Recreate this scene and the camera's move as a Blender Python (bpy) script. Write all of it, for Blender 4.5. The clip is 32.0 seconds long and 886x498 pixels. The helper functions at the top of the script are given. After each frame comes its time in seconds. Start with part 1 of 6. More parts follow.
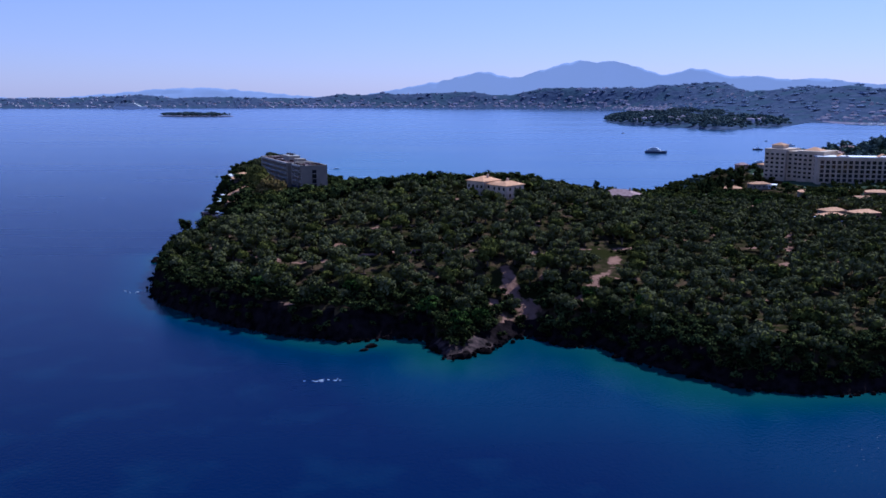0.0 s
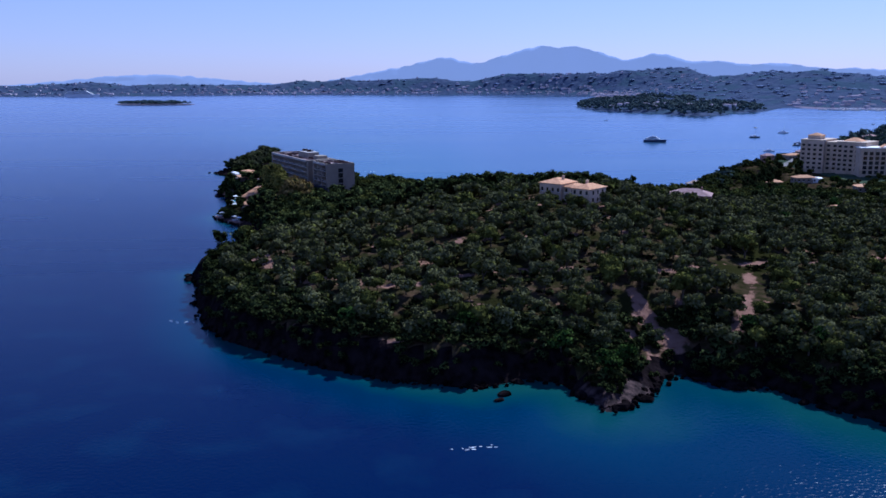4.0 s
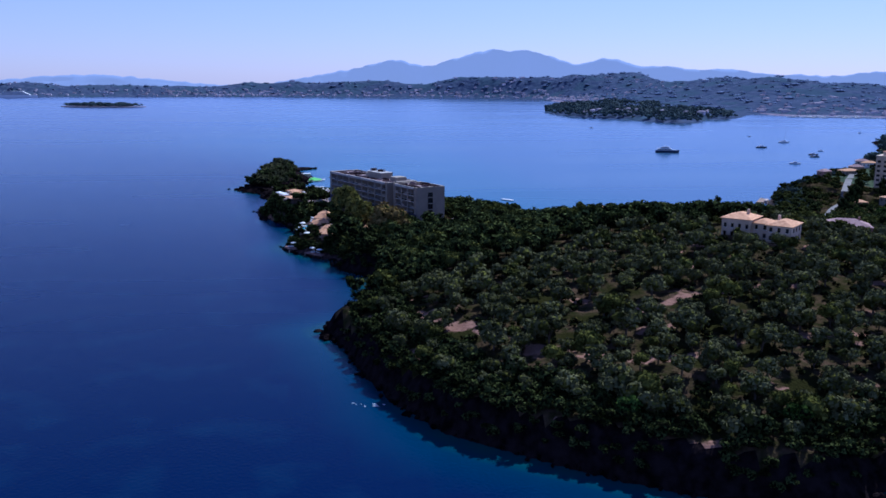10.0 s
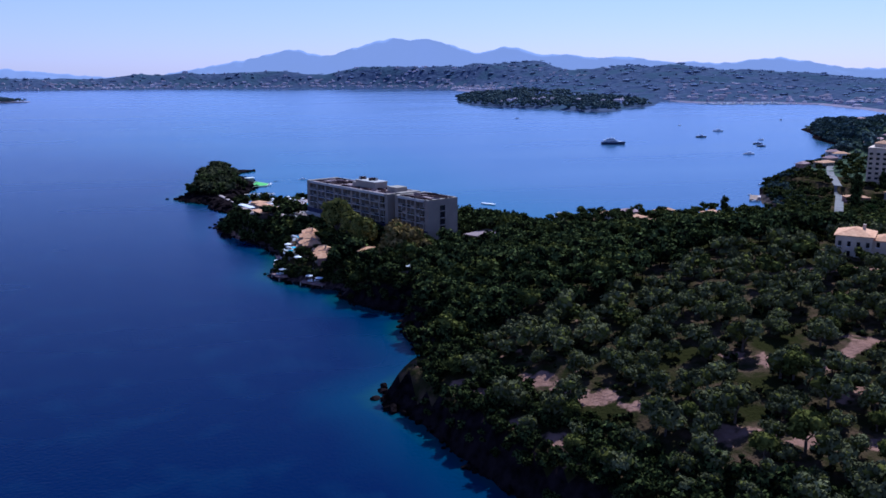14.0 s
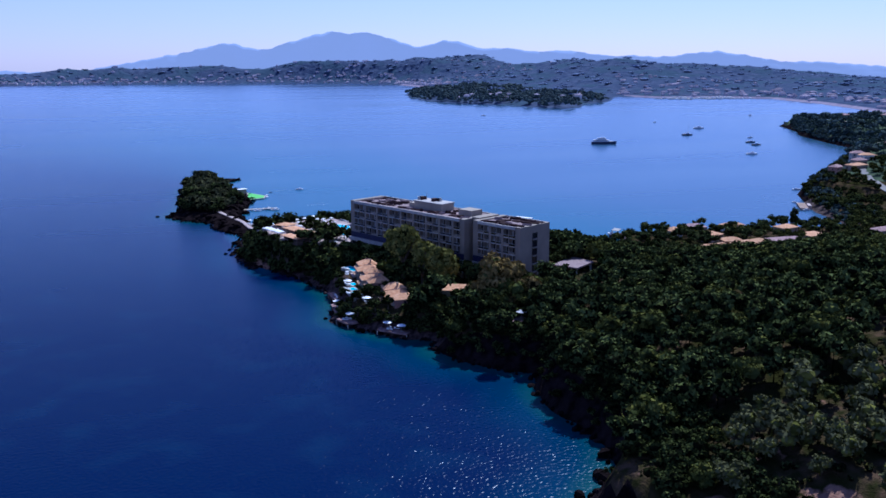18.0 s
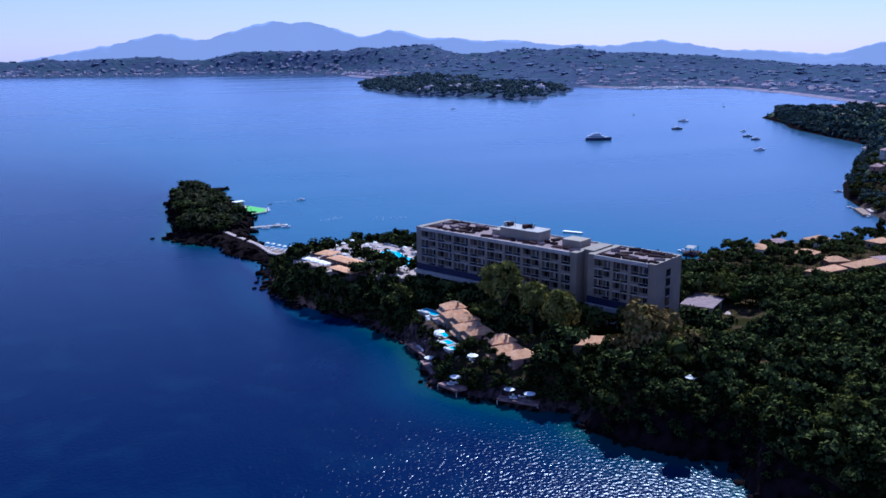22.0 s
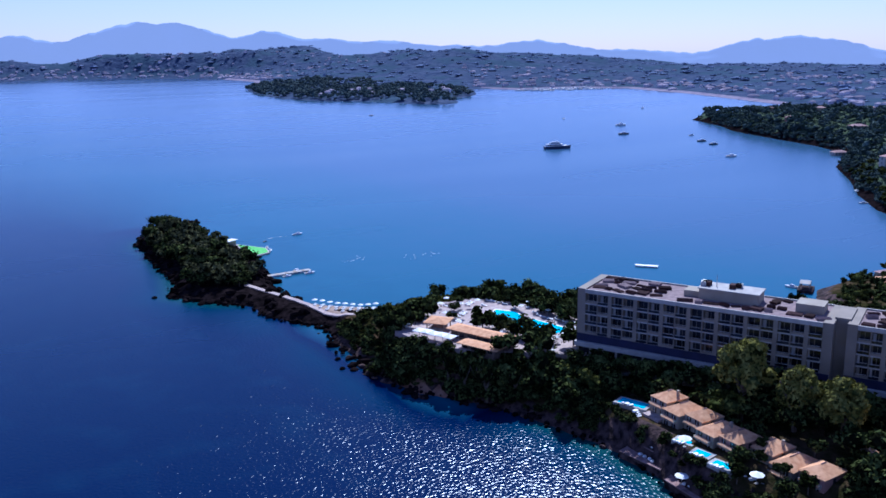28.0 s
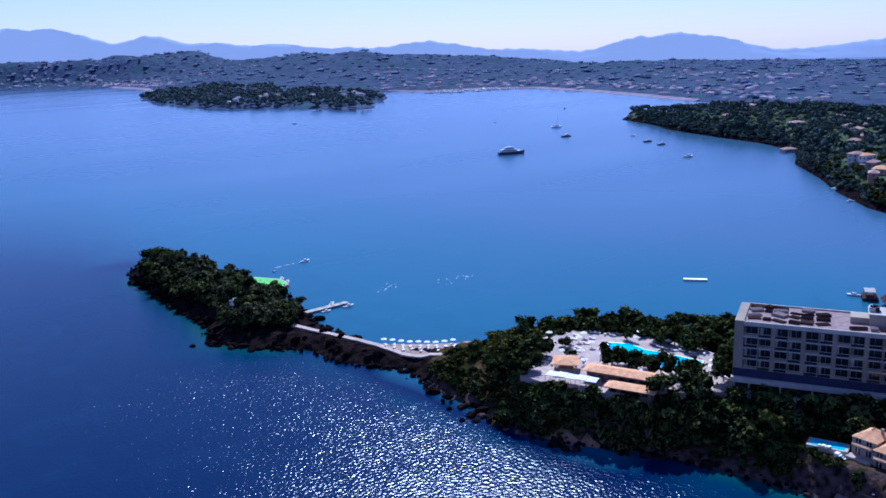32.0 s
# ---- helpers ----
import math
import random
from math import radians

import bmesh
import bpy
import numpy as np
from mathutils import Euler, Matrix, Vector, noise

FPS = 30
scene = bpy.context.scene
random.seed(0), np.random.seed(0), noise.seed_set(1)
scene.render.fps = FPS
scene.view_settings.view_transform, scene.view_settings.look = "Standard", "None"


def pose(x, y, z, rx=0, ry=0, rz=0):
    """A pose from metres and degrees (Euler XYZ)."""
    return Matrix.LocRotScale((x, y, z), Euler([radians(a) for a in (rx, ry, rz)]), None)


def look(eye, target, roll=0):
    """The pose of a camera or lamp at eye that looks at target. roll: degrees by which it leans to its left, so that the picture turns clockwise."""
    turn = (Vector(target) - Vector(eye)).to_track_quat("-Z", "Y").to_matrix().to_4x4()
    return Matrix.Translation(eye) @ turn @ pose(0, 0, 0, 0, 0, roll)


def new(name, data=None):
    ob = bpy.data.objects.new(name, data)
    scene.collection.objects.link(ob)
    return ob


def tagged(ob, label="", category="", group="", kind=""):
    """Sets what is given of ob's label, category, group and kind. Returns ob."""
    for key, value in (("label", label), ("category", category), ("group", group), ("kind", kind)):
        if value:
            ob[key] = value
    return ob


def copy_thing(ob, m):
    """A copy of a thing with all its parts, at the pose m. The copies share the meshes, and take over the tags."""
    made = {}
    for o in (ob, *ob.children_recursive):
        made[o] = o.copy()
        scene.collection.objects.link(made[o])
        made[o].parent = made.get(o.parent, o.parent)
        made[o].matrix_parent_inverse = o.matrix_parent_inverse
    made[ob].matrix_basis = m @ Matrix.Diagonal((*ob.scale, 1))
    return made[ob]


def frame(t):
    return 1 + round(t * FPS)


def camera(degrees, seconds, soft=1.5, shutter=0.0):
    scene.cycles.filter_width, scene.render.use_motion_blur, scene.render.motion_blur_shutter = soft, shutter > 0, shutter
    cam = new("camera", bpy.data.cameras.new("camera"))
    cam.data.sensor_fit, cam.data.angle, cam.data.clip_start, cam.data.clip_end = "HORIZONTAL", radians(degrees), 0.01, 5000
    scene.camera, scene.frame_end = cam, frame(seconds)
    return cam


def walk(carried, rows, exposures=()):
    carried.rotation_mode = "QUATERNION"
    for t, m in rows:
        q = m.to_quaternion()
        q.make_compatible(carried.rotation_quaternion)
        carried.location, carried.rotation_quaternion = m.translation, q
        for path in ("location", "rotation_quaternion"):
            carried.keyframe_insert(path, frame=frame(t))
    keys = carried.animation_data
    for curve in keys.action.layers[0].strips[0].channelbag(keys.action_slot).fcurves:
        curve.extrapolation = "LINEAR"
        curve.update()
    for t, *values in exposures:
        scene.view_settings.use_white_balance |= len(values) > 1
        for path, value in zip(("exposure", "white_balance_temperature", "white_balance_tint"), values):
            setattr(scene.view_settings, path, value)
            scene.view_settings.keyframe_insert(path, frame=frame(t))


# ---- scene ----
cam = camera(54.2, 32.0, soft=1.6)
PATH = [
    (0, (-0.27, 57.21, 77.71), (-0.178, 155.613, 59.884), 0.07),
    (0.5, (-4.90, 65.27, 77.65), (-5.102, 163.638, 59.644), 0.19),
    (1, (-10.13, 72.86, 77.56), (-9.950, 171.180, 59.311), 0.14),
    (1.5, (-15.88, 79.92, 77.53), (-14.981, 178.189, 59.036), 0.02),
    (2, (-22.06, 86.41, 77.62), (-20.378, 184.617, 58.848), -0.08),
    (2.5, (-28.57, 92.31, 77.91), (-25.986, 190.441, 58.838), -0.13),
    (3, (-35.31, 97.63, 78.46), (-31.741, 195.681, 59.153), -0.14),
    (3.5, (-42.24, 102.28, 79.18), (-37.874, 200.274, 59.714), -0.15),
    (5.5, (-72.82, 113.59, 83.01), (-64.394, 211.421, 64.060), 0.01),
    (6, (-80.90, 116.90, 83.32), (-71.903, 214.697, 64.479), 0.08),
    (6.5, (-89.05, 120.53, 83.43), (-79.459, 218.290, 64.711), 0.06),
    (7, (-96.60, 125.04, 83.61), (-86.487, 222.780, 65.039), -0.04),
    (7.5, (-103.42, 130.51, 83.92), (-92.892, 228.217, 65.411), -0.14),
    (8, (-109.52, 136.98, 84.36), (-98.663, 234.640, 65.785), -0.15),
    (8.5, (-115.08, 144.40, 84.87), (-103.913, 241.994, 66.145), -0.04),
    (9, (-120.36, 152.58, 85.28), (-108.887, 250.107, 66.393), 0.16),
    (9.5, (-125.54, 161.27, 85.49), (-113.633, 258.712, 66.425), 0.32),
    (10, (-130.71, 170.21, 85.48), (-117.993, 267.528, 66.290), 0.36),
    (10.5, (-135.87, 179.22, 85.34), (-121.842, 276.319, 65.977), 0.29),
    (11, (-141.04, 188.22, 85.23), (-125.454, 285.048, 65.702), 0.18),
    (11.5, (-146.27, 197.22, 85.30), (-129.123, 293.750, 65.613), 0.11),
    (12, (-151.60, 206.22, 85.61), (-132.933, 302.436, 65.740), 0.06),
    (12.5, (-157.02, 215.23, 86.10), (-136.928, 311.123, 66.103), 0.02),
    (13, (-162.50, 224.21, 86.66), (-141.035, 319.799, 66.596), -0.03),
    (13.5, (-167.95, 233.18, 87.10), (-145.016, 328.394, 66.880), -0.08),
    (15.5, (-190.06, 269.04, 88.31), (-162.068, 362.815, 67.768), -0.15),
    (16, (-195.51, 278.42, 88.85), (-166.803, 371.968, 68.226), -0.10),
    (16.5, (-200.82, 287.96, 89.45), (-171.354, 381.239, 68.683), -0.09),
    (17, (-205.82, 297.60, 90.01), (-175.577, 390.607, 69.130), -0.13),
    (17.5, (-210.52, 307.33, 90.53), (-179.488, 400.052, 69.559), -0.18),
    (18, (-214.96, 317.12, 91.03), (-183.108, 409.535, 69.941), -0.21),
    (18.5, (-219.16, 326.90, 91.52), (-186.479, 419.000, 70.303), -0.22),
    (19, (-223.20, 336.62, 92.05), (-189.673, 428.381, 70.702), -0.21),
    (19.5, (-227.11, 346.23, 92.63), (-192.762, 437.661, 71.150), -0.21),
    (20, (-230.87, 355.77, 93.22), (-195.721, 446.854, 71.577), -0.23),
    (20.5, (-234.47, 365.29, 93.76), (-198.502, 456.002, 71.909), -0.27),
    (21, (-237.96, 374.83, 94.22), (-201.164, 465.164, 72.161), -0.34),
    (21.5, (-241.37, 384.41, 94.57), (-203.799, 474.385, 72.384), -0.42),
    (22, (-244.69, 393.99, 94.83), (-206.331, 483.609, 72.534), -0.48),
    (22.5, (-247.92, 403.56, 95.06), (-208.746, 492.790, 72.618), -0.49),
    (23, (-251.19, 413.08, 95.29), (-211.194, 501.917, 72.725), -0.47),
    (23.5, (-254.65, 422.50, 95.54), (-213.854, 510.951, 72.903), -0.44),
    (24, (-258.36, 431.74, 95.81), (-216.704, 519.778, 73.120), -0.44),
    (24.5, (-262.27, 440.75, 96.12), (-219.644, 528.310, 73.392), -0.47),
    (25, (-266.36, 449.51, 96.48), (-222.635, 536.514, 73.705), -0.50),
    (25.5, (-270.56, 458.05, 96.92), (-225.666, 544.428, 74.069), -0.46),
    (27.5, (-288.72, 490.26, 99.80), (-238.316, 573.614, 77.192), -0.64),
    (28, (-293.65, 498.58, 100.69), (-241.876, 581.123, 78.213), -0.83),
    (28.5, (-298.77, 506.90, 101.61), (-245.631, 588.579, 79.152), -0.94),
    (29, (-303.97, 514.93, 102.46), (-249.443, 595.682, 79.954), -0.98),
    (29.5, (-309.19, 522.73, 103.28), (-253.323, 602.547, 80.739), -1.05),
    (30, (-314.37, 530.36, 104.10), (-257.239, 609.276, 81.530), -1.16),
    (30.5, (-319.48, 537.95, 104.93), (-261.056, 615.877, 82.271), -1.24),
    (31, (-324.57, 545.62, 105.74), (-264.843, 622.528, 82.989), -1.32),
    (31.5, (-329.74, 553.52, 106.47), (-268.716, 629.397, 83.693), -1.48),
    (32, (-335.05, 561.73, 107.07), (-272.804, 636.635, 84.369), -1.82),
]
walk(cam, [(t, look(eye, target, roll)) for t, eye, target, roll in PATH], exposures=[(0.0, 0.05, 4930, 11), (9.0, 0.11, 4930, 11), (16.0, 0.20, 4930, 11), (25.0, 0.28, 4930, 11), (32.0, 0.34, 4930, 11)])

# ---- light ----
SUN_AZ, SUN_EL = 42.0, 46.0        # degrees clockwise from +y, above the horizon
world = bpy.data.worlds.new("sky")
scene.world = world
world.use_nodes = True
wn = world.node_tree
sky = wn.nodes.new("ShaderNodeTexSky")
sky.sky_type = "NISHITA"
sky.sun_disc = False
sky.sun_elevation, sky.sun_rotation = radians(SUN_EL), radians(SUN_AZ)
sky.altitude, sky.air_density, sky.dust_density, sky.ozone_density = 100, 1.0, 0.25, 4.0
wn.nodes["Background"].inputs["Strength"].default_value = 0.093
tint = wn.nodes.new("ShaderNodeVectorMath")
tint.operation = "MULTIPLY"
tint.inputs[1].default_value = (1.0, 0.94, 1.28)
wn.links.new(sky.outputs["Color"], tint.inputs[0])
haze = wn.nodes.new("ShaderNodeMix")
haze.data_type = "RGBA"
sky_way, rise, thin = wn.nodes.new("ShaderNodeTexCoord"), wn.nodes.new("ShaderNodeSeparateXYZ"), wn.nodes.new("ShaderNodeMapRange")
thin.interpolation_type = "SMOOTHSTEP"        # white haze lies along the horizon and thins towards the zenith
thin.inputs[1].default_value, thin.inputs[2].default_value, thin.inputs[3].default_value, thin.inputs[4].default_value = 0.06, 0.62, 0.43, 0.03
wn.links.new(sky_way.outputs["Generated"], rise.inputs[0])
wn.links.new(rise.outputs["Z"], thin.inputs[0])
wn.links.new(thin.outputs[0], haze.inputs[0])
haze.inputs[7].default_value = (4.45, 4.35, 6.8, 1)
wn.links.new(tint.outputs[0], haze.inputs[6])
wn.links.new(haze.outputs[2], wn.nodes["Background"].inputs["Color"])
sun_way = Vector((math.sin(radians(SUN_AZ)) * math.cos(radians(SUN_EL)), math.cos(radians(SUN_AZ)) * math.cos(radians(SUN_EL)), math.sin(radians(SUN_EL))))
sun = new("sun", bpy.data.lights.new("sun", "SUN"))
sun.data.energy, sun.data.angle, sun.data.color = 5.0, radians(0.53), (1.0, 0.95, 0.88)
sun.matrix_world = look(sun_way * 1000, (0, 0, 0))


# ---- materials ----
def material(name, color, color2=None, scale=0.3, rough=0.85, bump=0.0, bump_scale=2.0, metal=0.0, per_object=0.0, per_island=0.0, spec=0.4, second=0.0, color3=None, scale3=0.03):
    """A surface: two colours mixed by noise, a third at a larger scale, fine relief, and a spread of brightness from piece to piece."""
    m = bpy.data.materials.new(name)
    m.use_nodes = True
    nt = m.node_tree
    bsdf = nt.nodes["Principled BSDF"]
    bsdf.inputs["Roughness"].default_value, bsdf.inputs["Metallic"].default_value = rough, metal
    bsdf.inputs["Specular IOR Level"].default_value = spec
    link, add = nt.links.new, nt.nodes.new
    where = add("ShaderNodeNewGeometry")
    n1 = add("ShaderNodeTexNoise")
    n1.inputs["Scale"].default_value, n1.inputs["Detail"].default_value = scale, 6
    link(where.outputs["Position"], n1.inputs["Vector"])
    ramp = add("ShaderNodeValToRGB")
    ramp.color_ramp.elements[0].position, ramp.color_ramp.elements[1].position = 0.35, 0.65
    ramp.color_ramp.elements[0].color = (*color, 1)
    ramp.color_ramp.elements[1].color = (*(color2 or [c * 1.35 for c in color]), 1)
    link(n1.outputs["Fac"], ramp.inputs["Fac"])
    out = ramp.outputs["Color"]
    if color3:
        n3 = add("ShaderNodeTexNoise")
        n3.inputs["Scale"].default_value, n3.inputs["Detail"].default_value = scale3, 3
        link(where.outputs["Position"], n3.inputs["Vector"])
        r3 = add("ShaderNodeValToRGB")
        r3.color_ramp.elements[0].position, r3.color_ramp.elements[1].position = 0.47, 0.6
        link(n3.outputs["Fac"], r3.inputs["Fac"])
        mix = add("ShaderNodeMix")
        mix.data_type = "RGBA"
        link(r3.outputs["Color"], mix.inputs[0])
        link(out, mix.inputs[6])
        mix.inputs[7].default_value = (*color3, 1)
        out = mix.outputs[2]
    for amount, node, socket in ((per_object, "ShaderNodeObjectInfo", "Random"), (per_island, "ShaderNodeNewGeometry", "Random Per Island")):
        if amount:
            src = add(node)
            rng = add("ShaderNodeMapRange")
            rng.inputs[3].default_value, rng.inputs[4].default_value = 1 - amount, 1 + amount
            link(src.outputs[socket], rng.inputs[0])
            mul = add("ShaderNodeVectorMath")
            mul.operation = "SCALE"
            link(out, mul.inputs[0])
            link(rng.outputs[0], mul.inputs["Scale"])
            out = mul.outputs[0]
    link(out, bsdf.inputs["Base Color"])
    if bump:
        n2 = add("ShaderNodeTexNoise")
        n2.inputs["Scale"].default_value, n2.inputs["Detail"].default_value = bump_scale, 5
        link(where.outputs["Position"], n2.inputs["Vector"])
        b = add("ShaderNodeBump")
        b.inputs["Strength"].default_value, b.inputs["Distance"].default_value = 1.0, bump
        link(n2.outputs["Fac"], b.inputs["Height"])
        link(b.outputs["Normal"], bsdf.inputs["Normal"])
    return m


def water_material(name, shore, stops, bay, slope=0.40):
    """Sea water: colour by the depth kept in the mesh, sky reflection painted in far out and in the bay, ripples at
    three sizes, wind lanes.
    """
    m = bpy.data.materials.new(name)
    m.use_nodes = True
    nt = m.node_tree
    bsdf = nt.nodes["Principled BSDF"]
    link, add = nt.links.new, nt.nodes.new
    where = add("ShaderNodeNewGeometry")
    depth = add("ShaderNodeAttribute")
    depth.attribute_name = "depth"
    patch = add("ShaderNodeTexNoise")
    patch.inputs["Scale"].default_value, patch.inputs["Detail"].default_value = 0.06, 4
    link(where.outputs["Position"], patch.inputs["Vector"])
    wob = add("ShaderNodeMath")
    wob.operation = "MULTIPLY_ADD"
    wob.inputs[1].default_value = 0.10
    link(patch.outputs["Fac"], wob.inputs[0])
    off = add("ShaderNodeMath")
    off.operation = "SUBTRACT"
    off.inputs[1].default_value = 0.05
    link(depth.outputs["Fac"], wob.inputs[2])
    link(wob.outputs[0], off.inputs[0])
    ramp = add("ShaderNodeValToRGB")
    ramp.color_ramp.elements[0].position, ramp.color_ramp.elements[1].position = 0.0, 1.0
    ramp.color_ramp.elements[0].color, ramp.color_ramp.elements[1].color = (*shore, 1), (*bay, 1)
    for at, tone in stops:
        ramp.color_ramp.elements.new(at).color = (*tone, 1)
    link(off.outputs[0], ramp.inputs["Fac"])
    body, gloss, join = add("ShaderNodeBsdfDiffuse"), add("ShaderNodeBsdfGlossy"), add("ShaderNodeMixShader")
    fresnel = add("ShaderNodeFresnel")
    fresnel.inputs["IOR"].default_value = 1.143
    gloss.distribution = "BECKMANN"
    gloss.inputs["Color"].default_value = (0.83, 0.89, 1.0, 1)
    # Body colour is paled further out, in place of reflected sky.
    open_sea, blend = add("ShaderNodeAttribute"), add("ShaderNodeMix")
    open_sea.attribute_name, blend.data_type = "offshore_sheen", "RGBA"
    blend.inputs[7].default_value = (0.020, 0.048, 0.108, 1)
    link(open_sea.outputs["Fac"], blend.inputs[0])
    link(ramp.outputs["Color"], blend.inputs[6])
    link(blend.outputs[2], body.inputs["Color"])
    link(fresnel.outputs[0], join.inputs[0])
    link(body.outputs[0], join.inputs[1])
    link(gloss.outputs[0], join.inputs[2])
    link(join.outputs[0], nt.nodes["Material Output"].inputs["Surface"])
    nt.nodes.remove(bsdf)
    lanes = add("ShaderNodeTexNoise")
    lanes.inputs["Scale"].default_value, lanes.inputs["Detail"].default_value = 1.0, 3
    stretch = add("ShaderNodeMapping")
    stretch.inputs["Scale"].default_value = (0.0016, 0.009, 0.01)
    stretch.inputs["Rotation"].default_value = (0, 0, radians(12))
    link(where.outputs["Position"], stretch.inputs["Vector"])
    link(stretch.outputs["Vector"], lanes.inputs["Vector"])
    rough = add("ShaderNodeMapRange")
    rough.inputs[1].default_value, rough.inputs[2].default_value = 0.4, 0.65
    rough.inputs[3].default_value, rough.inputs[4].default_value = 0.275, 0.215
    link(lanes.outputs["Fac"], rough.inputs[0])
    link(rough.outputs[0], gloss.inputs["Roughness"])
    chop = add("ShaderNodeAttribute")
    chop.attribute_name = "chop"
    last = None
    for sc, dist, det in ((0.06, 0.5 * slope, 1), (1.0, 0.45 * slope, 0), (2.3, 0.15 * slope, 0)):
        n = add("ShaderNodeTexNoise")
        n.inputs["Scale"].default_value, n.inputs["Detail"].default_value = sc, det
        link(where.outputs["Position"], n.inputs["Vector"])
        b = add("ShaderNodeBump")
        b.inputs["Distance"].default_value = dist
        swell = add("ShaderNodeMath")
        swell.operation = "MULTIPLY"
        link(n.outputs["Fac"], swell.inputs[0])
        link(chop.outputs["Fac"], swell.inputs[1])
        link(swell.outputs[0], b.inputs["Height"])
        if last:
            link(last.outputs["Normal"], b.inputs["Normal"])
        last = b
    link(last.outputs["Normal"], gloss.inputs["Normal"])
    return m


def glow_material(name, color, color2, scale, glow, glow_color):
    """A far range of hills, a plain backdrop: its blue haze is put into base colour and glow."""
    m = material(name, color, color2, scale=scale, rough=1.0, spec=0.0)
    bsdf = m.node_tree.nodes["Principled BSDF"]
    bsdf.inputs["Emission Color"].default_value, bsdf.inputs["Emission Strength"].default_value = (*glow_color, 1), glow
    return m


def bare_patches(m, earth, earth2):
    """Red earth showing through the ground cover, by the bareness kept in the mesh, with ragged edges."""
    nt = m.node_tree
    link, add = nt.links.new, nt.nodes.new
    base = nt.nodes["Principled BSDF"].inputs["Base Color"]
    cover = base.links[0].from_socket
    bare, where = add("ShaderNodeAttribute"), add("ShaderNodeNewGeometry")
    bare.attribute_name = "bare"
    ragged = add("ShaderNodeTexNoise")
    ragged.inputs["Scale"].default_value, ragged.inputs["Detail"].default_value = 0.45, 5
    link(where.outputs["Position"], ragged.inputs["Vector"])
    total = add("ShaderNodeMath")
    total.operation = "ADD"
    link(bare.outputs["Fac"], total.inputs[0])
    link(ragged.outputs["Fac"], total.inputs[1])
    edge = add("ShaderNodeMapRange")
    edge.inputs[1].default_value, edge.inputs[2].default_value = 0.9, 1.08
    link(total.outputs[0], edge.inputs[0])
    soil = add("ShaderNodeMix")
    soil.data_type = "RGBA"
    soil.inputs[6].default_value, soil.inputs[7].default_value = (*earth, 1), (*earth2, 1)
    link(ragged.outputs["Fac"], soil.inputs[0])
    mix = add("ShaderNodeMix")
    mix.data_type = "RGBA"
    link(edge.outputs[0], mix.inputs[0])
    link(cover, mix.inputs[6])
    link(soil.outputs[2], mix.inputs[7])
    link(mix.outputs[2], base)


# Bay tones: paler water, lifted further for sky reflection missing there.
SEA = water_material("sea_water", (0.010, 0.058, 0.060), ((0.16, (0.0012, 0.024, 0.062)), (0.5, (0.0003, 0.0072, 0.042)), (0.8, (0.022, 0.100, 0.164))), (0.044, 0.098, 0.176))
POOL = material("pool_water", (0.02, 0.45, 0.62), (0.03, 0.55, 0.72), scale=0.4, rough=0.08, bump=0.03, bump_scale=1.5, spec=0.5)
GROUND = material("dry_ground", (0.085, 0.054, 0.034), (0.022, 0.023, 0.008), scale=0.35, rough=0.95, bump=0.4, bump_scale=1.2, color3=(0.022, 0.022, 0.007), scale3=0.07, spec=0.0)
bare_patches(GROUND, (0.15, 0.075, 0.052), (0.33, 0.19, 0.14))
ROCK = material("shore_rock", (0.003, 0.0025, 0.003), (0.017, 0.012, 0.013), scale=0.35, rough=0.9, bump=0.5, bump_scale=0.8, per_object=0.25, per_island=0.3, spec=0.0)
BROWN_ROCK = material("brown_shore_rock", (0.010, 0.007, 0.008), (0.085, 0.054, 0.050), scale=0.5, rough=0.9, bump=0.5, bump_scale=0.8, per_object=0.3, per_island=0.35, spec=0.05)
EARTH = material("red_earth", (0.17, 0.085, 0.058), (0.30, 0.17, 0.12), scale=0.4, rough=0.95, bump=0.15, bump_scale=1.5, spec=0.0)
SAND = material("pale_sand", (0.25, 0.18, 0.14), (0.34, 0.26, 0.21), scale=0.5, rough=0.95, bump=0.05, spec=0.0)
PAVING = material("pale_paving", (0.31, 0.225, 0.20), (0.45, 0.345, 0.315), scale=0.6, rough=0.8, bump=0.02, color3=(0.30, 0.225, 0.215), scale3=0.12)
OLIVE = material("olive_leaves", (0.046, 0.048, 0.020), (0.132, 0.130, 0.058), scale=0.3, rough=0.85, bump=0.05, bump_scale=3.0, per_object=0.3, per_island=0.15, spec=0.0)
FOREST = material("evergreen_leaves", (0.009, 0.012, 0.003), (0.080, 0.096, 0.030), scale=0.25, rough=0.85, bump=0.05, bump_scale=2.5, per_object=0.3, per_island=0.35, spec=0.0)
BRIGHT = material("fresh_green_leaves", (0.024, 0.050, 0.010), (0.08, 0.125, 0.026), scale=0.6, rough=0.75, bump=0.2, bump_scale=2.5, per_object=0.3, per_island=0.35, spec=0.0)
TAWNY = material("tawny_leaves", (0.100, 0.096, 0.020), (0.235, 0.215, 0.058), scale=0.4, rough=0.8, bump=0.05, bump_scale=2.5, per_island=0.22, spec=0.0)
RUSSET = material("browning_leaves", (0.115, 0.080, 0.024), (0.245, 0.172, 0.062), scale=0.4, rough=0.85, bump=0.05, bump_scale=2.5, per_island=0.22, spec=0.0)
SCRUB = material("dry_scrub", (0.030, 0.042, 0.010), (0.10, 0.085, 0.024), scale=0.4, rough=0.85, bump=0.3, bump_scale=2.5, per_island=0.5, spec=0.0)
RIDGE = material("olive_green_leaves", (0.028, 0.033, 0.008), (0.122, 0.122, 0.028), scale=0.35, rough=0.85, bump=0.15, bump_scale=2.5, per_island=0.5, spec=0.0)
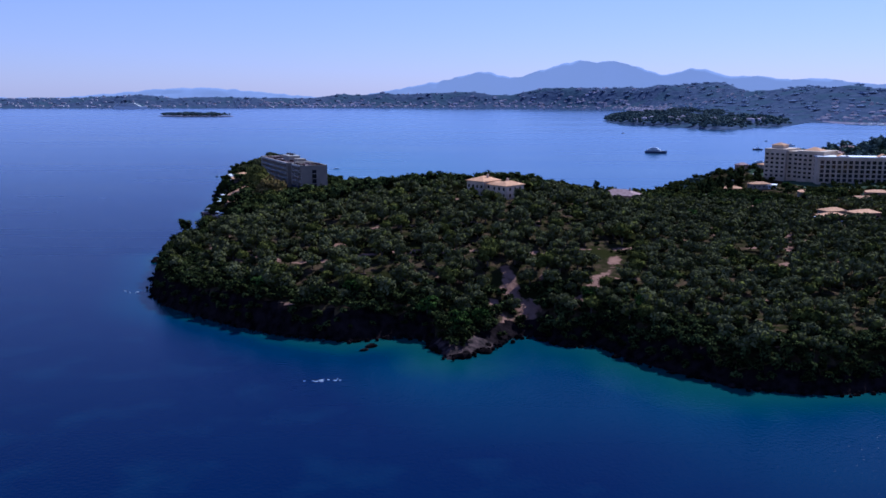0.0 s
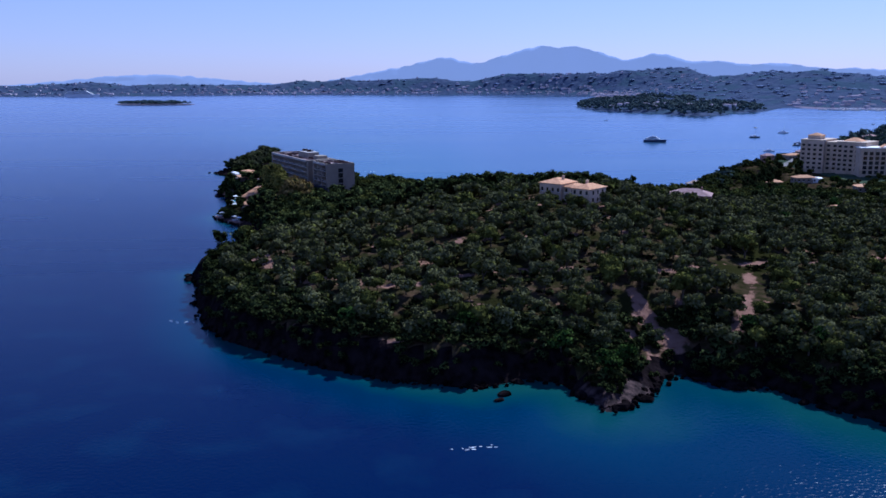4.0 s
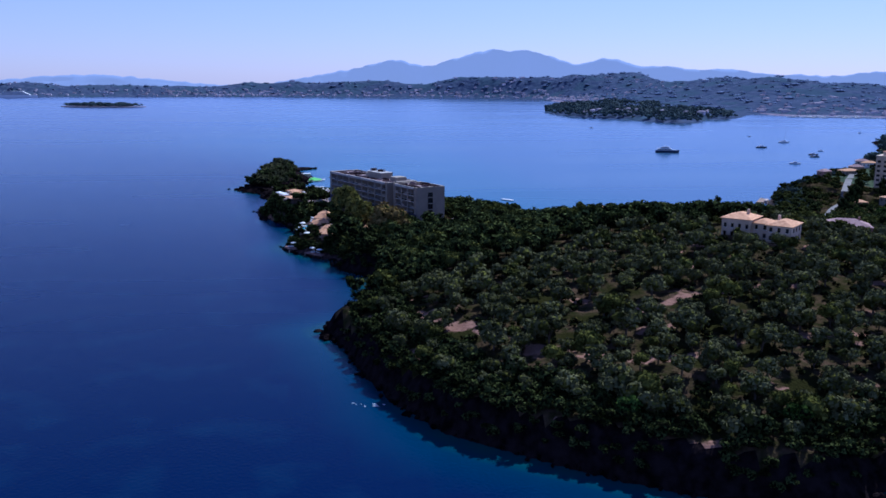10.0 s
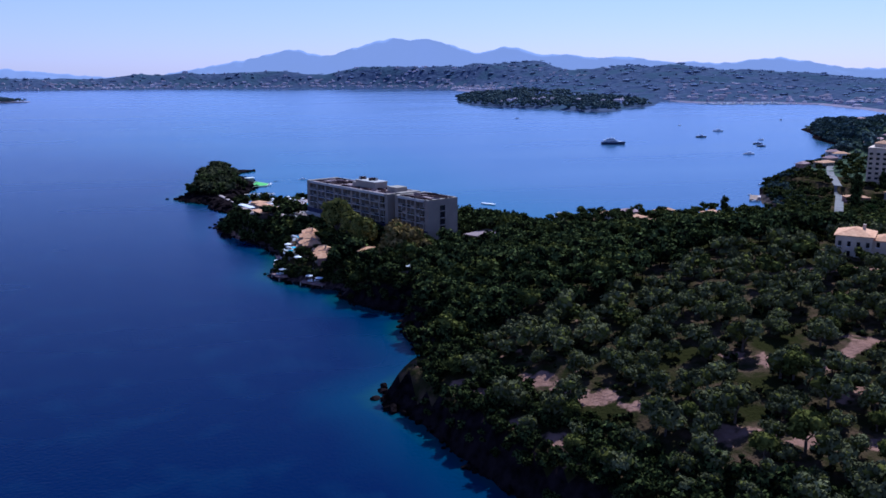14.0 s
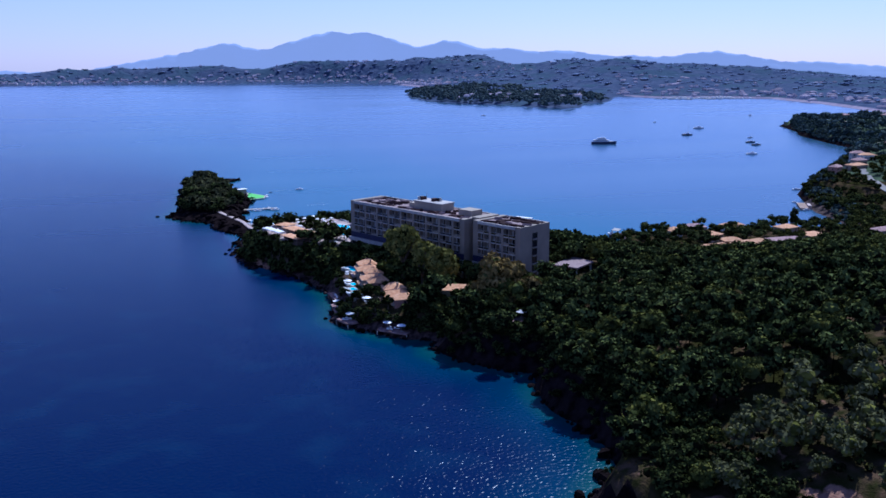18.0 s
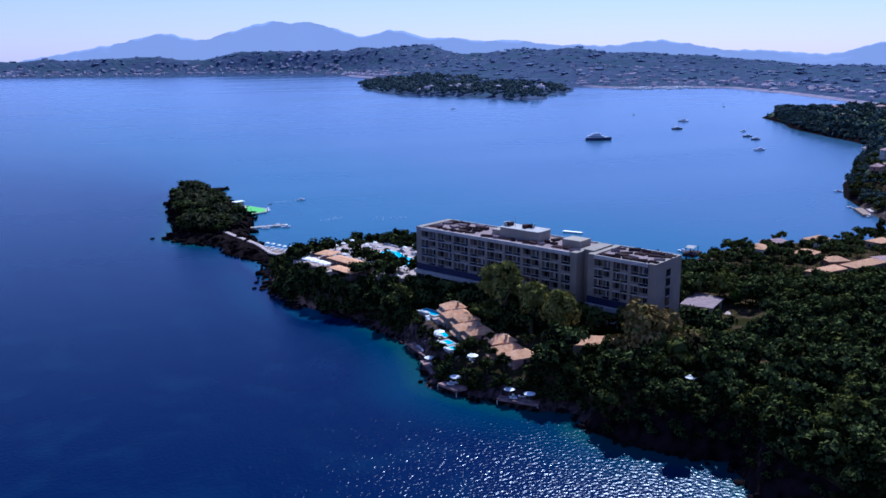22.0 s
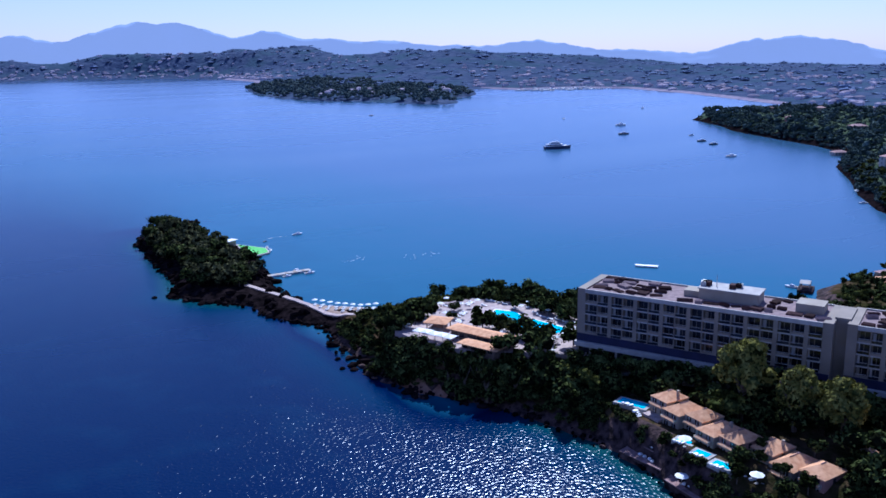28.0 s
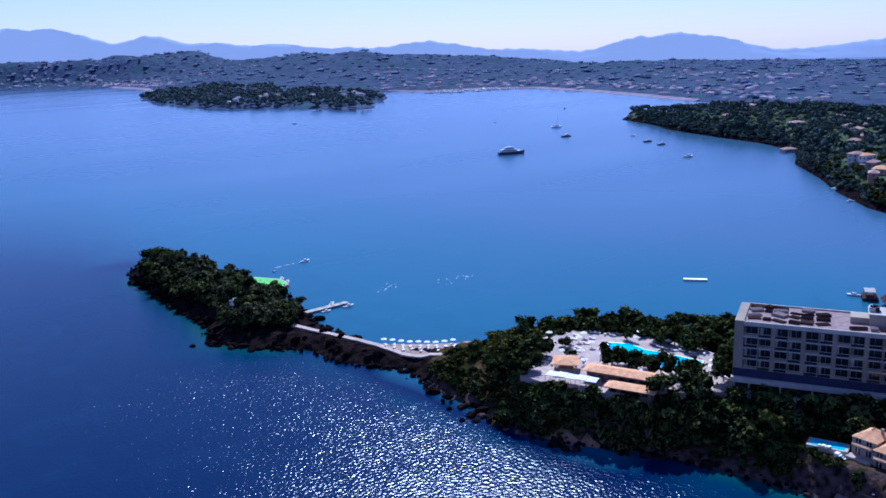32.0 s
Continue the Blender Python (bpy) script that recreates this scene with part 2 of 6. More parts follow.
# Near black, so crown hearts look shaded inside; grove trunks share it.
INNER_SHADE = material("inner_shade_and_stems", (0.003, 0.004, 0.002), (0.009, 0.010, 0.005), scale=1.2, rough=0.95, spec=0.0)
BARK = material("bark", (0.07, 0.05, 0.035), (0.12, 0.09, 0.07), scale=2.0, rough=0.95, bump=0.1)
# Headland and island leaves, with distance haze put into the green.
FAR_TREES = material("haze_tinted_trees", (0.036, 0.058, 0.066), (0.082, 0.114, 0.104), scale=0.1, rough=0.95, per_island=0.4, spec=0.1)
# Far hills, woods and sand: blue air haze is mixed into their base colours.
FAR_LAND = material("haze_tinted_land", (0.036, 0.052, 0.098), (0.078, 0.096, 0.150), scale=0.045, rough=1.0, bump=9.0, bump_scale=0.035, color3=(0.050, 0.076, 0.112), scale3=0.009, spec=0.0)
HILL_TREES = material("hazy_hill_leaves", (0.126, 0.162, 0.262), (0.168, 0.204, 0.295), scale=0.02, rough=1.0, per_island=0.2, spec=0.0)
FAR_SAND = material("haze_tinted_sand", (0.20, 0.17, 0.23), (0.28, 0.24, 0.29), scale=0.05, rough=1.0, spec=0.0)
# Greens across the bay, paled in colour for the haze between.
BAY_GREEN = material("haze_tinted_green_cover", (0.030, 0.048, 0.030), (0.092, 0.116, 0.070), scale=0.25, rough=0.9, per_island=0.4, spec=0.0)
# Haze blue painted into the mountains, and made to glow.
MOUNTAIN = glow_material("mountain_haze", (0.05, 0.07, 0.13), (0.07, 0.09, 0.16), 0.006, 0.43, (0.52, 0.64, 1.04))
# Town walls and roofs lifted in colour where haze would pale their shaded sides.
FAR_WALL = material("haze_tinted_plaster", (0.50, 0.45, 0.50), (0.66, 0.58, 0.62), scale=0.01, rough=1.0, per_island=0.25, spec=0.0)
FAR_ROOF = material("haze_tinted_tiles", (0.26, 0.225, 0.28), (0.41, 0.345, 0.39), scale=0.01, rough=1.0, per_object=0.25, per_island=0.25, spec=0.0)
# Bay-shore leaves carry a painted blue haze.
BAY_TREES = material("haze_tinted_shore_leaves", (0.028, 0.044, 0.044), (0.090, 0.116, 0.100), scale=0.25, rough=0.9, per_island=0.55, spec=0.0)
SANDSTONE = material("tan_render", (0.48, 0.36, 0.25), (0.60, 0.46, 0.34), scale=0.2, rough=0.85, bump=0.01)
CREAM = material("cream_plaster", (0.27, 0.22, 0.17), (0.34, 0.29, 0.23), scale=0.2, rough=0.85, bump=0.01)
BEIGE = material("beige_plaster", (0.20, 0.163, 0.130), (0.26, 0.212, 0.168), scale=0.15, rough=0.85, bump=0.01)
ROSE = material("rose_plaster", (0.30, 0.15, 0.12), (0.36, 0.20, 0.16), scale=0.3, rough=0.85, bump=0.01)
WHITE = material("white_paint", (0.72, 0.70, 0.68), (0.80, 0.78, 0.76), scale=0.6, rough=0.6)
TILE = material("clay_tiles", (0.50, 0.245, 0.125), (0.66, 0.375, 0.205), scale=0.8, rough=0.85, bump=0.05, bump_scale=4.0, per_object=0.15, spec=0.1)
ROSE_STONE = material("rose_stone", (0.21, 0.125, 0.115), (0.33, 0.215, 0.20), scale=0.7, rough=0.9, bump=0.03, color3=(0.16, 0.10, 0.095), scale3=0.25, spec=0.1)
GREY_TILE = material("weathered_tiles", (0.32, 0.205, 0.19), (0.43, 0.30, 0.28), scale=0.8, rough=0.85, bump=0.05, bump_scale=4.0, spec=0.0)
GRAVEL = material("roof_gravel", (0.20, 0.145, 0.145), (0.29, 0.215, 0.21), scale=0.8, rough=0.95, bump=0.02, bump_scale=6, spec=0.1)
BROWN = material("brown_felt", (0.035, 0.018, 0.018), (0.085, 0.045, 0.042), scale=1.0, rough=0.9, per_object=0.4, spec=0.1)
GLASS = material("dark_glazing", (0.012, 0.014, 0.02), (0.02, 0.022, 0.03), scale=0.5, rough=0.12, spec=0.6, per_object=0.4)
BLUE_BAND = material("blue_shade_band", (0.006, 0.007, 0.035), (0.012, 0.013, 0.055), scale=0.3, rough=0.6)
CONCRETE = material("concrete", (0.33, 0.30, 0.28), (0.42, 0.39, 0.36), scale=0.4, rough=0.9, bump=0.01)
ASPHALT = material("pale_asphalt", (0.14, 0.125, 0.12), (0.19, 0.175, 0.165), scale=0.5, rough=0.95)
TIMBER = material("weathered_timber", (0.28, 0.22, 0.17), (0.38, 0.31, 0.25), scale=1.0, rough=0.9, per_object=0.2)
TIMBER_AND_SHADE = material("dark_timber_and_shade", (0.075, 0.05, 0.04), (0.12, 0.085, 0.068), scale=1.0, rough=0.9, per_object=0.2)
TURF = material("green_matting", (0.10, 0.42, 0.08), (0.14, 0.52, 0.11), scale=0.6, rough=0.9)
HULL = material("white_hull", (0.70, 0.70, 0.72), (0.80, 0.80, 0.82), scale=0.5, rough=0.3)
NAVY = material("navy_hull", (0.03, 0.04, 0.08), (0.05, 0.06, 0.11), scale=0.5, rough=0.3)
FOAM = material("sea_foam", (0.65, 0.70, 0.75), (0.80, 0.84, 0.88), scale=1.0, rough=0.8, bump=0.1, bump_scale=3.0)
METAL = material("grey_metal", (0.35, 0.35, 0.36), (0.45, 0.45, 0.46), scale=1.0, rough=0.45, metal=0.6)


# ---- geometry helpers ----
class Geo:
    """Collects vertices and faces in one local frame, for one mesh."""

    def __init__(self):
        self.v, self.f = [], []

    def box(self, x0, y0, z0, x1, y1, z1, taper=0.0):
        n = len(self.v)
        t = taper
        self.v += [(x0, y0, z0), (x1, y0, z0), (x1, y1, z0), (x0, y1, z0), (x0 + t, y0 + t, z1), (x1 - t, y0 + t, z1), (x1 - t, y1 - t, z1), (x0 + t, y1 - t, z1)]
        self.f += [(n + 3, n + 2, n + 1, n), (n + 4, n + 5, n + 6, n + 7), (n, n + 1, n + 5, n + 4), (n + 1, n + 2, n + 6, n + 5), (n + 2, n + 3, n + 7, n + 6), (n + 3, n, n + 4, n + 7)]
        return self

    def hip(self, x0, y0, z0, x1, y1, rise, over=0.5, thick=0.15):
        """A hipped roof with eaves over a rectangle; its ridge runs along the longer side."""
        x0, y0, x1, y1 = x0 - over, y0 - over, x1 + over, y1 + over
        w, d = x1 - x0, y1 - y0
        n = len(self.v)
        k = min(w, d) / 2
        a, b = ((x0 + k, y0 + d / 2), (x1 - k, y0 + d / 2)) if w >= d else ((x0 + w / 2, y0 + k), (x0 + w / 2, y1 - k))
        self.v += [(x0, y0, z0), (x1, y0, z0), (x1, y1, z0), (x0, y1, z0), (x0, y0, z0 + thick), (x1, y0, z0 + thick), (x1, y1, z0 + thick), (x0, y1, z0 + thick), (*a, z0 + thick + rise), (*b, z0 + thick + rise)]
        self.f += [(n + 3, n + 2, n + 1, n), (n, n + 1, n + 5, n + 4), (n + 1, n + 2, n + 6, n + 5), (n + 2, n + 3, n + 7, n + 6), (n + 3, n, n + 4, n + 7)]
        if w >= d:
            self.f += [(n + 4, n + 5, n + 9, n + 8), (n + 5, n + 6, n + 9), (n + 6, n + 7, n + 8, n + 9), (n + 7, n + 4, n + 8)]
        else:
            self.f += [(n + 4, n + 5, n + 8), (n + 5, n + 6, n + 9, n + 8), (n + 6, n + 7, n + 9), (n + 7, n + 4, n + 8, n + 9)]
        return self

    def gable(self, x0, y0, z0, x1, y1, rise, over=0.4, thick=0.15):
        """A gabled roof whose ridge runs along y."""
        x0, y0, x1, y1 = x0 - over, y0 - over, x1 + over, y1 + over
        n, m = len(self.v), (x0 + x1) / 2
        for y in (y0, y1):
            self.v += [(x0, y, z0), (m, y, z0 + rise), (x1, y, z0), (x1, y, z0 + thick), (m, y, z0 + rise + thick), (x0, y, z0 + thick)]
        self.f += [(n, n + 1, n + 4, n + 5), (n + 1, n + 2, n + 3, n + 4), (n + 11, n + 10, n + 7, n + 6), (n + 10, n + 9, n + 8, n + 7)]
        for a, b in ((0, 1), (1, 2), (2, 3), (3, 4), (4, 5), (5, 0)):
            self.f.append((n + b, n + a, n + a + 6, n + b + 6))
        return self

    def ridged(self, w, deep, high, folds=8):
        """A low slatted cover: one folded sheet on closed sides."""
        for j in range(folds + 1):
            y, z = deep * (j / folds - 0.5), high - (0.18 if j % 2 else 0.0)
            self.v += [(-w / 2, y, 0), (-w / 2, y, z), (w / 2, y, z), (w / 2, y, 0)]
            if j:
                n = 4 * j
                self.f += [(n - 4 + i, n + i, n + 1 + i, n - 3 + i) for i in range(3)]
        n = 4 * folds
        self.f += [(0, 1, 2, 3), (n + 3, n + 2, n + 1, n)]
        return self

    def tube(self, a, b, r0, r1, sides=8):
        a, b = Vector(a), Vector(b)
        axis = (b - a).normalized()
        side = axis.orthogonal().normalized()
        other = axis.cross(side)
        n = len(self.v)
        for p, r in ((a, r0), (b, r1)):
            for k in range(sides):
                c, s = math.cos(2 * math.pi * k / sides), math.sin(2 * math.pi * k / sides)
                self.v.append(tuple(p + side * (r * c) + other * (r * s)))
        for k in range(sides):
            j = (k + 1) % sides
            self.f.append((n + k, n + j, n + sides + j, n + sides + k))
        self.f += [tuple(n + k for k in reversed(range(sides))), tuple(n + sides + k for k in range(sides))]
        return self

    def cone(self, c, r, z0, z1, sides=10, dip=0.0):
        n = len(self.v)
        self.v.append((c[0], c[1], z1))
        for k in range(sides):
            a = 2 * math.pi * k / sides
            self.v.append((c[0] + r * math.cos(a), c[1] + r * math.sin(a), z0 + (dip if k % 2 else 0)))
        self.f += [(n, n + 1 + k, n + 1 + (k + 1) % sides) for k in range(sides)] + [tuple(n + 1 + k for k in reversed(range(sides)))]
        return self

    def fan(self, ring, z0, z1):
        """A flat slab over a ring of (x, y), from z0 to z1."""
        n, k = len(self.v), len(ring)
        self.v += [(x, y, z0) for x, y in ring] + [(x, y, z1) for x, y in ring]
        self.f += [tuple(n + i for i in reversed(range(k))), tuple(n + k + i for i in range(k))]
        self.f += [(n + i, n + (i + 1) % k, n + k + (i + 1) % k, n + k + i) for i in range(k)]
        return self

    def mesh(self, name, mat):
        me = bpy.data.meshes.new(name)
        me.from_pydata(self.v, [], self.f)
        me.materials.append(mat)
        return me


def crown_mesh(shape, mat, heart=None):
    """A crown: hearts painted dark to stand in for inner shade, a coat of lit leaf sprays outside."""
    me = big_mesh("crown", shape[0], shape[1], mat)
    me.materials.append(heart or INNER_SHADE)
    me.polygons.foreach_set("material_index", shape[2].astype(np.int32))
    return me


def big_mesh(name, verts, faces, mat, smooth=False):
    """A mesh from arrays of vertices and of triangles or quads."""
    me = bpy.data.meshes.new(name)
    verts, faces = np.asarray(verts, np.float32), np.asarray(faces, np.int32)
    k = faces.shape[1]
    me.vertices.add(len(verts))
    me.vertices.foreach_set("co", verts.ravel())
    me.loops.add(faces.size)
    me.loops.foreach_set("vertex_index", faces.ravel())
    me.polygons.add(len(faces))
    me.polygons.foreach_set("loop_start", np.arange(0, faces.size, k, dtype=np.int32))
    me.polygons.foreach_set("loop_total", np.full(len(faces), k, np.int32))
    me.polygons.foreach_set("use_smooth", np.full(len(faces), smooth))
    me.materials.append(mat)
    me.update(calc_edges=True)
    return me


def thing(name, at=(0, 0, 0), turn=0.0, label="", category="", group="", data=None):
    ob = new(name, data)
    ob.matrix_world = pose(*at, 0, 0, turn)
    return tagged(ob, label, category, group)


def part(name, geo, mat, parent, label="", m=None):
    """One mesh under a thing or under a part, in the parent's frame."""
    me = geo if isinstance(geo, bpy.types.Mesh) else geo.mesh(name, mat)
    ob = new(name, me)
    ob.parent = parent
    if m is not None:
        ob.matrix_local = m
    return tagged(ob, label)


def inside(px, py, poly):
    px, py = np.asarray(px, float), np.asarray(py, float)
    hit = np.zeros(px.shape, bool)
    for (x0, y0), (x1, y1) in zip(poly, poly[1:] + poly[:1]):
        if y0 != y1:
            hit ^= ((y0 > py) != (y1 > py)) & (px < (x1 - x0) * (py - y0) / (y1 - y0) + x0)
    return hit


def reach(px, py, poly, closed=True):
    """The distance to the edge of a polygon, positive inside."""
    px, py = np.asarray(px, float), np.asarray(py, float)
    best = np.full(px.shape, 1e9)
    for (x0, y0), (x1, y1) in zip(poly, poly[1:] + (poly[:1] if closed else [])):
        dx, dy = x1 - x0, y1 - y0
        s = np.clip(((px - x0) * dx + (py - y0) * dy) / (dx * dx + dy * dy + 1e-9), 0, 1)
        best = np.minimum(best, np.hypot(px - x0 - s * dx, py - y0 - s * dy))
    return np.where(inside(px, py, poly), best, -best) if closed else best


def ripple(x, y, size, seed):
    """Smooth noise between about -1 and 1 for arrays of places."""
    rng = np.random.RandomState(seed)
    out = 0
    for k in range(7):
        a, p, q = rng.uniform(0, 2 * math.pi), rng.uniform(0, 6.3), rng.uniform(0.6, 1.7)
        out = out + np.sin((x * math.cos(a) + y * math.sin(a)) * q * 2 * math.pi / size + p)
    return out / 3.5


# ---- the land: one coast line, one height for every place ----
COAST = [(420, 235), (250, 262), (160, 282), (119, 276), (104, 273), (91, 274), (78, 279), (65, 292), (54, 306), (47, 319), (38, 315), (29, 330), (22, 325), (15, 314),
         (2, 303), (-6, 324), (-15, 328), (-29, 321), (-41, 326), (-52, 329), (-70, 340), (-89, 356), (-104, 370), (-115, 392), (-121, 412), (-127, 440), (-132, 454), (-134.5, 460),
         (-128, 468), (-118, 476), (-114, 487), (-114.2, 500.5), (-116.5, 513), (-114, 530), (-107, 539), (-117, 546.5), (-126, 558), (-130, 568), (-127.5, 580), (-136, 584.5), (-142.5, 592.5), (-150, 603), (-156.5, 613), (-150, 630), (-148, 647), (-153, 672),
         (-158, 690), (-171, 710), (-174, 728), (-172, 745), (-172, 765), (-166, 785), (-176, 800), (-180, 812), (-180, 825), (-195, 843), (-204, 860), (-197, 876),
         (-195, 900), (-192, 940), (-190, 972), (-184, 992), (-175, 1003), (-160, 1014), (-147, 1022), (-148, 1013), (-159, 1001), (-164, 990), (-160, 975), (-150, 948), (-148, 925), (-150, 900), (-158, 872), (-163, 846), (-164, 828), (-158, 812),
         (-136, 793), (-122, 780), (-104, 765), (-88, 745), (-74, 722), (-58, 703), (-38, 690), (-16, 684), (2, 690), (14, 704), (26, 712), (40, 712), (60, 710), (86, 706), (112, 697), (135, 692), (152, 692), (163, 708), (172, 738),
         (188, 764), (213, 801), (254, 840), (310, 882), (371, 935), (452, 976), (492, 1036), (520, 1108), (560, 1198), (602, 1252), (648, 1342), (690, 1365),
         (750, 1290), (800, 1150), (850, 980), (900, 700), (900, 230)]
DECK = [(-166.5, 731), (-159, 740), (-140, 750), (-125, 748), (-115, 733), (-110, 718), (-111, 704), (-115, 691), (-131, 678), (-138, 686), (-150, 696), (-159, 705), (-165, 717)]
GARDEN = [(-137, 662), (-143, 656), (-145.5, 637), (-147.5, 622), (-146, 611), (-142, 604), (-138, 594), (-127, 588), (-120, 600), (-122, 640), (-130, 660)]
EAST_HOUSES = [(55, 697, 12, 8, -10), (77, 694, 11, 7, 8), (46, 670, 10, 8, 20), (48, 656, 9, 7, -15), (95, 674, 10, 7, 10), (72, 646, 17, 9, -8), (46, 640, 19, 7, 8), (27, 641, 16, 6, 6), (96, 656, 10, 8, 0), (38, 690, 9, 7, 30),
               (137, 652, 12, 7, 5), (218, 706, 13, 10, -12), (289, 828, 15, 9, 12), (325, 856, 13, 9, -20), (230, 684, 14, 8, 5), (198, 640, 11, 7, 12)]
BUNGALOWS = [(216, 596, 14, 8, -8), (242, 622, 16, 9, -10), (263, 616, 15, 8, -10), (279, 610, 14, 8, -12), (243, 556, 15, 7, -6), (202, 502, 12, 8, 15), (199, 616, 14, 8, 0), (208, 481, 13, 8, 10), (190, 476, 12, 7, 5), (168, 518, 9, 6, 0), (300, 600, 15, 8, -10), (290, 560, 13, 8, 5)]
HILL_HOUSES = [(537, 1024, 22), (760, 1190, 34), (636, 1208, 18), (509, 944, 24), (418, 906, 18), (322, 861, 15), (303, 840, 14), (385, 882, 20), (455, 930, 16), (430, 860, 18), (480, 890, 16), (560, 960, 20), (600, 1010, 18), (690, 1110, 22), (350, 830, 16), (560, 1120, 15), (626, 1130, 18), (442, 980, 18), (377, 889, 16), (264, 822, 14)]
ROAD = [(330, 872), (300, 836), (272, 800), (245, 760), (222, 726), (196, 694), (172, 664), (150, 640)]
HOTEL_A, HOTEL_DIR = (-130.0, 684.5), (0.431, -0.902)


def bump(x, y, cx, cy, sx, sy, top):
    return top * np.exp(-(((x - cx) / sx) ** 2 + ((y - cy) / sy) ** 2))


def land(x, y):
    """The height of the ground at arrays of places, and the distance from the coast."""
    x, y = np.asarray(x, float), np.asarray(y, float)
    d = reach(x, y, COAST)
    cliff = np.where((y > 565) & (y < 668), 0.75, np.where(y > 560, 0.5, np.where(x > 20, 1.0, 1.7))) * (1 + 0.25 * ripple(x, y, 40, 3))
    cliff = cliff * (1 - 0.72 * np.exp(-(((x - 16) / 20) ** 2 + ((y - 318) / 20) ** 2)))
    cliff = cliff * (1 - 0.62 * np.exp(-(((x + 147) / 15) ** 2 + ((y - 797) / 14) ** 2)))
    low = np.where((x < -60) & (y > 785), 2.3 + bump(x, y, -178, 932, 22, 52, 7.8) + bump(x, y, -180, 870, 16, 16, 2.0), 8.0)
    low = np.where((x > -45) & (x < 230), low - 5.0 * np.clip((y - 545) / 70, 0, 1) * np.clip((x + 45) / 30, 0, 1), low)
    low = low * (1 - 0.55 * np.exp(-(((x + 12 - 20) / 16) ** 2 + ((y - 325) / 22) ** 2)))
    low = low * (1 - 0.5 * np.exp(-(((x - 24) / 15) ** 2 + ((y - 334) / 17) ** 2)))
    low = low * (1 - 0.72 * np.exp(-(((x - 8) / 13) ** 2 + ((y - 309) / 10) ** 2)))
    low = low - 4.4 * np.clip((y - 742) / 43, 0, 1) * ((x < -110) & (y < 785))
    h = np.minimum(low, d * cliff)
    k = np.clip(d / 30, 0, 1)
    h = h + k * (bump(x, y, 20, 470, np.where(x > 20, 92, 120), 115, 21.5) + bump(x, y, 470, 800, 130, 150, 26) + bump(x, y, 640, 1110, 120, 150, 14) + bump(x, y, 330, 440, 160, 140, 14))
    h = np.maximum(h, 12.7 * np.clip((reach(x, y, DECK) + 5.5) / 5.5, 0, 1))
    h = np.maximum(h, np.interp(y, [606, 618], [5.4, 8.2]) * np.clip((reach(x, y, GARDEN) + 6.5) / 6.5, 0, 1) * np.clip(d / 3, 0, 1))
    h = h + np.clip(d / 12, 0, 1) * np.clip(-reach(x, y, DECK) / 3, 0, 1) * (0.5 * ripple(x, y, 34, 5) + 0.3 * ripple(x, y, 12, 6))
    return np.where(d > 0, h + 0.15, np.maximum(-6, d * 0.35) - 0.1), d


def ground(x, y):
    return float(land(np.array([x]), np.array([y]))[0][0])


def sheet(name, xs, ys, height, mat, keep=None, smooth=True):
    gx, gy = np.meshgrid(xs, ys)
    gz = height(gx, gy)
    verts = np.stack([gx, gy, gz], -1).reshape(-1, 3)
    n, m = len(xs), len(ys)
    i = (np.arange(m - 1)[:, None] * n + np.arange(n - 1)[None]).ravel()
    faces = np.stack([i, i + 1, i + n + 1, i + n], 1)
    if keep is not None:
        ok = keep(gx, gy).ravel()
        faces = faces[ok[faces].any(1)]
        used = np.unique(faces)
        back = np.full(len(verts), -1)
        back[used] = np.arange(len(used))
        verts, faces = verts[used], back[faces]
    return big_mesh(name, verts, faces, mat, smooth)


near_x, near_y = np.arange(-215, 260, 2.5), np.arange(262, 1032, 2.5)
xs = np.concatenate([near_x, np.arange(262, 905, 9.0)])
ys = np.concatenate([np.arange(226, 262, 9.0), near_y, np.arange(1034, 1390, 9.0)])
terrain = tagged(new("ground", sheet("ground", xs, ys, lambda x, y: land(x, y)[0], GROUND, lambda x, y: reach(x, y, COAST) > -14)), "dry stony ground of a wooded peninsula above the sea", "ground", kind="structure")
TRACKS = [[(-118, 440), (-112, 430), (-104, 433), (-99, 427), (-95, 414), (-88, 403), (-78, 392), (-65, 380), (-52, 374), (-40, 372), (-25, 378), (-10, 378.5), (2, 378), (41, 374), (60, 382), (100, 395), (140, 412), (178, 440)],
          [(9, 312), (20, 327), (27, 339), (24, 350), (22, 362)], [(44, 333), (52, 346), (60, 360), (66, 378)], [(122, 366), (136, 390), (146, 416), (160, 450)],
          [(-60, 424), (-51, 410), (-40, 405), (-22, 410), (-4, 412), (16, 410)], [(-62, 334), (-48, 336)], [(-10, 470), (-2, 455), (12, 452)], [(-112, 414), (-107, 402), (-103, 395)]]
BARE = [(23.5, 349, 4.5, 6), (17, 340, 3.5, 5), (29, 339, 5, 6), (21, 329, 4, 5), (12, 315, 5, 4), (52, 346, 3.5, 7), (45, 335, 4, 4), (-54, 335, 6, 3), (-51, 410, 4, 3), (-41, 405, 4, 3), (-107, 402, 4, 4), (-94, 413, 6, 4), (-101, 430, 5, 4), (-77, 388, 5, 5),
        (-118, 440, 4, 5), (-87, 404, 5, 3), (-64, 379, 6, 3), (-52, 374, 5, 3), (-112, 414, 4, 3)]


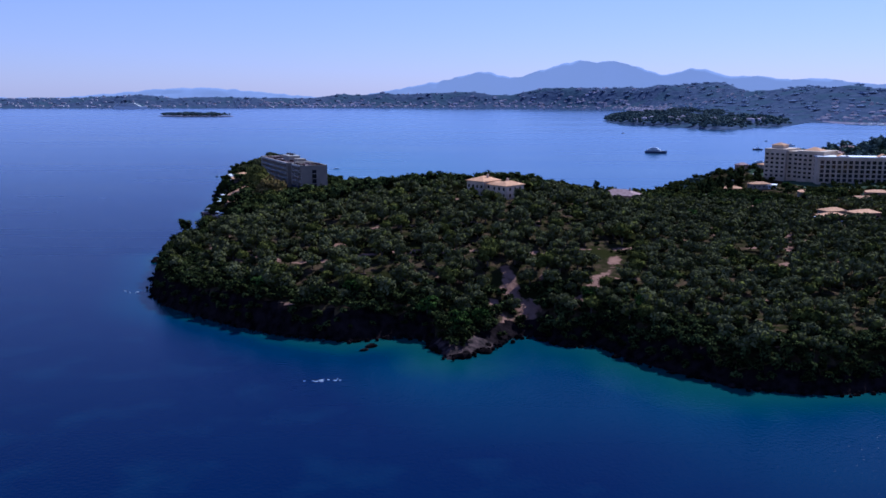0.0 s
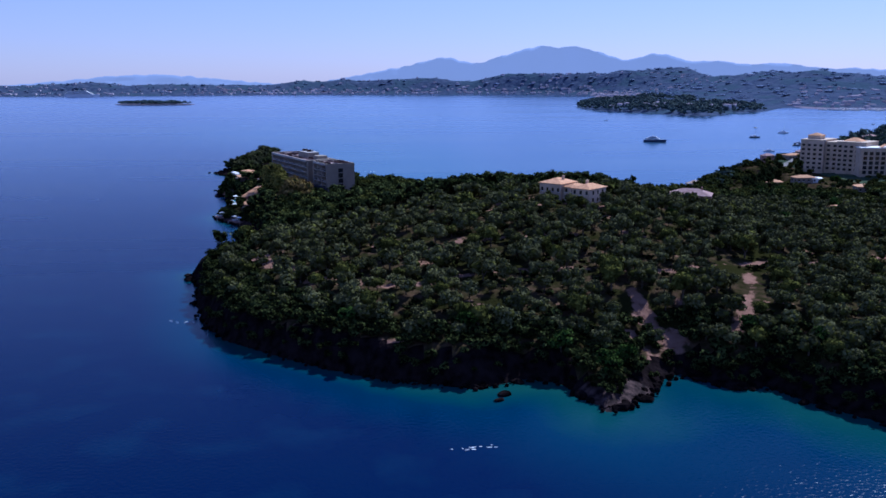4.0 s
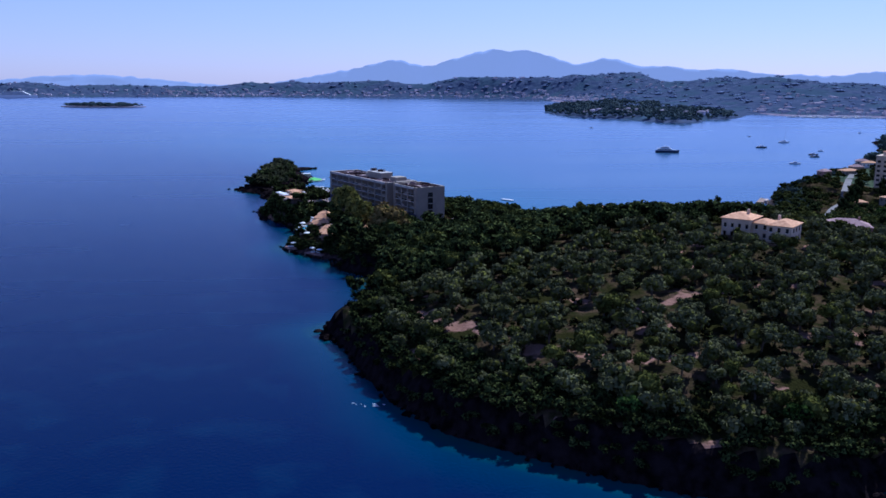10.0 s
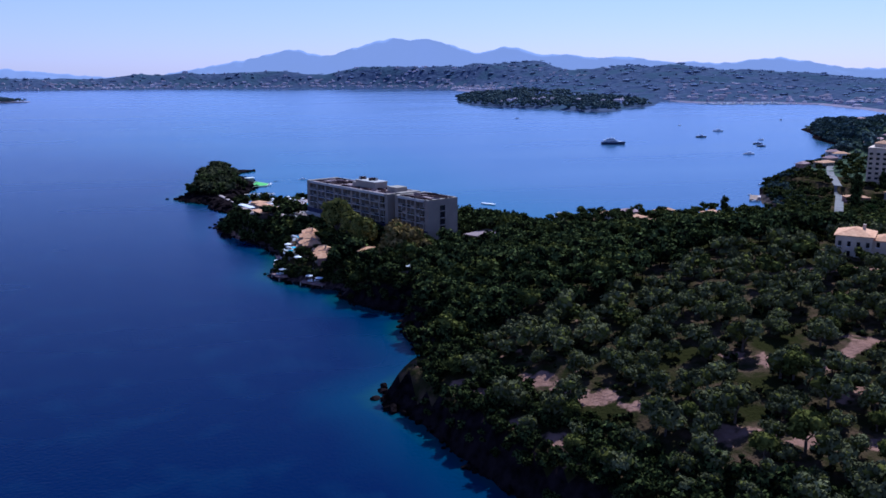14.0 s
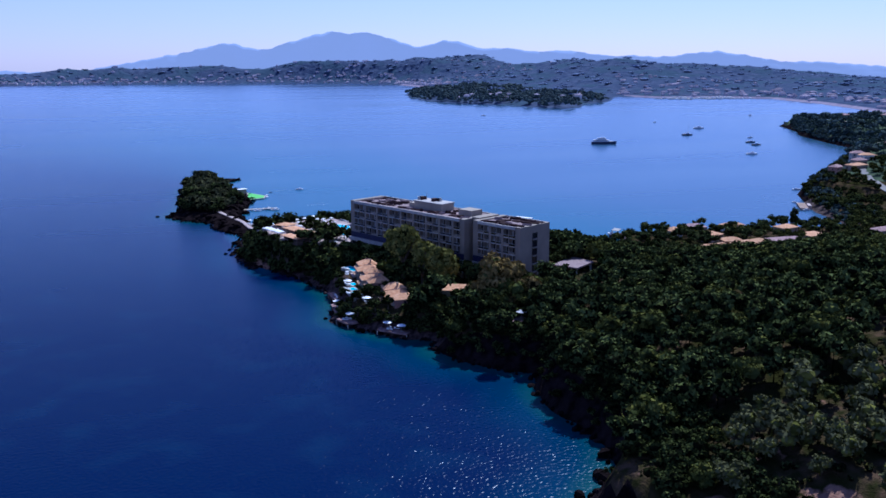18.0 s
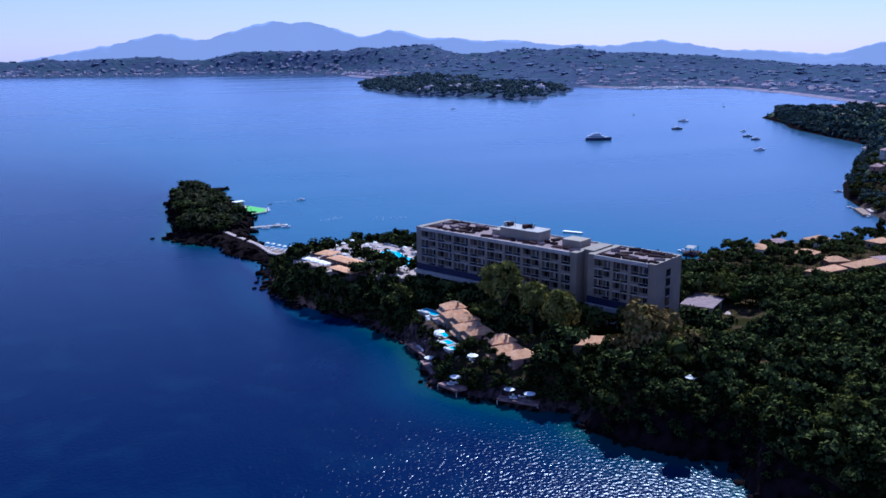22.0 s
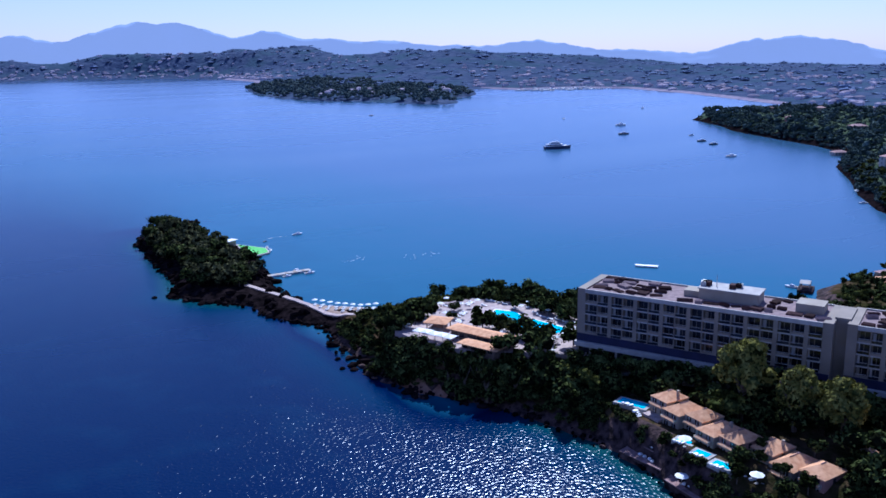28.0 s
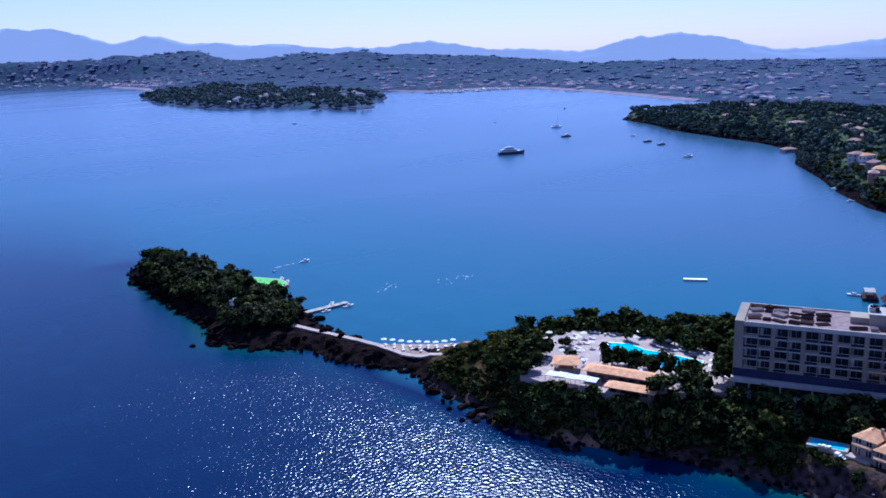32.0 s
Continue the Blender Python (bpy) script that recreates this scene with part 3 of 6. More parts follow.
def zones(me):
    """Bare rock along the water, sand on the beach, red earth on tracks and clearings."""
    for m in (ROCK, SAND, EARTH, BROWN_ROCK, BAY_GREEN):
        me.materials.append(m)
    n = len(me.polygons)
    mid = np.empty(n * 3, np.float32)
    me.polygons.foreach_get("center", mid)
    x, y = mid.reshape(-1, 3)[:, 0], mid.reshape(-1, 3)[:, 1]
    d = reach(x, y, COAST)
    kind = np.zeros(n, np.int32)
    kind[x > 262] = 5
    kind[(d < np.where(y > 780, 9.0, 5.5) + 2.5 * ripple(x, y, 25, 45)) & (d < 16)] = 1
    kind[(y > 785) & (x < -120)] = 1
    kind[(np.hypot(x + 148, y - 797) < 16) & (d < 12) & (x > -163)] = 2
    kind[(kind == 1) & (((y > 572) & (y < 772)) | ((x > -10) & (x < 22) & (y < 317)))] = 4
    kind[(np.hypot((x + 168) / 5.5, (y - 711) / 9) < 1) & (d < 3)] = 3
    me.polygons.foreach_set("material_index", kind)


zones(terrain.data)


def bareness(me):
    co = np.empty(len(me.vertices) * 3, np.float32)
    me.vertices.foreach_get("co", co)
    x, y = co.reshape(-1, 3)[:, 0], co.reshape(-1, 3)[:, 1]
    value = np.clip((ripple(x, y, 26, 41) + 0.5 * ripple(x, y, 9, 42) - 0.82) * 1.6, 0, 0.55) * ((y < 520) & (x < 300))
    for line in TRACKS:
        value = np.maximum(value, np.clip(1.0 - reach(x, y, line, closed=False) / 3.6, 0, 1) * np.clip(0.78 + 0.6 * ripple(x, y, 24, 43), 0.15, 1))
    for bx, by, rx, ry in BARE:
        value = np.maximum(value, np.clip(1.25 - np.hypot((x - bx) / rx, (y - by) / ry), 0, 0.9))
    me.attributes.new("bare", "FLOAT", "POINT").data.foreach_set("value", value.astype(np.float32))


bareness(terrain.data)

# The far coast and the wooded headland before it.
FAR = [(-3300, 3900), (-2500, 4150), (-1900, 4180), (-1500, 4230), (-1032, 4330), (-400, 4390), (0, 4390), (300, 4360), (560, 4280), (700, 4100), (800, 3790), (785, 3420), (700, 3180), (600, 2990), (505, 2720), (450, 2480),
       (433, 2290), (455, 2150), (520, 2085), (545, 1940), (590, 1862), (640, 1920), (690, 2020), (790, 2095), (858, 2180), (930, 2300), (1001, 2390), (1030, 2240), (1186, 2205), (1250, 2085), (1178, 1840), (1075, 1612),
       (1000, 1458), (940, 1290), (905, 1150), (960, 1000), (1400, 900), (4600, 900), (4600, 3000), (3000, 4800), (-3300, 4900)]


def far_land(x, y):
    d = reach(x, y, FAR)
    az = np.degrees(np.arctan2(x + 195, y - 278))
    top = np.interp(az, [-40, -20, -8, 0, 10, 18, 21, 28, 36, 44, 52, 65], [42, 48, 62, 84, 108, 114, 118, 98, 74, 44, 26, 22])
    roll = 0.74 + 0.2 * ripple(x, y, 900, 11) + 0.10 * ripple(x, y, 380, 12) + 0.04 * ripple(x, y, 190, 13)
    rim = np.where(y > 1500, np.maximum(np.clip((y - 2500) / 600, 0, 1), np.clip((x - 850) / 260, 0, 1)), 1.0)
    hills = top * roll * np.clip((d - 60) / np.interp(y, [3300, 4100], [620, 150]), 0, 1) * rim
    return np.where(d > 0, np.minimum(d * 0.2, 7) + 0.5 + hills, np.maximum(-8, d * 0.2))


def in_sight(x, y):
    """The hills end in a crest, nearer on the eastern side."""
    return np.hypot(x + 195, y - 278) < np.interp(np.degrees(np.arctan2(x + 195, y - 278)), [28, 44], [4575, 3350])


def far_keep(x, y):
    return (reach(x, y, FAR) > -60) & in_sight(x, y)


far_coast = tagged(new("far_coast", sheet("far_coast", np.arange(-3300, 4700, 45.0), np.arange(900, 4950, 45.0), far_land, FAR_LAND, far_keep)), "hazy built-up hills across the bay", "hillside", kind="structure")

BEACH = [(800, 3790), (785, 3420), (700, 3180), (1001, 2390), (1030, 2240), (1186, 2205), (1250, 2085), (1178, 1840), (1075, 1612), (1000, 1458)]


def far_beach(name, line, width):
    """A strip of pale sand and quay along the far water's edge."""
    g = Geo()
    for k, (x, y) in enumerate(line):
        a, b = line[max(0, k - 1)], line[min(len(line) - 1, k + 1)]
        nx, ny = -(b[1] - a[1]), b[0] - a[0]
        s = width / (math.hypot(nx, ny) + 1e-9)
        if float(reach(np.array([x + nx * s]), np.array([y + ny * s]), FAR)[0]) < 0:
            s = -s
        g.v += [(x - nx * s * 0.5, y - ny * s * 0.5, 0.2), (x + nx * s, y + ny * s, width * 0.2 + 2.2)]
        if k:
            n = 2 * k
            g.f.append((n - 2, n, n + 1, n - 1))
    return tagged(new(name, g.mesh(name, FAR_SAND)), "pale strip of beach and quay on the far shore", "beach", kind="structure")


far_beach("town_beach", BEACH[:3], 14)
far_beach("bay_beach", BEACH[3:], 9)

# Mountains on the skyline.
PEAKS = [(-14, 0.15, 0.05), (1.8, 0.42, 0.16), (5.1, 1.22, 0.26), (11.6, 1.92, 0.27), (13.6, 1.90, 0.31), (19.0, 1.38, 0.30), (22.4, 0.92, 0.15), (26.2, 0.74, 0.13), (30.8, 0.37, 0.10),
         (33.9, 0.32, 0.09), (35.6, 0.62, 0.17), (41, 0.0, 0.06), (48.8, 0.46, 0.26), (51.0, 0.66, 0.24), (53.2, 0.36, 0.30), (63.5, 0.0, 0.1), (76, 0.3, 0.1)]


def mountains():
    az = np.arange(-40, 96, 0.18)
    crest = np.log(sum(np.exp(9.0 * (e - slope * (np.sqrt((az - a) ** 2 + 0.3) - 0.55) - 0.006 * (az - a) ** 2)) for a, e, slope in PEAKS) + 0.01) / 9.0
    crest = crest + 0.035 * ripple(az, az * 0, 1.1, 21) + 0.03 * ripple(az, az * 0, 0.5, 22)
    rows, verts = 9, []
    for r in range(rows):
        s = r / (rows - 1)
        radius = 4600 + 90 * s + 8 * ripple(az * 9, az * 0 + r * 17, 30, 23) * (s < 1)
        high = 89 + np.tan(np.radians(np.maximum(crest, -0.6))) * radius
        z = high * (s ** 0.8) * (1 + 0.06 * ripple(az * 5, az * 0 + r * 9, 22, 24) * (s < 1)) - 6 * (1 - s)
        verts.append(np.stack([-195 + radius * np.sin(np.radians(az)), 278 + radius * np.cos(np.radians(az)), z], 1))
    n = len(az)
    verts.append(verts[-1] + np.stack([30 * np.sin(np.radians(az)), 30 * np.cos(np.radians(az)), -high], 1))
    rows += 1
    i = (np.arange(rows - 1)[:, None] * n + np.arange(n - 1)[None]).ravel()
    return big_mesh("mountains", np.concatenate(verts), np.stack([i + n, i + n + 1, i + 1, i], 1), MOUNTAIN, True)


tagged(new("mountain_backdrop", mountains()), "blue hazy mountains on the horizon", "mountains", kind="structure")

# Water: one sheet to the horizon, with its depth and its painted sheen kept at each place.
ax = np.concatenate([[-4900, -4000, -3000, -2200, -1600, -1200, -900, -700, -560, -460], np.arange(-400, 300, 8.0), [310, 340, 380, 430, 500, 600, 720, 860, 1000, 1300, 1700, 2200, 3000, 4000, 4900]])
ay = np.concatenate([[-900, -500, -250, -100, 0, 60, 120], np.arange(160, 1040, 8.0), [1060, 1100, 1160, 1240, 1330, 1450, 1600, 1800, 2000, 2300, 2700, 3200, 3800, 4400, 4880]])
sea_mesh = sheet("sea", ax, ay, lambda x, y: 0 * x, SEA)
co = np.empty(len(sea_mesh.vertices) * 3, np.float32)
sea_mesh.vertices.foreach_get("co", co)
co = co.reshape(-1, 3)
away = np.minimum(-reach(co[:, 0], co[:, 1], COAST), np.where(co[:, 1] > 1700, 400, 1e9))
reef = np.clip(away / (24 + 52 * np.clip((co[:, 0] + 70) / 90, 0, 1) * np.clip((400 - co[:, 1]) / 90, 0, 1)) + 0.10 * ripple(co[:, 0], co[:, 1], 60, 31), 0, 1)
bay = 0.77 + 0.23 * np.clip(away / 350 + np.clip(co[:, 0] / 150, 0, 1), 0, 1)
w = np.clip((co[:, 0] - np.interp(co[:, 1], [985, 1060, 1400], [-186, -260, -700])) / np.interp(co[:, 1], [985, 1060, 1400], [16, 150, 900]), 0, 1) * np.clip((co[:, 1] - 670) / 30, 0, 1)
w = w * w * (3 - 2 * w)
sea_mesh.attributes.new("offshore_sheen", "FLOAT", "POINT").data.foreach_set("value", (0.6 * reef * (1 - w) * np.clip((co[:, 1] - 620) / 420, 0, 1)).astype(np.float32))
sea_mesh.attributes.new("chop", "FLOAT", "POINT").data.foreach_set("value", ((1.0 - 0.86 * w) * np.interp(co[:, 1], [330, 470], [0.62, 1.0]) * np.interp(co[:, 0], [-620, -330], [0.55, 1.0]) * np.clip(0.48 + away / 60, 0, 1)).astype(np.float32))
sea_mesh.attributes.new("depth", "FLOAT", "POINT").data.foreach_set("value", (0.5 * reef * (1 - w) + bay * w).astype(np.float32))
tagged(new("sea", sea_mesh), "deep blue sea, turquoise along the rocky shore", "sea", kind="structure")


# ---- the long hotel on the point ----
HOTEL_TURN = math.degrees(math.atan2(HOTEL_DIR[1], HOTEL_DIR[0]))


def hotel_block(parent, s0, s1, y0, y1, bays, roof=32.0):
    """One block of the hotel: x along its front, y to its back. Four storeys of recessed balconies over an arcade."""
    storey, base = 3.1, 9.0
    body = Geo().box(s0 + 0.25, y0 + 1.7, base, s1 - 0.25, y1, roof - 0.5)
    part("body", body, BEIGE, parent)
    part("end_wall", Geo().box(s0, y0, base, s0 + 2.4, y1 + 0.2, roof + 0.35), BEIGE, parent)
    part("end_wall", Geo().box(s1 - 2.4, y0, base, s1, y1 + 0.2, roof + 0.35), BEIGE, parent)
    part("roof_slab", Geo().box(s0 + 2.4, y0 - 0.3, roof - 0.75, s1 - 2.4, y1 + 0.3, roof - 0.05), GRAVEL, parent, "pinkish gravel roof")
    for a, b, c, d in ((s0 + 2.4, y0 - 0.35, s1 - 2.4, y0 + 0.1), (s0 + 2.4, y1 - 0.1, s1 - 2.4, y1 + 0.35)):
        part("parapet", Geo().box(a, b, roof - 0.8, c, d, roof + 0.35), CONCRETE, parent)
    step = (s1 - s0 - 4.8) / bays
    for k in range(4):
        floor = roof - 0.75 - storey * (k + 1)
        part("floor_slab", Geo().box(s0 + 2.4, y0 - 0.05, floor - 0.4, s1 - 2.4, y0 + 1.7, floor), CONCRETE, parent)
        for b in range(bays):
            x = s0 + 2.4 + step * b
            win = part("window", Geo().box(x + 0.2, y0 + 1.55, floor + 0.02, x + step - 0.2, y0 + 1.69, floor + 2.3), GLASS, parent)
            part("frame", Geo().box(x + step / 2 - 0.05, y0 + 1.48, floor + 0.02, x + step / 2 + 0.05, y0 + 1.56, floor + 2.3), BEIGE, win)
            part("curtain", Geo().box(x + 0.3, y0 + 1.46, floor + 0.1, x + 0.3 + step * (0.06 + 0.06 * ((3 * b + 5 * k) % 4)), y0 + 1.5, floor + 2.25), CONCRETE if (2 * b + k) % 3 else BEIGE, win, "drawn pale curtain")
            part("balustrade", Geo().box(x + 0.16, y0 - 0.14, floor + 0.03, x + step - 0.16, y0 - 0.02, floor + 0.62), GLASS if (b + 2 * k) % 3 else BEIGE, parent)
            part("handrail", Geo().box(x + 0.2, y0 - 0.16, floor + 0.8, x + step - 0.2, y0 - 0.02, floor + 0.9), CONCRETE, parent)
    for b in range(1, bays):
        x = s0 + 2.4 + step * b
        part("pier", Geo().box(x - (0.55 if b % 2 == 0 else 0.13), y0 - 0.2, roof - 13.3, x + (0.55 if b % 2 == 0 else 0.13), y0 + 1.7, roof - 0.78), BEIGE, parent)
    z = roof - 13.2
    # Navy box stands in for the shaded recess below the balconies.
    part("awning_band", Geo().box(s0 + 0.1, y0 - 0.25, z - 2.3, s1 - 0.1, y0 + 0.2, z), BLUE_BAND, parent, "long dark blue band in the tone of recess shade")
    part("terrace_band", Geo().box(s0 - 0.3, y0 - 1.3, z - 3.7, s1 + 0.3, y0 + 0.3, z - 2.35), CONCRETE, parent, "pale terrace edge")
    part("arcade_glazing", Geo().box(s0 + 0.6, y0 - 0.02, z - 6.6, s1 - 0.6, y0 + 1.6, z - 3.72), GLASS, parent)
    for b in range(bays + 1):
        x = s0 + 0.6 + (s1 - s0 - 1.2) * b / bays
        part("column", Geo().box(x - 0.25, y0 - 1.0, base, x + 0.25, y0 - 0.4, z - 3.7), CREAM, parent)
    part("lower_slab", Geo().box(s0 - 0.3, y0 - 1.4, z - 7.2, s1 + 0.3, y0 + 1.6, z - 6.62), WHITE, parent)
    part("plinth", Geo().box(s0 - 0.2, y0 - 0.6, 4.0, s1 + 0.2, y1 + 0.1, base - 0.02), CONCRETE, parent)
    for b in range(int((s1 - s0) / 3.4)):
        x = s0 + 2.6 + 3.4 * b
        if x + 2 > s1 - 2.4:
            break
        for k in range(6):
            part("window", Geo().box(x, y1 - 0.05, roof - 3.6 - 3.1 * k, x + 1.7, y1 + 0.06, roof - 1.6 - 3.1 * k), GLASS, parent)


def hotel():
    h = thing("hotel_building", (*HOTEL_A, 0), HOTEL_TURN, "long beige concrete hotel with rows of balconies and a flat roof", "hotel")
    hotel_block(h, 0, 69.0, -1.2, 16.6, 17)
    hotel_block(h, 72.0, 95.5, 0.6, 17.2, 6)
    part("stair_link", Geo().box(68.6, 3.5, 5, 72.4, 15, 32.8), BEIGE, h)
    # The far end wall with its dark stair window.
    part("end_window", Geo().box(95.35, 7.4, 13, 95.58, 10.2, 29.5), GLASS, h, "tall dark stairwell window")
    for k in range(5):
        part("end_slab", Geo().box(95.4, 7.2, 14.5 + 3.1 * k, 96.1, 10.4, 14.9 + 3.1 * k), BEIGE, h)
    plant = part("roof_house", Geo().box(33, 6.2, 31.9, 49, 13.4, 34.9), CREAM, h, "cream plant room on the roof")
    part("roof_house", Geo().box(58.5, 6.4, 31.9, 65.5, 12.6, 34.3), CREAM, h)
    part("roof_house", Geo().box(28.5, 7.4, 31.9, 33.0, 12.2, 33.6), CREAM, h)
    part("roof_cap", Geo().box(32.7, 5.9, 34.92, 49.3, 13.7, 35.2), CONCRETE, plant)
    rng = random.Random(4)
    for k in range(7):
        x = 31 + rng.random() * 12
        part("cooling_unit", Geo().box(x, 8 + rng.random() * 3, 35.2, x + 1.5, 10.2 + rng.random() * 2, 36.4), METAL if k % 2 else BROWN, h)
    part("mast", Geo().tube((37, 9.5, 35.2), (37, 9.5, 38.4), 0.12, 0.06), METAL, h)
    for s0, s1 in ((2.9, 66.0), (75, 92.5)):
        x = s0
        while x < s1:
            w = 1.8 + rng.random() * 2.6
            for lane in (1.2, 5.0, 9.2, 12.8):
                if rng.random() < 0.9 and not (28 < x + w and x < 50 and 4 < lane < 13) and not (57 < x + w and x < 67 and 4 < lane < 13):
                    y, deep, high = lane + rng.random() * 1.4, 1.0 + rng.random() * 1.7, 0.3 + rng.random() * 0.6
                    g = Geo()
                    g.ridged(w, deep, high)
                    part("roof_panel", g, BROWN if rng.random() < 0.85 else GRAVEL, h, m=Matrix.Translation((x + w / 2, y + deep / 2, 31.94)) @ Matrix.Rotation(radians(rng.uniform(-32, 32)), 4, "Z"))
            x += w + 0.1 + rng.random() * 0.6
    return h


hotel()


# ---- houses ----
def house(x, y, turn, w, d, tall, walls, roof, rise=1.6, kind="house", label="", group="", storeys=2, sunk=2.0, hip=True, base=None, fine=True, chimney=False):
    z = ground(x, y) if base is None else base
    h = thing(kind, (x, y, z), turn, label, "house", group)
    part("wall", Geo().box(-w / 2, -d / 2, -sunk, w / 2, d / 2, tall), walls, h)
    g = Geo()
    (g.hip if hip else g.gable)(-w / 2, -d / 2, tall - 0.05, w / 2, d / 2, rise)
    part("roof", g, roof, h)
    if fine:
        high = tall / storeys
        n = max(2, int(w / 3.0))
        for s in range(storeys):
            for k in range(n):
                cx = -w / 2 + w * (k + 0.5) / n
                for side in (-1, 1):
                    win = part("window", Geo().box(cx - 0.55, side * d / 2 - 0.06, s * high + 0.9, cx + 0.55, side * d / 2 + 0.06, s * high + 2.2), GLASS, h)
                    part("sill", Geo().box(cx - 0.7, side * d / 2 - 0.14, s * high + 0.78, cx + 0.7, side * d / 2 + 0.14, s * high + 0.9), WHITE, win)
            for k in range(max(1, int(d / 3.5))):
                cy = -d / 2 + d * (k + 0.5) / max(1, int(d / 3.5))
                for side in (-1, 1):
                    part("window", Geo().box(side * w / 2 - 0.06, cy - 0.5, s * high + 0.9, side * w / 2 + 0.06, cy + 0.5, s * high + 2.2), GLASS, h)
        part("door", Geo().box(-0.5, -d / 2 - 0.09, 0, 0.5, -d / 2 + 0.05, 2.1), TIMBER, h)
    if chimney:
        part("chimney", Geo().box(w / 4, -0.4, tall, w / 4 + 0.7, 0.4, tall + rise + 0.9), walls, h)
    return h


def manor():
    """The big cream house on the hill: a tall hipped block, a lower link and a second hipped block."""
    m = thing("manor_house", (11.5, 468.5, 29.3), math.degrees(math.atan2(-17, 17.5)), "large cream two-storey house with pale clay hipped roofs", "house")
    for x0, x1, y0, y1, tall, rise in ((0, 10.5, 0, 12, 7.2, 2.0), (10.5, 16.5, 2.0, 11, 6.0, 1.3), (16.5, 25, -0.8, 12, 6.2, 1.7)):
        part("wall", Geo().box(x0, y0, -2.5, x1, y1, tall), SANDSTONE, m)
        part("roof", Geo().hip(x0, y0, tall - 0.02, x1, y1, rise, 0.6), TILE, m)
        for s in range(2):
            n = int((x1 - x0) / 2.6)
            for k in range(n):
                cx = x0 + (x1 - x0) * (k + 0.5) / n
                win = part("window", Geo().box(cx - 0.5, y0 - 0.06, 0.9 + 3 * s, cx + 0.5, y0 + 0.06, 2.5 + 3 * s), GLASS, m)
                part("sill", Geo().box(cx - 0.65, y0 - 0.15, 0.78 + 3 * s, cx + 0.65, y0, 0.9 + 3 * s), WHITE, win)
    for s in range(2):
        for k in range(3):
            part("window", Geo().box(24.94, 1.5 + 3.6 * k, 0.9 + 3 * s, 25.06, 2.5 + 3.6 * k, 2.4 + 3 * s), GLASS, m)
            part("window", Geo().box(-0.06, 1.5 + 3.6 * k, 0.9 + 3 * s, 0.06, 2.5 + 3.6 * k, 2.4 + 3 * s), GLASS, m)
    part("chimney", Geo().box(7, 6, 7, 7.9, 6.9, 10.2), SANDSTONE, m)
    part("chimney", Geo().box(17.6, 8, 6, 18.5, 8.9, 8.9), SANDSTONE, m)
    part("terrace", Geo().box(-1.5, -3.2, -3, 26, -0.9, -0.1), EARTH, m)
    part("terrace", Geo().box(25.05, -4, -3, 31, 9, -0.3), EARTH, m)


manor()
house(96, 524, -24, 20, 13, 3.0, ROSE, GREY_TILE, 2.8, "farm_building", "low building with a weathered grey-pink tiled roof", storeys=1, chimney=True, base=20.4)


def villa_row(name, x, y, turn, count, unit, depth, z, label):
    """Stepped terrace of villas, one tiled roof each, facing the sea along -y."""
    for k in range(count):
        a = radians(turn)
        px, py = x + unit * k * math.cos(a), y + unit * k * math.sin(a)
        shift = (0.0, -1.5, 0.3, -1.9, -0.4)[k % 5]
        v = thing(name, (px, py, z - 0.25 * k - (0.0, 0.7, 0.1, 0.8, 0.3)[k % 5]), turn, label, "villa", "row of seaside villas")
        walls = (CREAM, BEIGE, CREAM, BEIGE, ROSE)[k % 5]
        part("wall", Geo().box(0.12, shift + 0.02, -4, unit - 0.12, depth, 4.0), walls if k < count - 1 else ROSE, v)
        part("roof", Geo().hip(0.25, shift + 0.3, 3.95, unit - 0.25, depth - 0.3, 1.75, 0.35), TILE, v)
        part("ridge_cap", Geo().tube((unit / 2, shift + unit / 2, 5.83), (unit / 2, depth - unit / 2, 5.83), 0.14, 0.14, 5), ROSE_STONE, v)
        part("porch_roof", Geo().hip(1.0, shift - 1.0, 2.5, unit - 1.0, shift - 0.1, 0.35, 0.2), TILE, v)
        for s in range(2):
            for c in (0.28, 0.72):
                win = part("window", Geo().box(unit * c - 0.6, shift - 0.07, 0.1 + 2.5 * s, unit * c + 0.6, shift + 0.05, 1.9 + 2.1 * s), GLASS, v)
                part("frame", Geo().box(unit * c - 0.04, shift - 0.1, 0.1 + 2.5 * s, unit * c + 0.04, shift - 0.06, 1.9 + 2.1 * s), WHITE, win)
        part("balcony", Geo().box(0.5, shift - 1.0, 2.1, unit - 0.5, shift - 0.02, 2.8), CREAM, v)
        if k % 3 == 0:
            part("chimney", Geo().box(unit * 0.75, depth * 0.6, 4.6, unit * 0.75 + 0.6, depth * 0.6 + 0.6, 6.1), CREAM, v)
        part("terrace", Geo().box(0.1, shift - 2.6, -3.2, unit - 0.1, shift - 0.05, -0.1), PAVING, v)
        part("end_window", Geo().box(unit - 0.06, depth * 0.4, 2.4, unit + 0.03, depth * 0.4 + 1, 3.6), GLASS, v)


villa_row("villa", -137.8, 647.4, -94, 5, 6.0, 7.6, 8.9, "cream seaside villa with clay tiled roof and small terrace")
villa_row("villa", -136.4, 617.6, -89, 3, 6.4, 8.6, 6.3, "cream and rose seaside villa with clay tiled roof")
house(-109, 597, -28, 19, 8, 3.6, CREAM, TILE, 1.4, "villa", "low cream villa with tiled roof among dark trees", storeys=1, base=8.5)


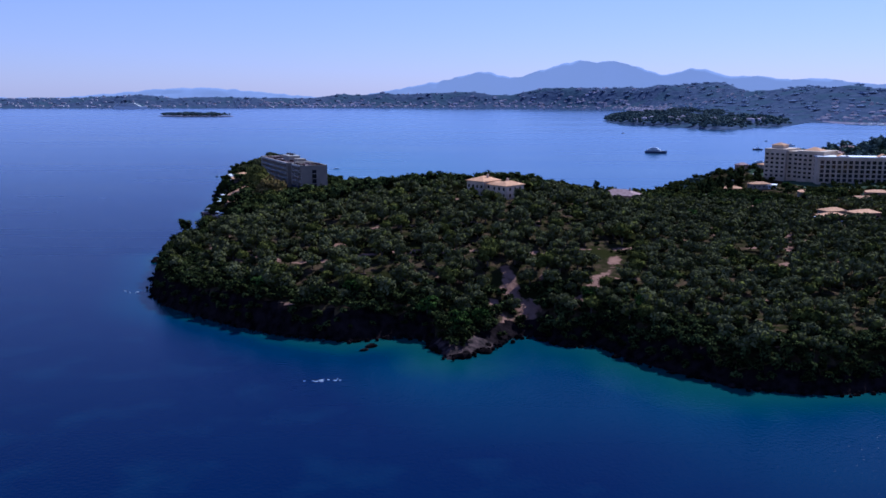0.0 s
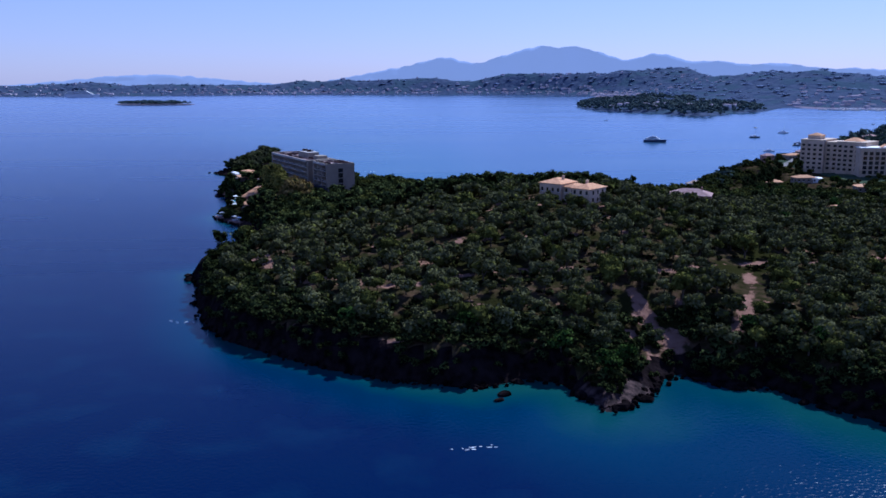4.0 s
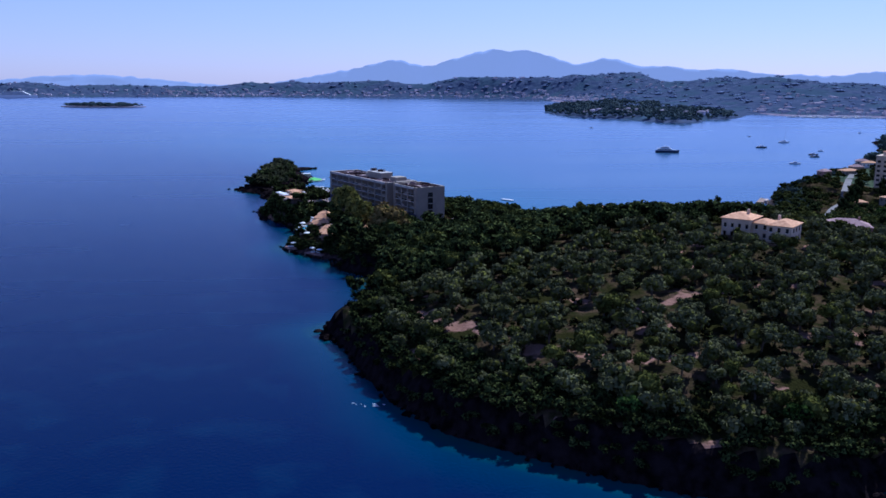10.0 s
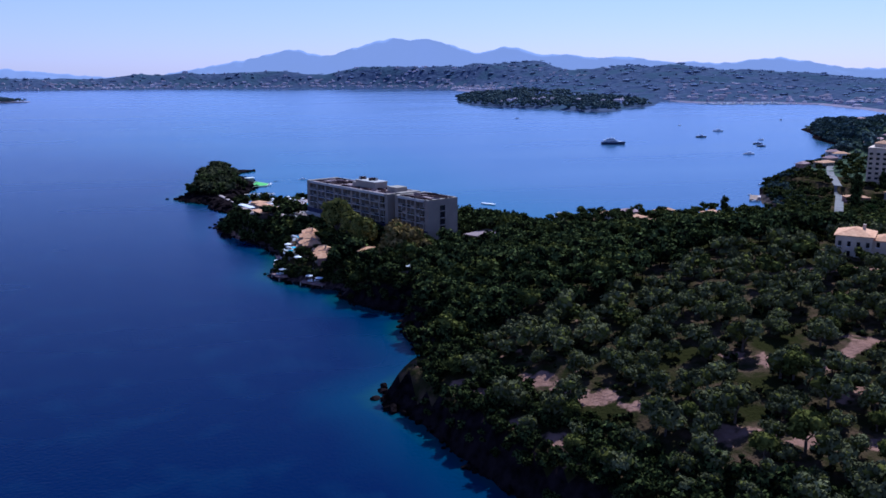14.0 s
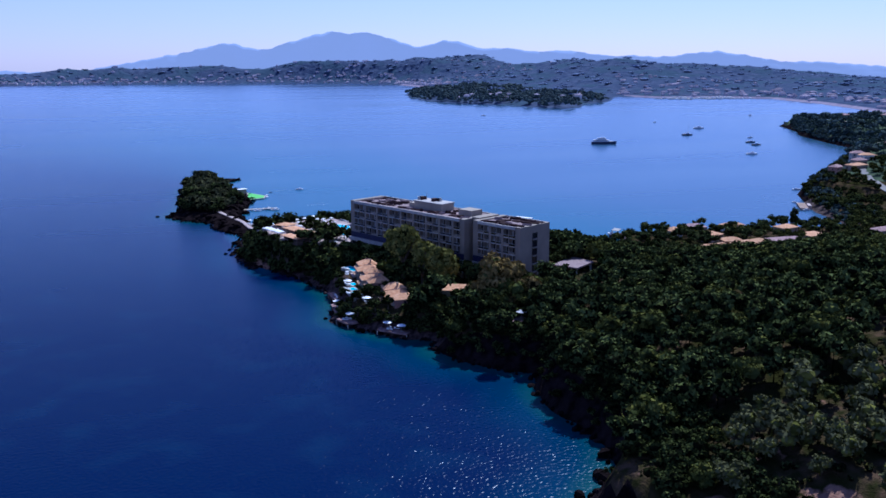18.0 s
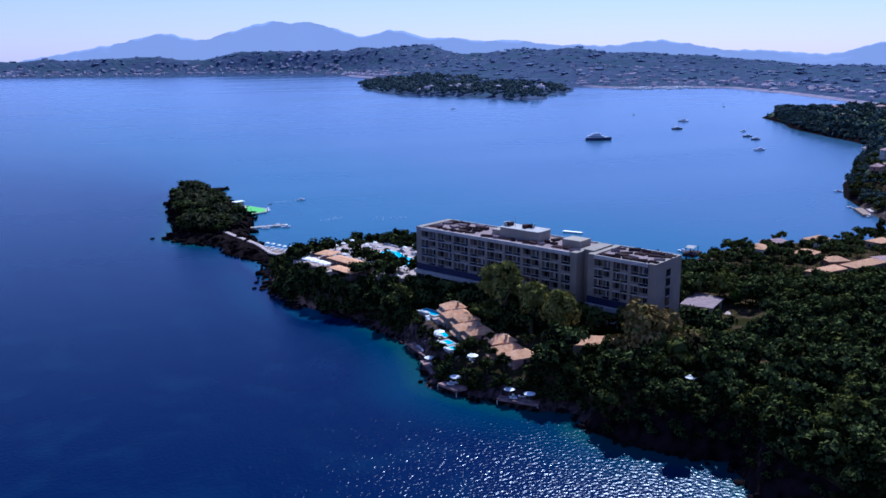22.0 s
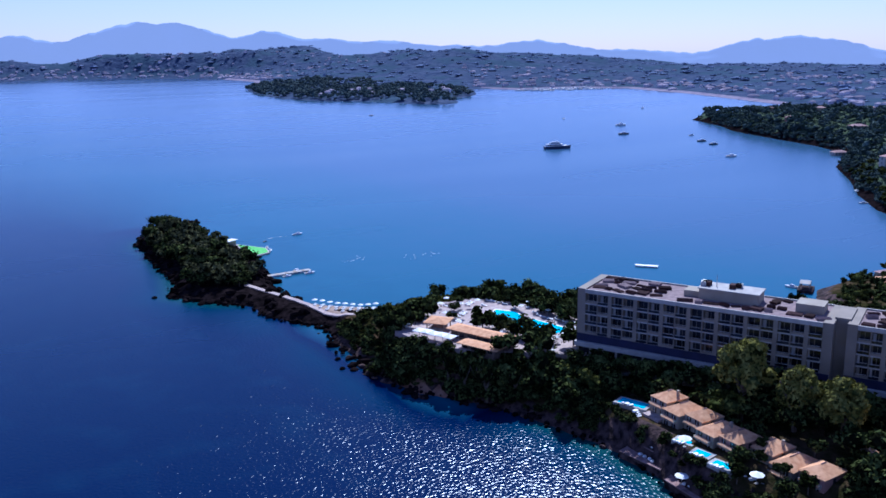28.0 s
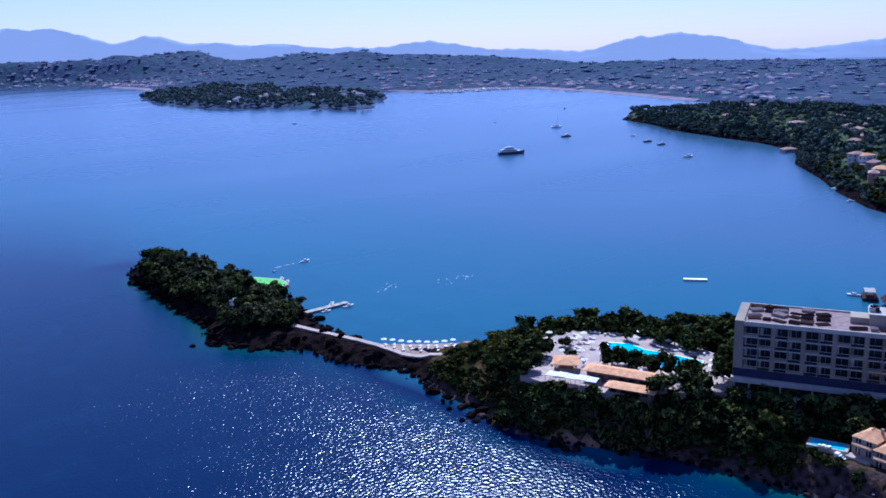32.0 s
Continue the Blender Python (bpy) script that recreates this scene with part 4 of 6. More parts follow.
# ---- the second, terraced hotel on the east shore ----
def grand_hotel():
    g = thing("grand_hotel", (255, 742, 0), math.degrees(math.atan2(-37, 33)), "large cream hotel with arched storeys and a corner tower", "hotel")
    base = 12.0
    for x0, x1, y0, y1, roof in ((0, 17, -2, 22, 34.0), (17, 26, 1.5, 22, 32.6), (26, 46, 0, 24, 33.4)):
        part("wall", Geo().box(x0, y0, base - 6, x1, y1, roof), SANDSTONE, g)
        part("cornice", Geo().box(x0 - 0.3, y0 - 0.35, roof + 0.01, x1 + 0.3, y1 + 0.3, roof + 0.7), SANDSTONE, g)
        n = max(2, int((x1 - x0) / 3.6))
        for s in range(6):
            for k in range(n):
                cx, z = x0 + (x1 - x0) * (k + 0.5) / n, base + 0.6 + 3.3 * s
                if z + 2.4 < roof - 0.4:
                    win = part("window", Geo().box(cx - 1.1, y0 - 0.08, z, cx + 1.1, y0 + 0.08, z + 2.2), GLASS, g)
                    part("balcony", Geo().box(cx - 1.2, y0 - 0.9, z - 0.35, cx + 1.2, y0 - 0.1, z + 0.6), SANDSTONE, win)
            for k in range(5):
                if x0 == 0:
                    part("window", Geo().box(x0 - 0.08, y0 + 2 + 4.2 * k, base + 0.6 + 3.3 * s, x0 + 0.05, y0 + 3.6 + 4.2 * k, base + 2.7 + 3.3 * s), GLASS, g)
    part("turret", Geo().box(3, 3, 34.7, 12, 12, 37.2), SANDSTONE, g)
    part("turret_roof", Geo().hip(3, 3, 37.2, 12, 12, 2.0), TILE, g)
    part("turret_roof", Geo().hip(28, 6, 34.1, 40, 16, 2.4), TILE, g)
    w = thing("grand_hotel_wing", (279, 702, 0), -11, "long cream hotel wing with rows of dark arches", "hotel")
    part("wall", Geo().box(0, 0, base - 6, 118, 15, 30.4), SANDSTONE, w)
    part("cornice", Geo().box(-0.3, -0.4, 30.41, 118.3, 15.3, 31.1), WHITE, w)
    for s in range(5):
        part("floor_band", Geo().box(0, -0.9, base + 2.95 + 3.3 * s, 118, -0.02, base + 3.5 + 3.3 * s), SANDSTONE, w)
        for k in range(29):
            x = 2 + 4.0 * k
            part("window", Geo().box(x, -0.1, base + 0.4 + 3.3 * s, x + 2.5, 0.1, base + 2.8 + 3.3 * s), GLASS, w)
    for k in range(30):
        part("pier", Geo().box(1.0 + 4.0 * k - 0.3, -0.8, base, 1.0 + 4.0 * k + 0.3, -0.03, 30.3), SANDSTONE, w)
    for k in range(4):
        part("gablet", Geo().gable(14 + 28 * k, -0.2, 31.1, 21 + 28 * k, 6, 2.0), TILE, w)


grand_hotel()


# ---- trees ----
def ico():
    p = (1 + 5 ** 0.5) / 2
    v = np.array([(-1, p, 0), (1, p, 0), (-1, -p, 0), (1, -p, 0), (0, -1, p), (0, 1, p), (0, -1, -p), (0, 1, -p), (p, 0, -1), (p, 0, 1), (-p, 0, -1), (-p, 0, 1)]) / math.hypot(1, p)
    f = np.array([(0, 11, 5), (0, 5, 1), (0, 1, 7), (0, 7, 10), (0, 10, 11), (1, 5, 9), (5, 11, 4), (11, 10, 2), (10, 7, 6), (7, 1, 8), (3, 9, 4), (3, 4, 2), (3, 2, 6), (3, 6, 8), (3, 8, 9), (4, 9, 5), (2, 4, 11), (6, 2, 10), (8, 6, 7), (9, 8, 1)])
    return v, f


ICO_V, ICO_F = ico()


def crown_shape(seed, lobes, leaves, flat=0.8, lobe=0.42, low=-0.25, leaf=0.15):
    """A crown of unit radius: uneven lobes, each a heart for painted shade under a coat of small leaf sprays that face
    outwards and up.
    """
    rng = np.random.RandomState(seed)
    vs, fs, inner, n = [], [], [], 0
    for k in range(lobes):
        a, u = 2 * math.pi * (k * 0.618 + rng.uniform(0, 0.25)), rng.uniform(low, 0.85)
        out = math.sqrt(max(0.0, 1 - u * u)) * rng.uniform(0.35, 0.78)
        c = np.array([math.cos(a) * out, math.sin(a) * out, u * flat * rng.uniform(0.55, 0.85)])
        size = lobe * rng.uniform(0.7, 1.25) * np.array([rng.uniform(0.85, 1.2), rng.uniform(0.85, 1.2), rng.uniform(0.62, 0.9)])
        vs.append(ICO_V * (1 + rng.uniform(-0.2, 0.2, (12, 1))) * size * 0.8 + c)
        fs.append(ICO_F + n)
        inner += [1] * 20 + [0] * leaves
        n += 12
        way = rng.normal(size=(leaves, 3)) + np.array([0, 0, 0.6])
        way /= np.linalg.norm(way, axis=1)[:, None]
        face = way + rng.normal(size=(leaves, 3)) * 0.5
        side = np.cross(face, rng.normal(size=(leaves, 3)))
        side /= np.linalg.norm(side, axis=1)[:, None] + 1e-9
        over = np.cross(face, side)
        over /= np.linalg.norm(over, axis=1)[:, None] + 1e-9
        r = leaf * rng.uniform(0.55, 1.35, (leaves, 1))
        mid = c + way * size * rng.uniform(0.82, 1.12, (leaves, 1))
        vs.append(np.stack([mid + side * r, mid - 0.5 * side * r + 0.8 * over * r, mid - 0.5 * side * r - 0.8 * over * r], 1).reshape(-1, 3))
        fs.append(np.arange(leaves * 3).reshape(-1, 3) + n)
        n += leaves * 3
    return np.concatenate(vs), np.concatenate(fs), np.array(inner)


def trunk_shape(seed, tall, r, limbs):
    rng = random.Random(seed)
    g = Geo()
    bend = Vector((rng.uniform(-0.15, 0.15), rng.uniform(-0.15, 0.15), 0)) * tall
    fork = Vector((0, 0, tall * 0.55)) + bend * 0.5
    g.tube((0, 0, -0.6), fork, r, r * 0.7, 6)
    for k in range(limbs):
        a = 2 * math.pi * (k + rng.random() * 0.6) / limbs
        g.tube(fork - Vector((0, 0, 0.1)), fork + Vector((math.cos(a) * tall * 0.4, math.sin(a) * tall * 0.4, tall * 0.5)), r * 0.55, r * 0.2, 5)
    return g


def scatter(poly, step, seed, jitter=0.42, turn=0.0):
    """Places on a shaken grid inside a polygon."""
    rng = np.random.RandomState(seed)
    p = np.array(poly, float)
    c = p.mean(0)
    far = np.abs(p - c).max() * 1.5
    g = np.arange(-far, far, step)
    gx, gy = np.meshgrid(g, g)
    gx, gy = gx + rng.uniform(-jitter, jitter, gx.shape) * step, gy + rng.uniform(-jitter, jitter, gy.shape) * step
    t = radians(turn)
    x, y = c[0] + gx * math.cos(t) - gy * math.sin(t), c[1] + gx * math.sin(t) + gy * math.cos(t)
    ok = inside(x, y, poly)
    return np.stack([x[ok], y[ok]], 1)


# heart colours the crown cores; its default paints shade between the leaves.
def grove(name, places, sizes, heights, shapes, mat, label, category, seed, base=None, trunks=True, heart=INNER_SHADE):
    """Many trees as one object: crowns of several shapes, scaled and turned, with a trunk under each."""
    rng = np.random.RandomState(seed)
    vs, fs, inner, n = [], [], [], 0
    z = land(places[:, 0], places[:, 1])[0] if base is None else base
    pick, turn = rng.randint(0, len(shapes), len(places)), rng.uniform(0, 6.3, len(places))
    for i, (x, y) in enumerate(places):
        v, f, core = shapes[pick[i]]
        inner.append(core)
        c, s, r = math.cos(turn[i]), math.sin(turn[i]), sizes[i]
        w = np.stack([(v[:, 0] * c - v[:, 1] * s) * r + x, (v[:, 0] * s + v[:, 1] * c) * r + y, v[:, 2] * r + z[i] + heights[i]], 1)
        vs.append(w)
        fs.append(f + n)
        n += len(w)
        if trunks:
            k = 0.06 * r
            a = np.array([(x - k, y - k, z[i] - 0.5), (x + k, y - k, z[i] - 0.5), (x, y + k, z[i] - 0.5), (x, y, z[i] + heights[i])])
            vs.append(a)
            fs.append(np.array([(0, 1, 3), (1, 2, 3), (2, 0, 3)]) + n)
            inner.append(np.ones(3, int))
            n += 4
    me = big_mesh(name, np.concatenate(vs), np.concatenate(fs), mat)
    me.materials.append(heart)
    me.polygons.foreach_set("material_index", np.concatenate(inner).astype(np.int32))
    return tagged(new(name, me), label, category, kind="stuff")


# Clearings, buildings and tracks that stay free of trees: centre, half sizes, turn.
CLEAR = [(24, 466, 18, 10, -44), (86, 516, 22, 10, 33), (96, 524, 13, 9, -24), (-95, 642, 52, 13, -64.5), (-141, 632, 9, 17, 0), (-131, 608, 7, 12, 0), (-140, 604, 5, 9, 0), (-148, 613, 9, 12, 0), (-140, 652, 7, 8, 0), (-139, 590, 6, 8, 0), (-157, 752, 3.5, 15, 12), (-108, 596, 12, 7, -28), (-55, 335, 9, 4, 20), (-160, 800, 26, 14, 40),
         (60, 372, 5, 12, 10), (277, 735, 32, 22, -48), (335, 700, 66, 16, -11), (-62, 596, 16, 14, 25), (190, 489, 14, 16, -28), (252, 690, 22, 26, -10), (-106.5, 559, 4, 4, 20)]


def free(p, margin=0.0, shore=2.0):
    x, y = p[:, 0], p[:, 1]
    ok = reach(x, y, COAST) > shore
    for cx, cy, hx, hy, turn in CLEAR:
        c, s = math.cos(radians(turn)), math.sin(radians(turn))
        u, v = (x - cx) * c + (y - cy) * s, -(x - cx) * s + (y - cy) * c
        ok &= ~((np.abs(u) < hx + margin) & (np.abs(v) < hy + margin))
    ok &= (reach(x, y, DECK) < -1.0) & (np.hypot((x + 130) / 8, (y - 459) / 9) > 1)
    for hx, hy, w, *_ in EAST_HOUSES + BUNGALOWS + HILL_HOUSES:
        ok &= np.hypot(x - hx, y - hy) > w * 0.8
    ok &= reach(x, y, ROAD, closed=False) > 4.5
    for bx, by, rx, ry in BARE:
        ok &= np.hypot((x - bx) / rx, (y - by) / ry) > 0.9
    for line in TRACKS:
        ok &= reach(x, y, line, closed=False) > 1.8 + margin
    return p[ok]


OLIVE_LAND = [(-128, 440), (-112, 395), (-85, 362), (-45, 334), (-10, 334), (40, 326), (60, 306), (90, 280), (160, 288), (250, 270), (420, 245), (420, 520), (250, 560), (140, 570), (75, 540), (45, 500), (0, 490), (-40, 478), (-70, 462), (-100, 470)]
WOOD_LAND = [(-128, 462), (-100, 472), (-70, 464), (-40, 480), (0, 492), (45, 502), (75, 542), (140, 572), (250, 562), (240, 640), (176, 738), (152, 690), (60, 708), (14, 700), (-16, 684), (-60, 702), (-90, 745), (-120, 778), (-150, 800), (-175, 790), (-172, 735), (-155, 680), (-148, 640), (-154, 612), (-130, 575), (-116, 530), (-114, 495)]
ISLET = [(-202, 862), (-194, 900), (-190, 970), (-172, 992), (-152, 945), (-152, 905), (-162, 868), (-170, 850), (-186, 848)]
EAST_LAND = [(178, 740), (240, 640), (250, 562), (420, 520), (420, 245), (890, 240), (890, 700), (840, 980), (795, 1140), (745, 1285), (690, 1355), (650, 1335), (605, 1250), (562, 1196), (524, 1108), (495, 1034), (454, 974), (372, 933), (312, 880), (256, 838), (216, 799), (190, 762)]
rng = np.random.RandomState(7)
olive_shapes = [crown_shape(100 + k, 9, 44, flat=0.85, lobe=0.46, low=-0.6, leaf=0.14) for k in range(7)]
plain_shapes = [crown_shape(150 + k, 7, 24, flat=0.85, lobe=0.5, low=-0.6, leaf=0.19) for k in range(7)]
wood_shapes = [crown_shape(200 + k, 7, 36, flat=0.9, lobe=0.48, leaf=0.15) for k in range(7)]
rim_shapes = [crown_shape(250 + k, 5, 30, flat=0.85, lobe=0.5, leaf=0.18) for k in range(6)]
far_shapes = [crown_shape(300 + k, 4, 11, flat=0.85, lobe=0.58, leaf=0.24) for k in range(6)]

olives = free(scatter(OLIVE_LAND, 7.0, 1, 0.42, 24), 0.0, 4.2)
olives = olives[rng.rand(len(olives)) < 0.93]
size = 2.3 + 2.1 * rng.rand(len(olives)) ** 1.3
near = (olives[:, 0] < 75) & (olives[:, 1] < 420)
near[np.where(near)[0][300:]] = False
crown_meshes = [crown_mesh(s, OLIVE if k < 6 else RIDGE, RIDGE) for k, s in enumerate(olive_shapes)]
trunk_meshes = [trunk_shape(k, 1.0, 0.09, 3).mesh("trunk", BARK) for k in range(4)]
zs = land(olives[:, 0], olives[:, 1])[0]
for i in np.where(near)[0]:
    s = float(size[i])
    tree = thing("olive_tree", (float(olives[i, 0]), float(olives[i, 1]), float(zs[i])), rng.uniform(0, 360), "grey-green olive tree with a rounded uneven crown", "tree", "olive grove")
    part("trunk", trunk_meshes[i % 4], BARK, tree, m=Matrix.Diagonal((s, s, s * 0.95, 1)))
    part("crown", crown_meshes[i % 7], crown_meshes[i % 7].materials[0], tree, m=Matrix.Translation((0, 0, s * 0.95)) @ Matrix.Diagonal((s, s, s, 1)))
rest, rsz = olives[~near], size[~near]
fresh = rng.rand(len(rest)) < 0.14
grove("green_grove", rest[fresh], rsz[fresh], rsz[fresh] * 0.95, plain_shapes, RIDGE, "yellow-green trees scattered through the olive grove", "trees", 67, heart=FOREST)
beyond = (rest[:, 0] > 120) | (rest[:, 1] > 450)
for part_of, shapes, seed in ((~fresh & ~beyond, olive_shapes, 2), (~fresh & beyond, plain_shapes, 23)):
    grove("olive_grove", rest[part_of], rsz[part_of], rsz[part_of] * 0.95, shapes, OLIVE, "grey-green olive trees in loose rows on dry ground", "olive trees", seed, heart=RIDGE)

woods = free(scatter(WOOD_LAND, 5.6, 3, 0.45, 10), 1.0, 4.0)
woods = woods[~((woods[:, 1] > 735) & (woods[:, 0] < -128))]
wsize = rng.uniform(2.4, 4.9, len(woods)) * np.where((woods[:, 1] > 625) & (woods[:, 0] > -30), 0.66, 1.0)
wtall = wsize + rng.uniform(0, 1.8, len(woods))
fresh = rng.rand(len(woods)) < 0.10 + 0.14 * (ripple(woods[:, 0], woods[:, 1], 60, 63) > 0.2) + 0.3 * (woods[:, 0] > 60)
grove("green_woodland", woods[fresh], wsize[fresh], wtall[fresh], wood_shapes, RIDGE, "lighter olive-green trees among dark evergreens", "woodland", 64, heart=FOREST)
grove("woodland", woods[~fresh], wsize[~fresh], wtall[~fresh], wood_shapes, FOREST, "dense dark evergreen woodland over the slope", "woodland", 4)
ridge = free(scatter([(-172, 792), (-172, 742), (-158, 740), (-140, 748), (-118, 746), (-106, 760), (-122, 776), (-150, 796)], 3.6, 53, 0.45), 0.5)
ridge = ridge[~((ridge[:, 1] > 772) & (ridge[:, 0] < -130))]
rs = rng.uniform(1.5, 3.0, len(ridge)) * np.interp(ridge[:, 0], [-170, -130], [0.42, 1.25])
grove("ridge_wood", ridge, rs, rs * 0.7, wood_shapes, RIDGE, "yellow-green bushes and small trees behind the pool terrace", "woodland", 54, heart=RIDGE)
rim = free(scatter(COAST[2:82], 2.7, 8, 0.45), -0.6, 1.1)
rim = rim[(reach(rim[:, 0], rim[:, 1], COAST) < 20) & (rim[:, 1] < 790) & (rim[:, 0] < 240) & (rng.rand(len(rim)) < 0.9)]
rim = rim[~((rim[:, 1] > 774) & (rim[:, 0] < -128))]
rsize = rng.uniform(1.3, 2.9, len(rim)) * np.clip(reach(rim[:, 0], rim[:, 1], COAST) / 4.0, 0.62, 1)
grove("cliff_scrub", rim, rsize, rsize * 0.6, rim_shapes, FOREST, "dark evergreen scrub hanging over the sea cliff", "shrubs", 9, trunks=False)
edge = scatter([(-185, 660), (-185, 775), (-100, 775), (-100, 745), (-135, 690), (-128, 655)], 1.5, 51, 0.45)
away = reach(edge[:, 0], edge[:, 1], DECK)
edge = edge[(away < -0.2) & (away > -10) & ~((edge[:, 1] > 737) & (edge[:, 0] < -150)) & (reach(edge[:, 0], edge[:, 1], COAST) > np.where((edge[:, 1] > 704) & (edge[:, 1] < 717), 2.2, 0.3))]
edge = edge[~((np.abs(edge[:, 0] + 154) < 6) & (np.abs(edge[:, 1] - 698) < 7) & (land(edge[:, 0], edge[:, 1])[0] > 8.5)) & (np.hypot(edge[:, 0] + 115, edge[:, 1] - 685) > 14) & (land(edge[:, 0], edge[:, 1])[0] < 12.0)]
gsize = rng.uniform(1.8, 4.0, len(edge)) * np.where((edge[:, 0] < -158) & (edge[:, 1] > 732), 0.7, 1.0)
keep = []
ez = land(edge[:, 0], edge[:, 1])[0]
for i in rng.permutation(len(edge)):
    if all((edge[i, 0] - edge[j, 0]) ** 2 + (edge[i, 1] - edge[j, 1]) ** 2 + (ez[i] - ez[j]) ** 2 > 7.5 for j in keep):
        keep.append(i)
edge, gsize = edge[keep], gsize[keep]
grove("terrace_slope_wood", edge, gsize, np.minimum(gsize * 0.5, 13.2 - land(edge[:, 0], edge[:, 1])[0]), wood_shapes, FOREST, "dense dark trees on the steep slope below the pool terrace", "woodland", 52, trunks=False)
beds = scatter([(-160, 665), (-160, 580), (-112, 580), (-118, 665)], 1.7, 55, 0.45)
away = reach(beds[:, 0], beds[:, 1], GARDEN)
beds = beds[(away < -0.4) & (away > -9) & (reach(beds[:, 0], beds[:, 1], COAST) > 2.2) & (beds[:, 0] < -124) & (rng.rand(len(beds)) < 0.8)]
bs = rng.uniform(0.9, 2.1, len(beds))
grove("garden_shrubs", beds, bs, bs * 0.35, rim_shapes, FOREST, "dark clipped shrubs on the bank below the villas", "shrubs", 56, trunks=False)
bush_shapes = [crown_shape(350 + k, 3, 9, flat=0.85, lobe=0.6, leaf=0.26) for k in range(6)]
bush = free(scatter(OLIVE_LAND, 3.9, 12, 0.48))
bush = bush[(rng.rand(len(bush)) < np.where(bush[:, 0] > 170, 0.2, 0.55)) & (ripple(bush[:, 0], bush[:, 1], 40, 15) > -0.7)]
bsize = rng.uniform(0.5, 1.9, len(bush))
greener = rng.rand(len(bush)) < 0.6
grove("green_undergrowth", bush[greener], bsize[greener], bsize[greener] * 0.3, bush_shapes, FOREST, "dark evergreen bushes under the olive trees", "shrubs", 14, trunks=False)
bush, bsize = bush[~greener], bsize[~greener]
grove("undergrowth", bush, bsize, bsize * 0.25, bush_shapes, SCRUB, "dry yellow-green undergrowth between the olive trees", "shrubs", 13, trunks=False)
islet = scatter(ISLET, 4.0, 5, 0.48)
islet = islet[reach(islet[:, 0], islet[:, 1], COAST) > np.where(islet[:, 1] + 0.8 * islet[:, 0] < 755, 6.0, 2.5)]
islet = islet[(rng.rand(len(islet)) < 0.9) & (np.hypot(islet[:, 0] + 185.5, islet[:, 1] - 878) > 6.5) & ~((islet[:, 0] > -161) & (islet[:, 1] > 898))]
isize = (1.4 + 3.6 * rng.rand(len(islet)) ** 1.5) * np.where((islet[:, 0] > -168) & (islet[:, 1] > 885), 0.62, 1.0)
itall = isize * 0.7 + rng.uniform(0, 1.8, len(islet))
fresh = rng.rand(len(islet)) < 0.5
grove("islet_scrub", islet[fresh], isize[fresh], itall[fresh], wood_shapes, OLIVE, "olive-brown scrub on the rocky islet", "woodland", 71)
grove("islet_wood", islet[~fresh], isize[~fresh], itall[~fresh], wood_shapes, FOREST, "low dark pines and scrub covering the rocky islet", "woodland", 6)
close = free(scatter(EAST_LAND, 6.2, 14, 0.45))
close = close[(close[:, 0] < 330) & (close[:, 1] > 480) & (close[:, 1] < 900) & (rng.rand(len(close)) < 0.8)]
csize = rng.uniform(2.4, 4.0, len(close)) * np.where((close[:, 1] < 720), 0.62, 0.8)
fresh = rng.rand(len(close)) < 0.58
grove("green_shore_woods", close[fresh], csize[fresh], csize[fresh] * 0.95, wood_shapes, RIDGE, "lighter green trees and gardens above the bay", "woodland", 65)
grove("shore_woods", close[~fresh], csize[~fresh], csize[~fresh] * 0.95, wood_shapes, FOREST, "dark green trees on the slope above the bay", "woodland", 17)
east = free(scatter(EAST_LAND, 10.5, 15, 0.45))
east = east[(rng.rand(len(east)) < 0.86) & ~((east[:, 0] < 330) & (east[:, 1] > 480) & (east[:, 1] < 900))]
esize = (3.2 + 4.6 * rng.rand(len(east)) ** 1.6) * np.where(east[:, 1] > 1000, 0.92, 1.0)
fresh = rng.rand(len(east)) < 0.2
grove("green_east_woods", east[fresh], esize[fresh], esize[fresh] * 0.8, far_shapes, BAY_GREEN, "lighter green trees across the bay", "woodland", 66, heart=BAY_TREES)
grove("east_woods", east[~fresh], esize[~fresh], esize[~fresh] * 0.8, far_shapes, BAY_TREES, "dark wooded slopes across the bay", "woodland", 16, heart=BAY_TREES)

brow = free(scatter([(212, 795), (180, 740), (150, 690), (200, 690), (330, 820), (520, 960), (640, 1180), (720, 1280), (690, 1365), (600, 1260), (480, 1040), (360, 940)], 5.0, 57, 0.45), 0, 1.2)
brow = brow[(reach(brow[:, 0], brow[:, 1], COAST) < 22)]
ws = rng.uniform(1.8, 3.3, len(brow))
grove("bay_shore_wood", brow, ws, ws * 0.5, far_shapes, BAY_TREES, "dark bushes hanging over the bay shore", "woodland", 58, trunks=False, heart=BAY_TREES)

HEADLAND = [(600, 2990), (505, 2720), (452, 2480), (436, 2290), (460, 2152), (525, 2088), (550, 1945), (592, 1872), (640, 1925), (690, 2030), (790, 2105), (850, 2180), (900, 2400), (800, 2900)]
head = scatter(HEADLAND, 17.0, 18, 0.45)
head = head[(rng.rand(len(head)) < 0.95) & (ripple(head[:, 0], head[:, 1], 110, 61) > -0.4)]
hsize = rng.uniform(4, 9.5, len(head))
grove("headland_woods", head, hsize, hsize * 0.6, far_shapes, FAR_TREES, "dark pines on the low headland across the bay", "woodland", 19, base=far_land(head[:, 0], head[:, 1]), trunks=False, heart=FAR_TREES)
hill_shapes = [(v * np.array([1.15, 1.15, 0.48]), f, core) for v, f, core in (crown_shape(360 + k, 2, 3, flat=0.7, lobe=0.6, leaf=0.3) for k in range(5))]
